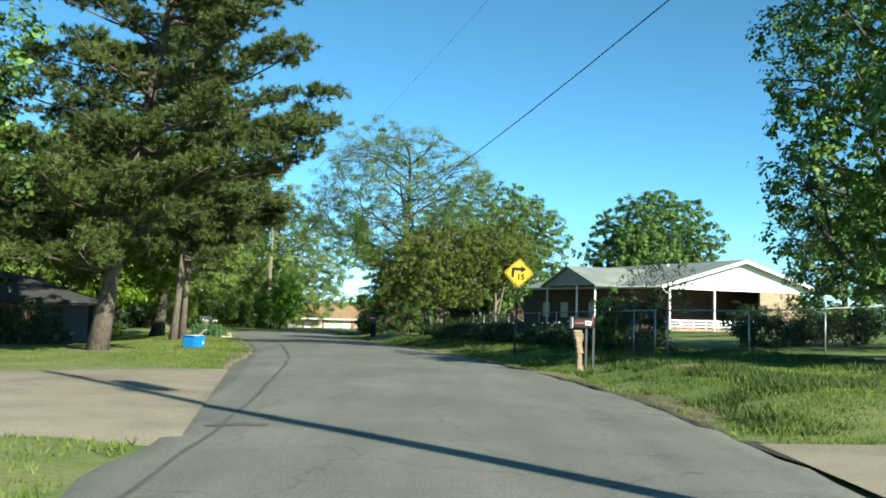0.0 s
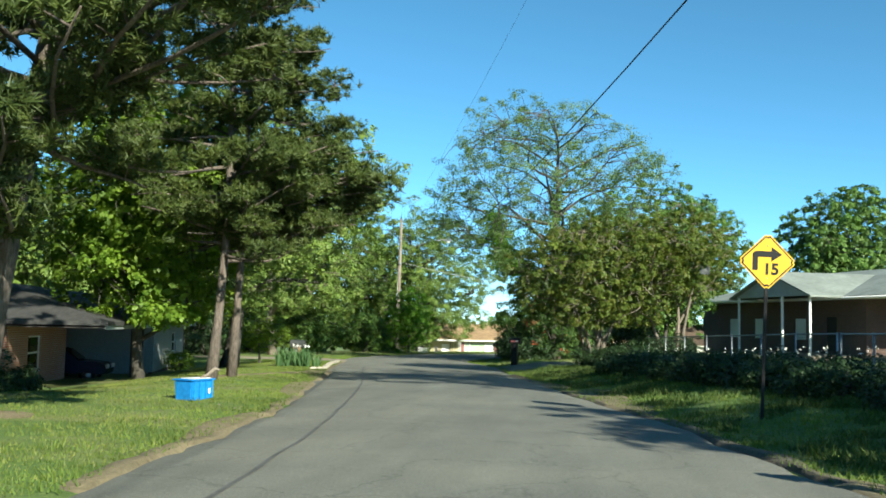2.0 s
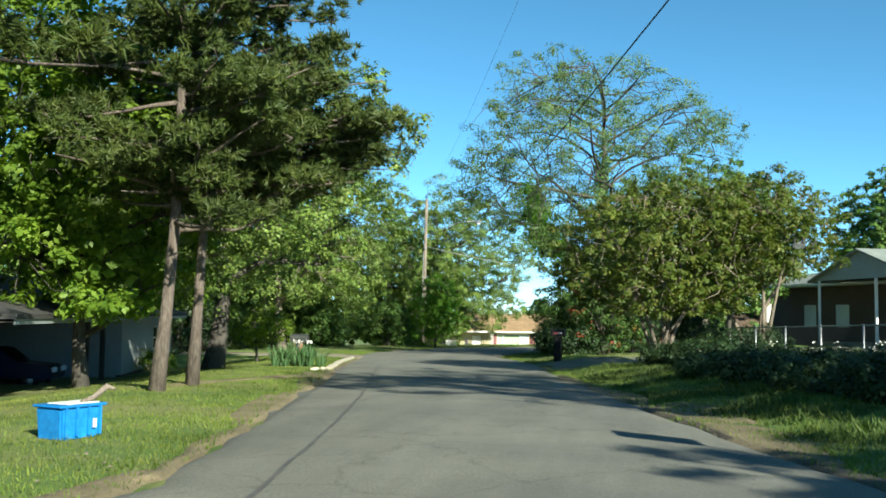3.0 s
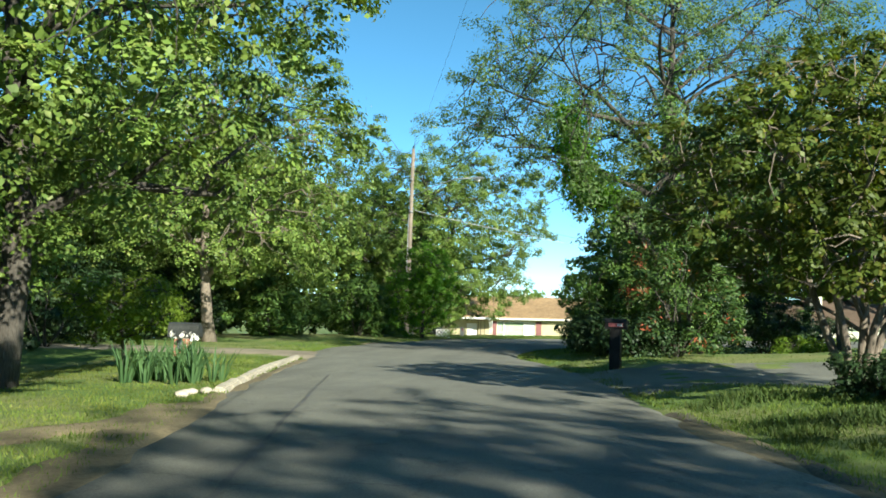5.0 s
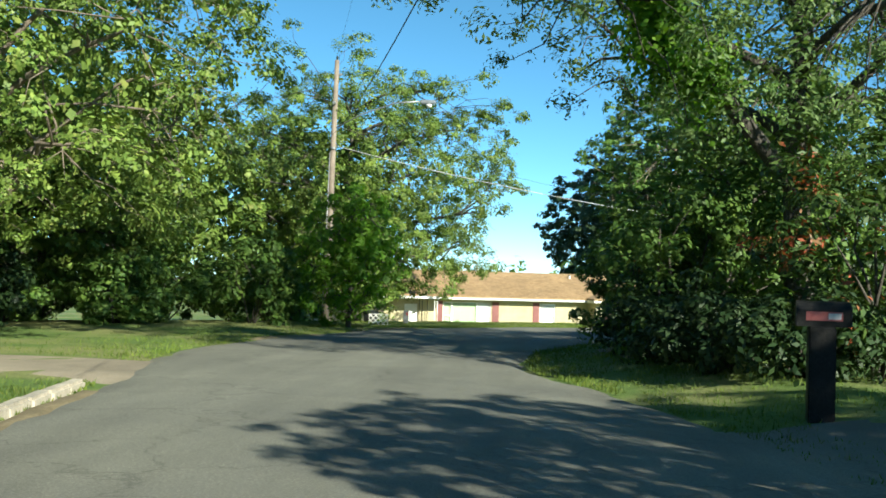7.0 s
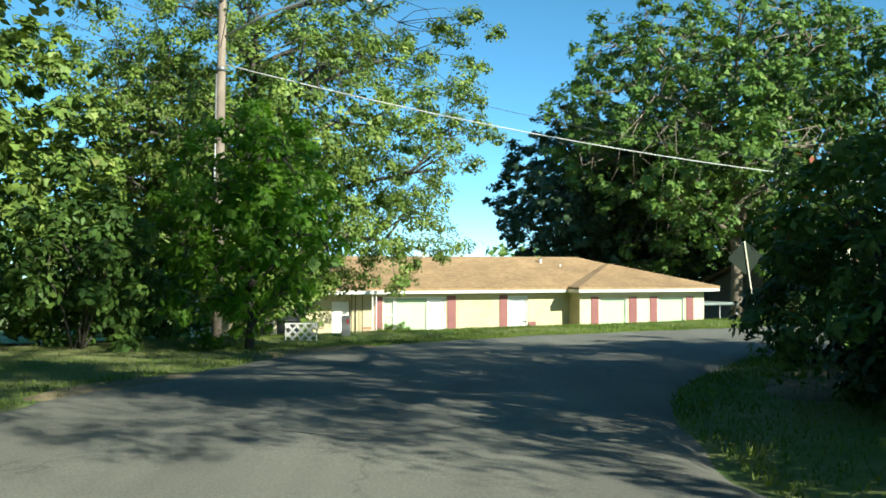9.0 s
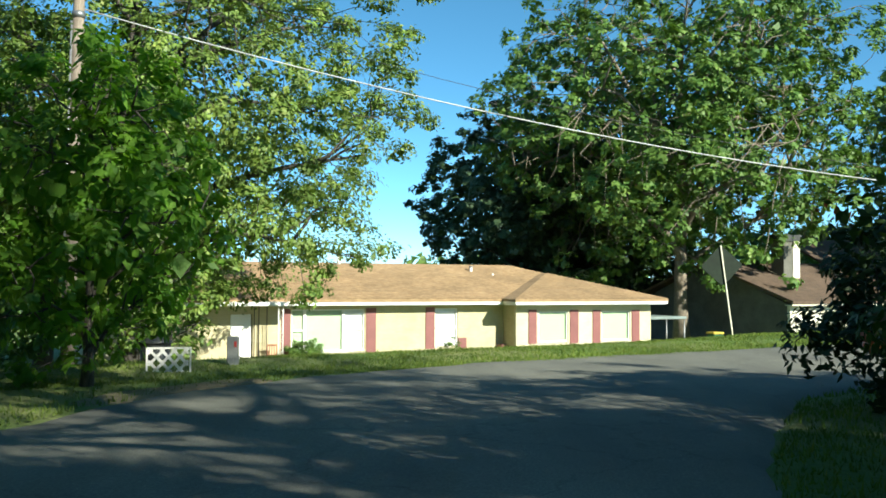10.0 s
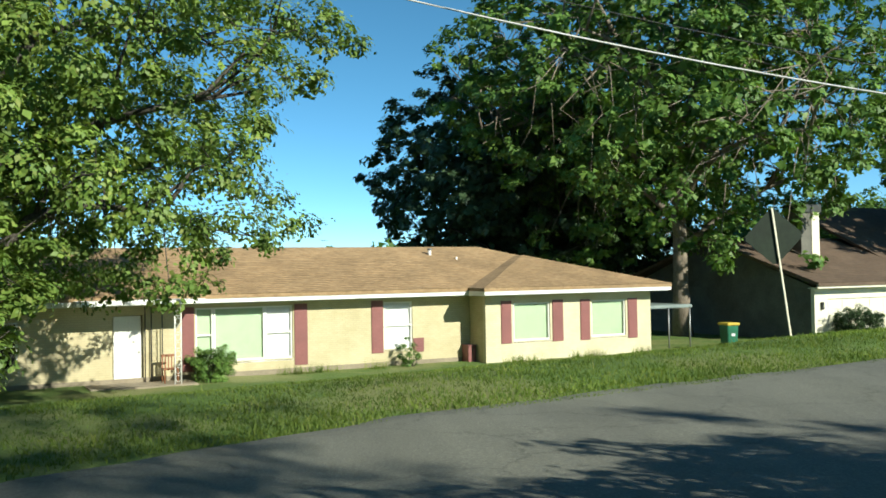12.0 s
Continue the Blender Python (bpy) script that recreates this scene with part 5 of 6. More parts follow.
def left_house():
    h = thing("grey_house", pose(-16.6, 44.8, -1.02, 0, 0, 107.5), "low grey-blue house with open carport, its roof darkened as in tree shade", "house")
    He = 2.35
    # tree shade over this house is put into darker siding and roof colours
    part("wall", panel(14.3, 26, 0.18, He, 0, 0.2, [(21.0, 22.6, 0.9, 1.95)]), M_SIDING, h, "pale grey-blue boarded wall")
    part("foundation", box(14.3, 26, 0.02, 0.2, -0.4, 0.18), M_DARKBRICK, h)
    part("wall", box(25.8, 26, 0.2, 8, -0.4, He), M_SIDING, h)
    part("wall", box(14.3, 14.5, 0.2, 8, -0.4, He), M_SIDING, h)
    part("wall", box(8, 14.3, 7.6, 7.8, -0.4, He), M_DARKWOOD, h, "dark carport back wall")
    part("wall", panel(0, 8, -0.4, He, 2.5, 2.7, [(2.5, 4.2, 0.8, 2.0)]), M_REDBRICK, h, "red brick wall")
    part("wall", box(7.8, 8.0, 2.7, 8, -0.4, He), M_REDBRICK, h)
    part("wall", box(0, 0.2, 2.7, 8, -0.4, He), M_REDBRICK, h)
    for x in (9.6, 11.9):
        part("post", box(x - 0.08, x + 0.08, 0.1, 0.26, -0.3, He), M_DARKWOOD, h)
    window(h, 21.0, 22.6, 0.9, 1.95, 0.05, M_BLACK)
    window(h, 2.5, 4.2, 0.8, 2.0, 2.55, M_CURTAIN)
    part("fascia", box(-0.6, 26.6, -0.65, -0.6, He - 0.05, He + 0.16), M_SIDING, h, "grey fascia board")
    part("soffit", box(-0.6, 26.6, -0.6, 8.6, He, He + 0.03), M_DARKWOOD, h)
    roof_hip(h, -0.7, 26.7, -0.7, 8.7, He + 0.2, 3.9, 4.0, 22.0, M_ROOFDARK)
    part("floor", box(8.0, 14.3, 0.2, 7.6, -0.45, 0.0), M_CONCRETE, h)


def brown_house():
    h = thing("brown_roof_house", pose(11.3, 132.5, -2.65, 0, 0, 22), "house with brown gable roof, chimney and cream garage", "house")
    He = 2.3
    part("wall", panel(-0.1, 9.5, -0.3, He, 0, 0.2, [(0.75, 5.6, -0.25, 1.78)]), M_CREAM, h, "cream garage front")
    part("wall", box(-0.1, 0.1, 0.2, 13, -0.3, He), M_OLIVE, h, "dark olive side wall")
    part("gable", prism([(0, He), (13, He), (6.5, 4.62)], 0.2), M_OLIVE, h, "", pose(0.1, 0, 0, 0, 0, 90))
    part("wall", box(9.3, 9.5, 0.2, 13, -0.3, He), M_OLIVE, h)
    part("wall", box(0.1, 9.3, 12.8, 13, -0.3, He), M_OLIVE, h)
    door = part("garage_door", box(0.75, 5.6, 0.08, 0.13, -0.25, 1.78), M_CREAM, h, "cream panelled garage door")
    for i in range(4):
        for j in range(5):
            part("panel", box(0.85 + j * 0.95, 1.7 + j * 0.95, 0.06, 0.079, -0.2 + i * 0.5, 0.2 + i * 0.5, 0.006), M_CREAM, door)
    part("fascia", box(-0.5, 10.2, -0.55, -0.5, He - 0.02, He + 0.2), M_CREAM, h, "cream fascia board")
    part("soffit", box(-0.5, 10.2, -0.5, -0.005, He - 0.02, He + 0.02), M_CREAM, h)
    bm = bmesh.new()
    slab([(-0.5, -0.6, He + 0.22), (12, -0.6, He + 0.22), (12, 6.5, 4.78), (-0.5, 6.5, 4.78)], 0.15, bm)
    slab([(12, 13.6, He + 0.22), (-0.5, 13.6, He + 0.22), (-0.5, 6.5, 4.78), (12, 6.5, 4.78)], 0.15, bm)
    roof = part("roof", bm, M_ROOFBROWN, h, "brown shingled roof")
    shingle_courses(roof, -0.5, 12, -0.6, 6.5, He + 0.22, 4.78, -0.5, 12, M_ROOFBROWN, 30)
    bm = bmesh.new()
    slab([(5, -2, 3.0), (5, 5.5, 6.6), (14, 5.5, 6.6), (14, -2, 3.0)], 0.15, bm)
    part("roof", bm, M_ROOFBROWN, h, "", pose(3.5, 4.0, 0.2))
    # sunlit and shaded sides are put into the colours: cream strip, olive body
    ch = part("chimney", box(3.0, 4.3, 3.4, 4.4, 3.4, 6.0, 0.01), M_OLIVE, h, "boarded chimney with a dark cap, its sunlit side in cream")
    part("front", box(3.74, 4.27, 3.368, 3.398, 3.7, 5.98), M_CREAM, ch, "cream strip for the chimney's sunlit side")
    part("cap", box(2.92, 4.38, 3.3, 4.48, 6.0, 6.4, 0.02), M_DARKSTEEL, ch)
    part("wall_lamp", box(0.28, 0.42, -0.12, -0.003, 1.3, 1.65, 0.02), M_DARKSTEEL, h)


def parked_car():
    k = thing("parked_car", pose(-22.57, 53.1, -1.02, 0, 0, 17), "dark blue car parked in the shady carport", "car")
    body = bmesh.new()
    prof = [(-2.1, 0.35), (2.1, 0.35), (2.15, 0.62), (1.95, 0.82), (1.0, 0.92), (-1.6, 0.95), (-2.1, 0.9), (-2.18, 0.6)]
    prism(prof, 1.66, body)
    bmesh.ops.bevel(body, geom=list(body.edges), offset=0.05, segments=2, affect="EDGES")
    b = part("body", body, M_CARBLUE, k, "", pose(0, -0.83, 0))
    cab = prism([(-1.55, 0.93), (1.0, 0.9), (0.35, 1.4), (-1.0, 1.42)], 1.4)
    bmesh.ops.bevel(cab, geom=list(cab.edges), offset=0.06, segments=2, affect="EDGES")
    part("cabin", cab, M_CARBLUE, b, "", pose(0, 0.13, 0))
    part("windscreen", slab([(0.95, 0.2, 0.95), (0.95, 1.46, 0.95), (0.42, 1.4, 1.36), (0.42, 0.26, 1.36)], 0.02), M_CARGLASS, b, "", pose(0.03, 0, 0.02))
    for s in (0.2, 1.3):
        part("headlight", box(2.08, 2.17, s - 0.14, s + 0.3, 0.6, 0.76, 0.02), M_LETTER, b)
    for x in (-1.35, 1.35):
        for y in (-0.78, 0.62):
            wh = part("wheel", tube("wheel", [(x, y, 0.31), (x, y + 0.18, 0.31)], 0.31, M_BLACK, 18), M_BLACK, k)
            part("rim", tube("rim", [(x, y - 0.01, 0.31), (x, y + 0.19, 0.31)], 0.19, M_STEEL, 12), M_STEEL, wh)


parked_car()
cream_house()
R22 = Matrix.Rotation(radians(22), 4, "Z")
c = Vector((-11.5, 125.2, -2.76)) + R22.to_3x3() @ Vector((-4.85, -0.75, 0))
chair(c.x, c.y, c.z, 22)
white_house()
left_house()
brown_house()


# ---- cream house surroundings ----
def carport():
    m = pose(-11.5, 125.2, -2.8, 0, 0, 22) @ pose(15.25, -0.3, 0)
    k = thing("carport", m, "low metal carport beside the cream house", "carport")
    part("roof", box(0, 2.6, 0, 5, 1.72, 1.86, 0.03), M_GREENGREY, k)
    for a, b in ((1.3, 0.1), (2.5, 0.1), (2.5, 4.9), (0.1, 4.9)):
        part("post", tube("post", [(a, b, -0.2), (a, b, 1.73)], 0.035, M_STEEL, 7), M_STEEL, k)
    part("screen", box(0.05, 1.2, 4.5, 4.6, -0.2, 1.72), M_DARKWOOD, k)


def wheelie_bin(x, y):
    b = thing("wheeled_bin", pose(x, y, land_at(x, y), 0, 0, 15), "green wheeled rubbish bin with a yellow lid", "bin")
    bm = box(-0.28, 0.28, -0.3, 0.3, 0.08, 0.95, 0.03)
    for v in bm.verts:
        s = 0.82 + 0.18 * v.co.z
        v.co.x, v.co.y = v.co.x * s, v.co.y * s
    part("body", bm, M_GREENPLASTIC, b)
    part("lid", box(-0.32, 0.32, -0.36, 0.36, 0.95, 1.05, 0.03), M_YELLOWPLASTIC, b)
    for s in (-0.24, 0.24):
        part("wheel", tube("wheel", [(s - 0.03, 0.27, 0.1), (s + 0.03, 0.27, 0.1)], 0.1, M_BLACK, 12), M_BLACK, b)
    part("panel", box(-0.1, 0.1, -0.3, -0.28, 0.5, 0.62, 0.01), M_LETTER, b)


def corner_box():
    m = pose(-11.5, 125.2, -2.8, 0, 0, 22) @ pose(6.54, -0.28, 0)
    k = thing("storage_box", m, "dark maroon wooden box in the house corner", "box")
    part("body", box(-0.17, 0.17, -0.24, 0.24, 0.0, 0.62, 0.012), M_MAROON, k)
    part("lid", box(-0.19, 0.19, -0.27, 0.265, 0.622, 0.66, 0.012), M_MAROON, k)


corner_box()
carport()
wheelie_bin(5.9, 129.5)
for i, (u, v, r, hh) in enumerate(((-3.5, -0.9, 0.75, 1.15), (3.85, -0.6, 0.45, 1.1))):
    q = pose(-11.5, 125.2, 0, 0, 0, 22) @ Vector((u, v, 0))
    bush("foundation_shrub", q.x, q.y, r, hh, "rounded green shrub against the house wall", 140 + i, M_MIDLEAF, 0.08, 520 if i == 0 else 90, 16, spread=0.08, stems=5)
q = pose(11.3, 132.5, 0, 0, 0, 22) @ Vector((1.6, -1.0, 0))
bush("foundation_shrub", q.x, q.y, 1.1, 1.35, "clipped round dark green shrub beside the garage", 144, M_DARKLEAF, 0.075, 1000, 16, spread=0.09)


# ---- signs, posts and cables ----
def diamond(side, thick):
    r = side / math.sqrt(2)
    bm = prism([(0, -r), (r, 0), (0, r), (-r, 0)], thick)
    bmesh.ops.bevel(bm, geom=[e for e in bm.edges if abs(e.verts[0].co.y - e.verts[1].co.y) > thick * 0.5], offset=0.05, segments=3, affect="EDGES")
    return bm


def turn_sign():
    z = land_at(2.7, 34.2)
    s = thing("turn_warning_sign", pose(2.55, 34.2, z, 0, 2.0, 6), "yellow diamond right-turn warning sign reading 15", "sign")
    part("post", box(-0.03, 0.03, -0.02, 0.02, -0.3, 2.9, 0.004), M_BLACK, s, "dark painted steel sign post")
    top = 2.86
    plate = part("plate", diamond(0.76, 0.006), M_YELLOW, s, "yellow plate", pose(0, -0.035, top))
    part("border", diamond(0.722, 0.004), M_BLACK, plate, "", pose(0, -0.0045, 0))
    part("field", diamond(0.672, 0.004), M_YELLOW, plate, "", pose(0, -0.009, 0))
    arrow = [(-0.27, -0.17), (-0.17, -0.17), (-0.17, 0.08), (0.07, 0.08), (0.07, 0.0), (0.27, 0.135), (0.07, 0.27), (0.07, 0.19), (-0.22, 0.19), (-0.27, 0.14)]
    part("arrow", prism(arrow, 0.004), M_BLACK, plate, "black bent arrow", pose(0.0, -0.0135, 0.0))
    cu = bpy.data.curves.new("number", "FONT")
    cu.body, cu.size, cu.extrude, cu.align_x = "15", 0.29, 0.002, "CENTER"
    cu.offset = 0.011
    tmp = bpy.data.objects.new("number_curve", cu)
    me = bpy.data.meshes.new_from_object(tmp)
    bpy.data.objects.remove(tmp)
    me.materials.clear()
    me.materials.append(M_BLACK)
    part("number", me, M_BLACK, plate, "black numerals", pose(0.07, -0.012, -0.235, 90))
    for z in (2.55, 3.15):
        part("bolt", tube("bolt", [(0, -0.05, z), (0, -0.02, z)], 0.014, M_STEEL, 6), M_STEEL, s)


def back_sign():
    x, y = -0.58, 110.6
    s = thing("road_sign_back", pose(x, y, land_at(x, y), 0, -7.5, 0), "leaning sign pole with the dark back of a diamond sign", "sign")
    part("post", box(-0.02, 0.02, -0.018, 0.018, -0.3, 2.82, 0.004), M_CREAM, s, "pale weathered post")
    part("plate", diamond(0.91, 0.006), M_SIGNBACK, s, "dark plate back", pose(-0.04, 0.03, 2.2, 0, 4, -12))


def utility_pole(x, y, h, lean, label):
    p = thing("utility_pole", pose(x, y, land_at(x, y), 0, lean, 0), label, "pole")
    part("post", tube("post", [(0, 0, -0.5), (0, 0, h * 0.5), (0, 0, h)], [0.17, 0.145, 0.11], M_POLE, 12), M_POLE, p)
    part("bracket", box(-0.06, 0.06, -0.35, -0.1, h - 2.2, h - 2.05, 0.01), M_STEEL, p)
    part("insulator", tube("insulator", [(0, 0, h), (0, 0, h + 0.12), (0, 0, h + 0.22)], [0.03, 0.06, 0.03], M_SIGNBACK, 8), M_SIGNBACK, p)
    part("bracket", box(0.1, 0.28, -0.05, 0.05, h - 0.75, h - 0.65, 0.01), M_STEEL, p)
    if h > 12:
        lamp = part("lamp_arm", tube("lamp_arm", [(0.1, -0.05, h - 3.3), (1.4, -0.1, h - 2.6), (3.0, -0.2, h - 2.05), (4.3, -0.3, h - 1.95)], 0.035, M_STEEL, 7), M_STEEL, p, "long steel lamp arm")
        head = box(4.2, 4.95, -0.45, -0.15, h - 2.1, h - 1.9, 0.05)
        part("lamp_head", head, M_STEEL, lamp, "grey street lamp head")
        part("lens", tube("lens", [(4.62, -0.3, h - 2.1), (4.62, -0.3, h - 2.2), (4.62, -0.3, h - 2.26)], [0.15, 0.13, 0.06], M_WHITE, 12), M_WHITE, lamp)
    part("conduit", tube("conduit", [(-0.13, -0.1, 1.0), (-0.13, -0.1, h - 4.5)], 0.03, M_STEEL, 6), M_STEEL, p)
    part("clamp", tube("clamp", [(0, 0, h - 4.4), (0, 0, h - 4.25)], 0.16, M_STEEL, 12), M_STEEL, p)


def cable(a, b, sag, r, material, label):
    pts = [tuple(Vector(a).lerp(Vector(b), t) - Vector((0, 0, sag * 4 * t * (1 - t)))) for t in np.linspace(0, 1, 28)]
    ob = new("overhead_cable", tube("overhead_cable", pts, r, material, 5))
    tagged(ob, label, "cable", "overhead cables")


turn_sign()
back_sign()
PX, PY = -19.05, 105.5
PZ = land_at(PX, PY)
utility_pole(PX, PY, 13.0, 0.8, "tall weathered wooden utility pole with brackets")
utility_pole(7.8, 1.85, 12.0, 0.0, "wooden utility pole beside the driveway")
can = thing("pole_transformer", pose(8.12, 2.13, land_at(7.8, 1.85) + 9.7), "grey transformer can on the wooden pole", "transformer")
part("body", tube("body", [(0, 0, 0), (0, 0, 0.06), (0, 0, 0.85), (0, 0, 0.92)], [0.22, 0.26, 0.26, 0.2], M_STEEL, 16), M_STEEL, can)
part("bracket", box(-0.2, -0.02, -0.05, 0.05, 0.3, 0.5, 0.01), M_STEEL, can, "", pose(-0.13, -0.14, 0, 0, 0, 40))
for side in (-0.1, 0.1):
    part("insulator", tube("insulator", [(side, 0, 0.9), (side, 0, 1.0), (side, 0, 1.1)], [0.03, 0.05, 0.025], M_WHITE, 8), M_WHITE, can)
cable((8.0, 1.85, 9.16), (PX + 0.1, PY, PZ + 9.4), 3.14, 0.013, M_WIRE, "sagging black cable along the road")
cable((7.7, 1.85, 11.6), (PX + 0.1, PY, PZ + 12.8), 1.2, 0.004, M_WIRE, "thin dark wire between the poles")
cable((PX, PY, PZ + 8.88), (20, 112.96, 3.69), 1.32, 0.018, M_PALEWIRE, "pale twisted service cable across the bend")
cable((PX, PY, PZ + 9.82), (30, 112.16, 5.1), 2.73, 0.008, M_WIRE, "thin dark service wire")
cable((PX, PY, PZ + 11.8), (-42, 80.0, 0.2), 0.4, 0.012, M_WIRE, "slanting guy wire into the trees")


# ---- mailboxes ----
def arched_box(w, h, d):
    """The shell of a mailbox: flat floor and rounded top, along y."""
    pts = [(-w / 2, 0), (w / 2, 0), (w / 2, h - w / 2)] + [(w / 2 * math.cos(a), h - w / 2 + w / 2 * math.sin(a)) for a in np.linspace(0.2, math.pi - 0.2, 9)] + [(-w / 2, h - w / 2)]
    return prism(pts, d)


def roadside_mailbox():
    x, y = 3.75, 25.6
    k = thing("roadside_mailbox", pose(x, y, land_at(x, y), 0, 0, -80), "dark metal mailbox on a leaning stone pillar and posts", "mailbox")
    bx = part("box", arched_box(0.2, 0.26, 0.56), M_BLACK, k, "dark grey metal box", pose(-0.02, -0.3, 1.14))
    part("door", box(-0.1, 0.1, -0.015, 0.0, 0.01, 0.2, 0.004), M_BLACK, bx, "")
    part("number_plate", box(0.101, 0.104, 0.3, 0.46, 0.06, 0.18), M_LETTER, bx, "white plate with dark bars")
    for a in (0.33, 0.39):
        part("bar", box(0.1045, 0.107, a, a + 0.035, 0.08, 0.16), M_BLACK, bx)
    part("writing", box(0.101, 0.104, 0.02, 0.27, 0.1, 0.14), M_RED, bx, "red bar of writing")
    part("flag", box(0.102, 0.108, 0.48, 0.5, 0.1, 0.3), M_RED, bx)
    news = part("leaflet_tube", box(-0.1, 0.12, -0.36, -0.2, 1.405, 1.42, 0.004), M_DARKSTEEL, k, "curled tray on top")
    part("flap", box(-0.1, 0.12, -0.37, -0.35, 1.12, 1.42, 0.004), M_WHITE, news)
    part("post", box(-0.03, 0.03, 0.02, 0.08, -0.2, 1.14, 0.004), M_DARKSTEEL, k)
    part("post", box(-0.03, 0.03, 0.22, 0.28, -0.2, 1.14, 0.004), M_DARKSTEEL, k)
    rng = random.Random(5)
    pillar = part("pillar", box(-0.05, 0.05, -0.19, -0.07, -0.1, 1.06, 0.01), M_MORTAR, k, "leaning stack of tan field stones")
    for i in range(14):
        z = 0.0 + i * 0.077
        w = 0.055 + 0.055 * i / 13
        sh = 0.03 - 0.07 * i / 13
        part("stone", box(-0.09 + rng.uniform(-0.02, 0.02), 0.09 + rng.uniform(-0.02, 0.02), -0.13 + sh - w + rng.uniform(-0.02, 0.02), -0.13 + sh + w + rng.uniform(-0.03, 0.02), z, z + rng.uniform(0.055, 0.072), 0.012), M_STONE, pillar)


def brick_mailbox():
    x, y = -15.62, 63.8
    k = thing("brick_mailbox", pose(x, y, land_at(x, y) - 0.06, 0, 0, 98), "large dark grey mailbox on a red brick pillar among irises", "mailbox")
    pil = part("pillar", box(-0.17, 0.17, -0.17, 0.17, -0.1, 0.98), M_MORTAR, k)
    for r in range(13):
        z = r * 0.075
        for sx, sy, tx, ty in ((-0.185, -0.185, 0.02, -0.005), (0.0, -0.185, 0.185, -0.005)) if r % 2 else ((-0.185, -0.185, -0.05, -0.005), (-0.03, -0.185, 0.185, -0.005)):
            part("brick", box(sx, tx - 0.012, sy, ty, z, z + 0.064, 0.004), M_REDBRICK, pil)
            part("brick", box(-tx + 0.012, -sx, -ty, -sy, z, z + 0.064, 0.004), M_REDBRICK, pil)
    bx = part("box", arched_box(0.36, 0.36, 0.75), M_DARKSTEEL, k, "large dark grey metal box", pose(0, -0.4, 1.0))
    part("door", box(-0.18, 0.18, -0.02, 0.0, 0.01, 0.22, 0.005), M_DARKSTEEL, bx)
    for s in (-0.3, 0.26):
        part("bracket", box(s, s + 0.03, -0.05, 0.05, 0.72, 1.0), M_STEEL, k)


def dark_mailbox():
    x, y = -5.2, 73.0
    k = thing("dark_mailbox", pose(x, y, land_at(x, y), 0, 0, 80), "dark mailbox with a red and white front on a thick post", "mailbox")
    part("post", box(-0.19, 0.19, -0.17, 0.17, -0.2, 1.26, 0.02), M_BLACK, k, "dark thick post")
    bx = part("box", arched_box(0.28, 0.34, 0.68), M_BLACK, k, "", pose(0, -0.35, 1.26))
    part("plate", box(-0.145, -0.141, 0.1, 0.56, 0.08, 0.2), M_REDPINK, bx, "red panel with pale bars")
    part("bar", box(-0.148, -0.1455, 0.12, 0.28, 0.1, 0.18), M_LETTER, bx)
    part("front", box(-0.14, 0.14, -0.02, -0.003, 0.0, 0.28, 0.01), M_DARKSTEEL, bx, "dull grey front flap")


roadside_mailbox()
brick_mailbox()
dark_mailbox()


# ---- verge things ----
def tub():
    x, y = -9.3, 36.3
    k = thing("plastic_tub", pose(x, y, land_at(x, y) - 0.03, 0, 0, 72), "bright blue plastic storage tub on the grass", "tub")
    bm = box(-0.37, 0.37, -0.26, 0.26, 0.0, 0.46, 0.03)
    for v in bm.verts:
        s = 0.9 + 0.2 * v.co.z
        v.co.x, v.co.y = v.co.x * s, v.co.y * s
    part("body", bm, M_BLUE, k)
    part("rim", box(-0.4, 0.4, -0.29, 0.29, 0.45, 0.485, 0.012), M_BLUE, k)
    for a in (-0.28, -0.1, 0.1, 0.29):
        part("rib", box(a - 0.02, a + 0.02, -0.285, -0.245, 0.06, 0.45, 0.006), M_BLUE, k)
    part("bar", box(0.15, 0.21, -0.29, -0.284, 0.16, 0.28), M_LETTER, k)
    part("papers", box(-0.22, 0.34, -0.2, 0.2, 0.482, 0.5, 0.008), M_CURTAIN, k, "crumpled pale papers")
    part("branch", tube("branch", [(0.1, -0.1, 0.5), (0.3, -0.12, 0.56), (0.46, -0.2, 0.7), (0.52, -0.3, 0.66)], [0.03, 0.04, 0.05, 0.02], M_PALEBARK, 6), M_PALEBARK, k)


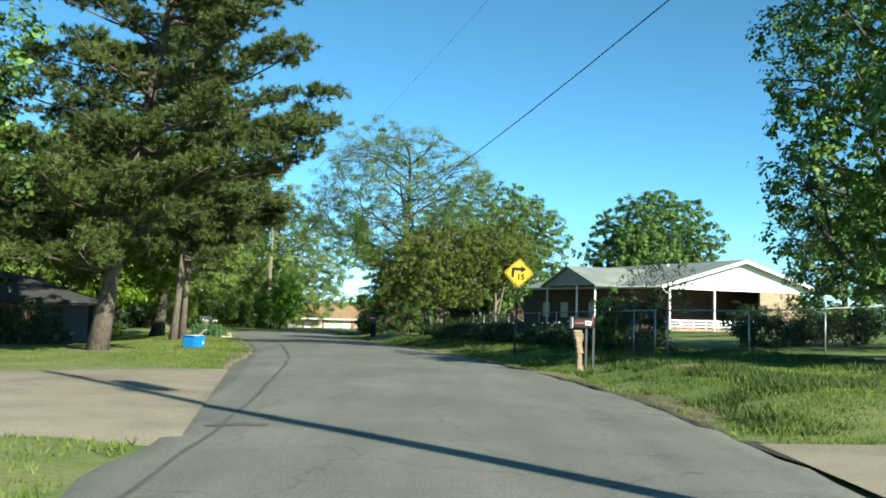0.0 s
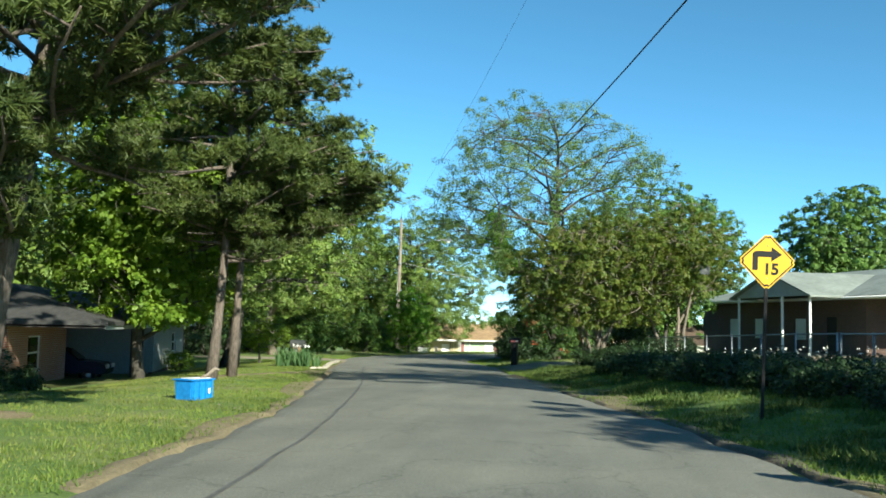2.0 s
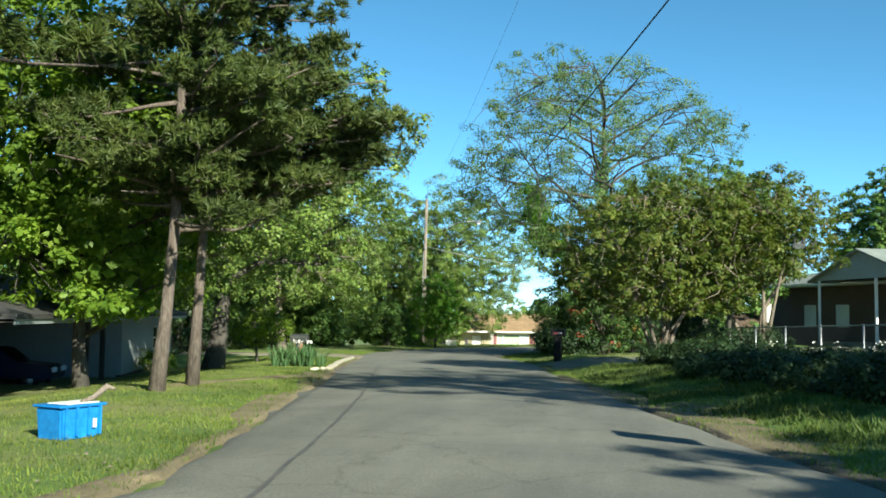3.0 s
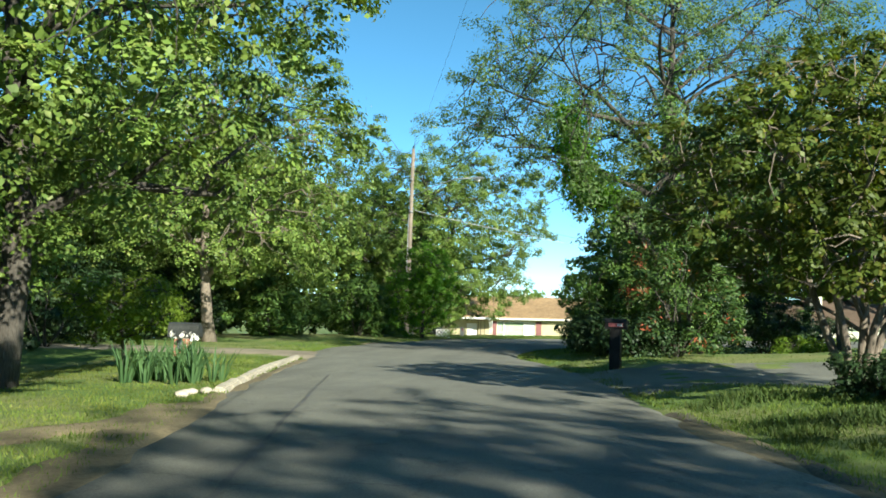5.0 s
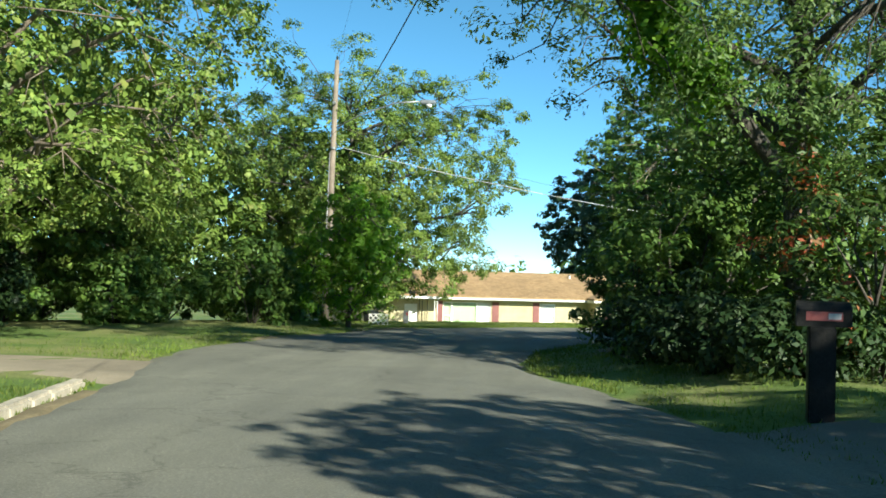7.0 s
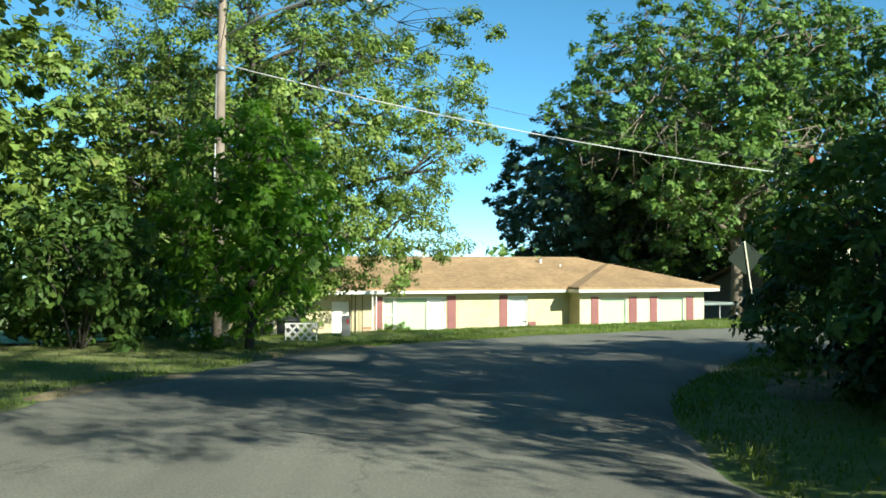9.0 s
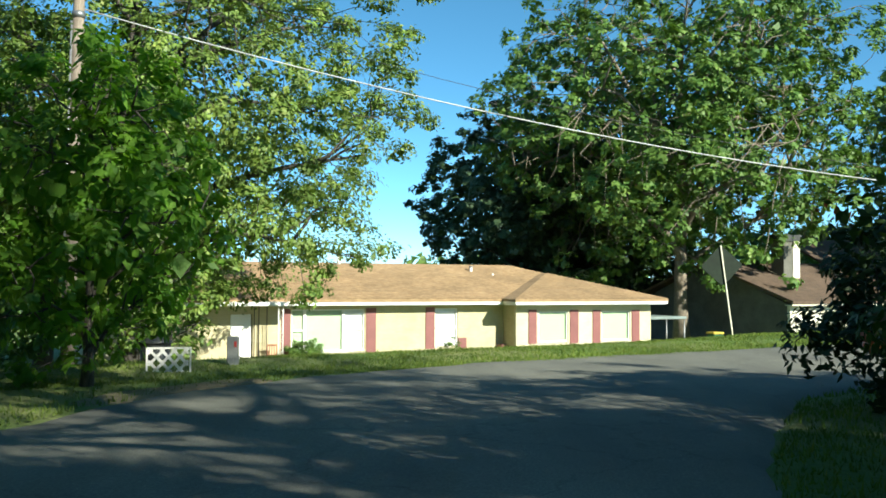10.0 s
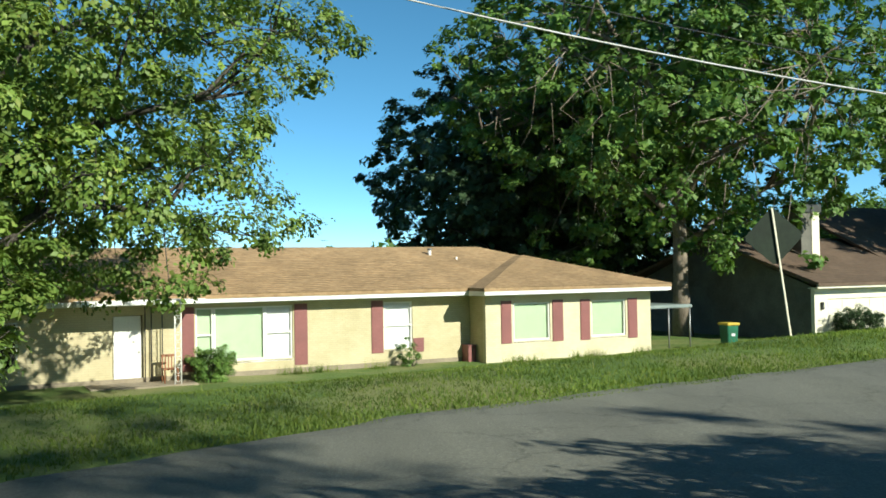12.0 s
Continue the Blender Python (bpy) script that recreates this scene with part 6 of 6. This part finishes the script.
def kerb():
    pts = resample([(-13.15, 60.2), (-13.9, 63.4), (-14.85, 67.2), (-15.6, 71.0), (-16.35, 74.6)], 0.9)
    k = thing("kerb", pose(0, 0, 0), "pale broken concrete kerb along the lawn", "kerb", kind="structure")
    rng = random.Random(3)
    for a, b in zip(pts[:-1], pts[1:]):
        d = math.degrees(math.atan2(b[1] - a[1], b[0] - a[0]))
        n = float(np.linalg.norm(b - a))
        z = land_at(a[0], a[1])
        part("kerb_stone", box(0.003, n - 0.003, -0.12, 0.12, -0.12, 0.125 + rng.uniform(-0.018, 0.008), 0.045), M_KERB, k, "", pose(a[0], a[1], z, rng.uniform(-2.5, 2.5), rng.uniform(-0.6, 0.6), d + rng.uniform(-1, 1)))
    for i in range(4):
        x, y = -13.35 + 0.05 * i + rng.uniform(-0.2, 0.15), 60.0 - 0.42 * i + rng.uniform(-0.1, 0.1)
        bm = bmesh.new()
        bmesh.ops.create_icosphere(bm, subdivisions=2, radius=rng.uniform(0.07, 0.14))
        for v in bm.verts:
            v.co *= 1 + 0.25 * noise.noise(v.co * 6 + Vector((i, 0, 0)))
            v.co.z *= 0.6
        r = thing("edging_stone", pose(x, y, land_at(x, y) + 0.05, 0, 0, rng.uniform(0, 360)), "pale rough edging stone by the iris bed", "stone", "edging stones")
        part("rock", bm, M_KERB, r)


def irises():
    rng = np.random.default_rng(9)
    for i in range(26):
        x, y = -14.95 + rng.uniform(-0.8, 0.7), 62.5 + rng.uniform(-1.6, 1.5)
        k = thing("iris_plant", pose(x, y, land_at(x, y) - 0.02, 0, 0, rng.uniform(0, 360)), "clump of sword-shaped grey-green iris leaves", "plant", "iris bed")
        polys = []
        for j in range(13):
            a, b = rng.uniform(0, 2 * math.pi), rng.uniform(0.1, 0.45)
            L = rng.uniform(0.55, 1.0)
            d = np.array([math.cos(a) * b, math.sin(a) * b, 1.0])
            w = np.array([-math.sin(a), math.cos(a), 0]) * 0.028
            p0 = np.array([math.cos(a), math.sin(a), 0]) * 0.06
            m, t = p0 + d * L * 0.6, p0 + d * L + np.array([math.cos(a), math.sin(a), -0.3]) * 0.12
            polys += [[p0 - w, p0 + w, m + w, m - w], [m - w, m + w, t + w * 0.1, t - w * 0.1]]
        part("leaf_fan", soup("leaf_fan", np.array(polys), M_IRIS), M_IRIS, k)
        if i % 6 == 2:
            part("stalk", tube("stalk", [(0, 0, 0), (0.03, 0.02, 1.0)], 0.012, M_IRIS, 5), M_IRIS, k)
            c = np.array([[0.03, 0.02, 1.03]])
            part("flower", soup("flower", leaves(rng, c, 0.035, 20, 0.085, 1.0, 0, 0.8), M_PETAL), M_PETAL, k, "white iris flower")


def lattice():
    m = pose(-15.5, 99.6, land_at(-15.5, 99.6) - 0.14, 0, 0, 8) @ Matrix.Diagonal((0.8, 1, 0.85, 1))
    k = thing("lattice_screen", m, "small white lattice screen on the grass", "screen")
    part("frame", box(-0.5, 0.5, -0.02, 0.02, 0.02, 0.06), M_WHITE, k)
    part("frame", box(-0.5, 0.5, -0.02, 0.02, 0.66, 0.7), M_WHITE, k)
    for s in (-0.5, 0.46):
        part("frame", box(s, s + 0.04, -0.02, 0.02, -0.1, 0.7), M_WHITE, k)
    n = 0
    for sgn in (1, -1):
        for i in range(-4, 6):
            x0 = -0.7 + i * 0.26
            pts = []
            for t in np.linspace(0, 0.6, 13):
                x = x0 + t if sgn > 0 else x0 + 0.6 - t
                if -0.47 <= x <= 0.47:
                    pts.append((x, 0.005 * sgn, 0.06 + t))
            if len(pts) > 1:
                a, b = pts[0], pts[-1]
                part("slat", slab_bar(a, b, 0.062, 0.008), M_WHITE, k)
    b = thing("rubbish_can", pose(-16.2, 101.8, land_at(-16.2, 101.8) - 0.62), "dark grey rubbish can behind the white lattice", "bin")
    part("body", tube("body", [(0, 0, -0.1), (0, 0, 0.5), (0, 0, 1.0)], [0.26, 0.29, 0.32], M_DARKSTEEL, 16), M_DARKSTEEL, b)
    part("lid", tube("lid", [(0, 0, 1.0), (0, 0, 1.05), (0, 0, 1.13)], [0.35, 0.34, 0.1], M_DARKSTEEL, 16), M_DARKSTEEL, b)
    b = thing("meter_pedestal", pose(-14.5, 100.8, land_at(-14.5, 100.8)), "grey utility pedestal with a red label", "utility box")
    part("body", box(-0.11, 0.11, -0.1, 0.1, -0.1, 0.55, 0.02), M_STEEL, b)
    part("bar", box(0.03, 0.08, -0.106, -0.1, 0.35, 0.46), M_RED, b)


def slab_bar(a, b, w, t):
    a, b = Vector(a), Vector(b)
    d = (b - a).normalized()
    s = Vector((0, 1, 0)).cross(d) * (w / 2)
    bm = bmesh.new()
    y = Vector((0, t / 2, 0))
    v = [bm.verts.new(p) for p in (a - s - y, a + s - y, b + s - y, b - s - y, a - s + y, a + s + y, b + s + y, b - s + y)]
    for f in ((0, 1, 2, 3), (7, 6, 5, 4), (0, 4, 5, 1), (1, 5, 6, 2), (2, 6, 7, 3), (3, 7, 4, 0)):
        bm.faces.new([v[i] for i in f])
    bmesh.ops.recalc_face_normals(bm, faces=bm.faces)
    return bm


def chain_fence(a, b, n, label):
    k = thing("chain_link_fence", pose(0, 0, 0), label, "fence")
    a, b = np.array(a, float), np.array(b, float)
    tops = []
    for i in range(n):
        p = a + (b - a) * i / (n - 1)
        z = land_at(*p)
        tops.append((p[0], p[1], z + 1.4))
        part("post", tube("post", [(p[0], p[1], z - 0.2), (p[0], p[1], z + 1.44)], 0.03, M_STEEL, 7), M_STEEL, k)
    part("top_rail", tube("top_rail", tops, 0.022, M_STEEL, 6), M_STEEL, k)
    L = float(np.linalg.norm(b - a))
    verts, faces = [], []
    for sgn in (1, -1):
        for s in np.arange(-1.2, L, 0.13):
            s0, s1 = s, s + 1.2
            z0, z1 = (0.03, 1.4) if sgn > 0 else (1.4, 0.03)
            if s0 < 0:
                z0, s0 = z0 + (z1 - z0) * (-s0) / 1.2, 0.0
            if s1 > L:
                z1, s1 = z1 - (z1 - z0) * (s1 - L) / max(s1 - s0, 1e-6), L
            p, q = a + (b - a) * s0 / L, a + (b - a) * s1 / L
            v, f = tube_arrays([(p[0], p[1], land_at(*p) + z0), (q[0], q[1], land_at(*q) + z1)], [0.0024, 0.0024], 3)
            o = len(verts)
            verts += v
            faces += [tuple(j + o for j in g) for g in f]
    part("mesh", mesh_from("mesh", verts, faces, M_DARKSTEEL), M_DARKSTEEL, k, "thin dark wire netting")


tub()
kerb()
irises()
lattice()
chain_fence((6.3, 28.7), (5.9, 42.5), 6, "chain-link fence along the overgrown verge")
chain_fence((5.9, 42.9), (1.9, 60.5), 8, "chain-link fence beside the dark shrubs")
chain_fence((6.7, 28.8), (31, 37.0), 10, "chain-link fence across the front yard")
# overgrown shrubs below the fence and by the mailbox
VERGE = [(4.6, 43.5, 1.4, 0.8), (4.2, 46.5, 1.5, 0.8), (3.4, 49.5, 1.5, 0.8), (2.8, 52.5, 1.4, 0.8), (2.2, 56, 1.3, 0.8), (5.4, 40.4, 1.3, 0.85), (4.9, 38.6, 1.2, 0.9),
         (4.2, 52.0, 1.3, 0.8), (1.6, 60.5, 1.2, 1.3), (3.2, 62.5, 1.2, 1.5), (14.5, 46, 1.1, 1.5), (17, 47, 1.2, 1.6), (19.5, 45.5, 1.0, 1.3), (19.5, 41, 2.6, 4.6), (22, 44, 2.6, 4.2), (1.2, 57.6, 1.1, 1.0), (0.3, 58.4, 1.0, 0.9), (-0.5, 60.0, 0.9, 0.8), (1.0, 55.6, 1.1, 0.9), (4.5, 37.4, 1.0, 0.8), (3.7, 39.8, 1.1, 0.85), (2.8, 42.2, 1.1, 0.9), (2.0, 44.8, 1.1, 0.8), (1.3, 47.8, 1.0, 0.8), (0.6, 51.2, 1.0, 0.75), (5.2, 34.0, 0.9, 0.7)]
# the tree shade over this bank is put into the shrubs' dark leaves
for i, (bx, by, br, bh) in enumerate(VERGE):
    bush("verge_shrub", bx, by, br, bh, "untidy shrub along the wire fence, coloured dark as in shade", 160 + i, M_DARKLEAF, 0.105, 280, 16, group="verge shrubs", spread=0.14)
bush("young_shrub", 6.9, 34.6, 1.25, 1.75, "untidy dark green shrub beside the stone mailbox", 181, M_DARKLEAF, 0.12, 420, 16, spread=0.15)
bush("young_shrub", 5.9, 34.2, 0.6, 2.2, "slender leafy green shrub beside the stone mailbox", 182, M_MIDLEAF, 0.12, 130, 14, spread=0.15)
broadleaf("sapling", 7.5, 34.4, 3.6, 1.5, "thin sapling with sparse small leaves", 183, M_MIDLEAF, M_BARK, 0.03, 0.42, 9, 0.42, 3, 5, 0.09, core=0, low=1.0, gaps=0.0)
# those left of the road also stand in for deep shade before the grey house
for i, (bx, by, br, bh) in enumerate(((11.8, 35.6, 1.2, 1.1), (13.4, 36.2, 1.1, 1.0), (-17.0, 41.5, 0.7, 0.6), (-18.6, 39.5, 1.3, 1.4), (-16.2, 38.0, 1.0, 1.0), (-20.0, 37.0, 1.3, 1.6), (-15.4, 35.8, 1.3, 1.9), (-17.6, 34.2, 1.5, 2.1), (14.6, 34.4, 1.2, 1.2))):
    bush("low_shrub", bx, by, br, bh, "low dark green shrub in the yard", 200 + i, M_DARKLEAF, 0.13, 220, 14, group="yard shrubs", spread=0.15)
for i, (bx, by, br, bh) in enumerate(((-21, 61.5, 0.8, 0.9), (-20.0, 42.0, 1.0, 1.0), (-18.5, 35, 0.9, 0.9), (2.6, 86.5, 0.9, 0.9), (3.9, 87.2, 0.9, 0.8))):
    bush("garden_shrub", bx, by, br, bh, "low green garden shrub on the lawn", 190 + i, M_BRIGHTLEAF, 0.13, 110, 12, spread=0.15)

# ---- grass and weeds ----
def blades(name, spots, heights, label, material, width=0.012, seed=1, lean=0.35):
    rng = np.random.default_rng(seed)
    n = len(spots)
    z = land(spots[:, 0], spots[:, 1])
    base = np.column_stack([spots, z - 0.01])
    a = rng.uniform(0, 2 * math.pi, n)
    w = np.column_stack([np.cos(a), np.sin(a), np.zeros(n)]) * (width * rng.uniform(0.6, 1.4, n))[:, None]
    d = np.column_stack([rng.normal(size=n) * lean, rng.normal(size=n) * lean, np.ones(n)])
    tip = base + d * heights[:, None]
    ob = new(name, soup(name, np.stack([base - w, base + w, tip], 1), material))
    tagged(ob, label, "grass", kind="stuff")


def build_grass():
    rng = np.random.default_rng(4)
    spots, hs = [], []
    # along both edges of the road, thickest at the asphalt
    for side in (0, 1):
        e = ROAD[:, 2 * side:2 * side + 2]
        o = ROAD[:, 2 - 2 * side:4 - 2 * side]
        keep = (e[:, 1] > 4) & (e[:, 0] < 25)
        e, o = e[keep], o[keep]
        out = (e - o) / np.linalg.norm(e - o, axis=1, keepdims=True)
        n = 56000
        i = rng.integers(0, len(e) - 1, n)
        t = rng.uniform(0, 1, n)[:, None]
        dist = -0.1 + rng.exponential(1.9, n)[:, None]
        spots.append(e[i] * (1 - t) + e[i + 1] * t + out[i] * dist)
        hs.append(rng.uniform(0.03, 0.09, n) * (1 + 0.5 * (rng.uniform(size=n) > 0.93)))
    p, h = np.concatenate(spots), np.concatenate(hs)
    tuft = np.array([noise.noise(Vector((x * 1.3, y * 1.3, 2))) for x, y in p])
    inside = np.zeros(len(p), bool)
    for x0, x1, y0, y1 in ((-40, -3, 11, 23), (3, 30, 5, 13.2), (-5, 30, 66, 73), (-50, -15.5, 75.4, 80)):
        inside |= (p[:, 0] > x0) & (p[:, 0] < x1) & (p[:, 1] > y0) & (p[:, 1] < y1)
    ok = (tuft > -0.3) & ~inside
    blades("grass", p[ok], (h * (1 + 0.8 * np.clip(tuft, 0, 1)))[ok], "short uneven grass along the road edges", M_BLADE)
    # the longer lawn in front of the cream house
    n = 130000
    s, u = 0.1 + 17 * rng.uniform(0, 1, n) ** 1.4, rng.uniform(-6, 27, n)
    q = np.array([-12.4, 99.6]) + u[:, None] * FAR_DIR + s[:, None] * FAR_NORMAL
    wave = np.array([noise.noise(Vector((x * 0.7, y * 0.7, 5))) for x, y in q])
    blades("grass", q, rng.uniform(0.03, 0.065, n) * (1 + 0.8 * wave), "long unmown grass sloping to the cream house", M_BLADE, 0.010, 2, 0.5)
    # rough grass on the right bank
    n = 80000
    y = 12 + 48 * rng.uniform(0, 1, n) ** 1.3
    q = np.column_stack([right_edge(y) + rng.uniform(0.3, 8, n), y])
    wave = np.array([noise.noise(Vector((a * 0.6, b * 0.6, 8))) for a, b in q])
    blades("grass", q, rng.uniform(0.03, 0.09, n) * (1 + 1.2 * wave), "rough tufted grass on the bank", M_BLADE, 0.010, 3, 0.5)
    # darker weeds standing in tufts on the bank
    n = 110000
    y = rng.uniform(13, 62, n)
    q = np.column_stack([right_edge(y) + rng.uniform(0.5, 9, n), y])
    wave = np.array([noise.noise(Vector((a * 0.55, b * 0.55, 21))) + 0.5 * noise.noise(Vector((a * 1.9, b * 1.9, 3))) for a, b in q])
    ok = (wave > 0.05) & ~((q[:, 1] > 63) & (q[:, 0] > -6))
    blades("weeds", q[ok], rng.uniform(0.08, 0.2, ok.sum()) * (0.6 + wave[ok]), "dark tufted weeds on the bank", M_WEED, 0.02, 7, 0.5)
    # taller weeds against the cream house
    n = 900
    spot = np.array([7.6, 8.3, 10.6, 11.3, 13.6, -0.6, 0.4, 2.6])[rng.integers(0, 8, n)] + rng.normal(size=n) * 0.28
    v = np.where(spot > 6, -1.75, -0.45) - rng.uniform(0, 0.35, n)
    c, d = math.cos(radians(22)), math.sin(radians(22))
    q = np.column_stack([-11.5 + c * spot - d * v, 125.2 + d * spot + c * v])
    blades("weeds", q, rng.uniform(0.12, 0.42, n), "tall weeds against the cream brick wall", M_BLADE, 0.012, 9, 0.25)
    # left lawn
    n = 60000
    y = rng.uniform(24, 74, n)
    q = np.column_stack([left_edge(y) - rng.uniform(0.2, 7, n), y])
    blades("grass", q, rng.uniform(0.025, 0.06, n), "mown lawn grass beneath the trees", M_LAWNBLADE, 0.01, 5)


build_grass()


def wildflowers():
    rng = np.random.default_rng(31)
    n = 80
    y = rng.uniform(40, 58, n)
    x = 9.2 - (y - 41) * 0.27 + rng.normal(size=n) * 1.5
    c = np.column_stack([x, y, land(x, y) + rng.uniform(0.45, 0.95, n)])
    ob = new("wildflowers", soup("wildflowers", leaves(rng, c, 0.03, 5, 0.06, 0.8, 0, 0.9), M_PETAL))
    tagged(ob, "small white wildflowers along the wire fence", "flowers", kind="stuff")


wildflowers()


def dry_leaves():
    rng = np.random.default_rng(52)
    y = rng.uniform(31.5, 36.5, 16)
    x = left_edge(y) - 0.4 - np.abs(rng.normal(size=16)) * 0.6
    p = np.column_stack([x, y, land(x, y) + 0.05])
    ob = new("dry_leaves", soup("dry_leaves", leaf_faces(rng, p, np.tile([0, 0, 1.0], (16, 1)), 0.06, 0, 0.7, False), M_PALEBARK))
    tagged(ob, "pale scraps of dry leaf on the lawn", "litter", kind="stuff")


dry_leaves()


# ---- verge dirt and litter ----
def dirt_patch(x, y, rx, ry, turn, seed):
    ob_pts, faces = [], []
    n, rings = 26, 4
    c, s = math.cos(radians(turn)), math.sin(radians(turn))
    for r in range(rings + 1):
        for k in range(n):
            a = 2 * math.pi * k / n
            w = (r / rings) * (1 + 0.35 * noise.noise(Vector((math.cos(a) * 1.6, math.sin(a) * 1.6, seed))))
            u, v = math.cos(a) * rx * w, math.sin(a) * ry * w
            px, py = x + u * c - v * s, y + u * s + v * c
            ob_pts.append((px, py, land_at(px, py) + (0.028 if r < rings else -0.05)))
    for r in range(rings):
        for k in range(n):
            j = (k + 1) % n
            faces.append((r * n + k, r * n + j, (r + 1) * n + j, (r + 1) * n + k))
    ob = new("dirt_patch", mesh_from("dirt_patch", ob_pts, faces, M_DIRT, True))
    tagged(ob, "bare worn dirt at the road edge", "ground", kind="structure")


for i, (x, y, rx, ry, a) in enumerate(((-6.6, 31.5, 0.45, 2.6, 9), (-9.0, 43, 0.5, 4.0, 13), (-12.0, 55.5, 0.8, 3.2, 14), (-10.6, 50.5, 0.5, 2.6, 14), (2.9, 25.5, 0.4, 3.0, 12), (0.2, 39.5, 0.6, 3.2, 14), (-2.1, 49.2, 0.6, 3.2, 12),
                                         (-11.0, 30.9, 1.3, 0.9, 0), (4.2, 17.0, 0.4, 2.4, 4), (-16.9, 90.5, 0.6, 2.0, -25), (-14.9, 97.0, 0.5, 2.4, -35), (-5.4, 90.4, 1.5, 3.2, -25), (-5.6, 85.0, 1.6, 2.6, 0), (-3.0, 94.2, 1.8, 1.1, 25), (-0.4, 43.6, 0.5, 3.0, 14), (5.6, 27.5, 0.7, 1.0, 0), (6.4, 23.5, 1.2, 0.6, 20), (-3.6, 56, 0.5, 3.0, 11))):
    dirt_patch(x, y, rx, ry, a, i * 3.1)


# ---- far tree line beyond the houses ----
def tree_line():
    rng = np.random.default_rng(15)
    pts = []
    for i in range(260):
        a = rng.uniform(-1.15, 1.25)
        d = rng.uniform(190, 260)
        x, y = math.sin(a) * d, 60 + math.cos(a) * d
        h = rng.uniform(5, 9) + 3 * noise.noise(Vector((a * 6, 0, 0)))
        z = land_at(x, y)
        k = 5
        pts.append(np.column_stack([x + rng.normal(size=k) * 2.5, y + rng.normal(size=k) * 2.5, z + rng.uniform(0.5, h, k)]))
    c = np.concatenate(pts)
    ob = new("far_trees", soup("far_trees", leaves(rng, c, 1.3, 26, 1.3, 0.8, 0.0, 0.7, True), M_MIDLEAF))
    tagged(ob, "distant line of green trees", "trees", kind="stuff")


tree_line()
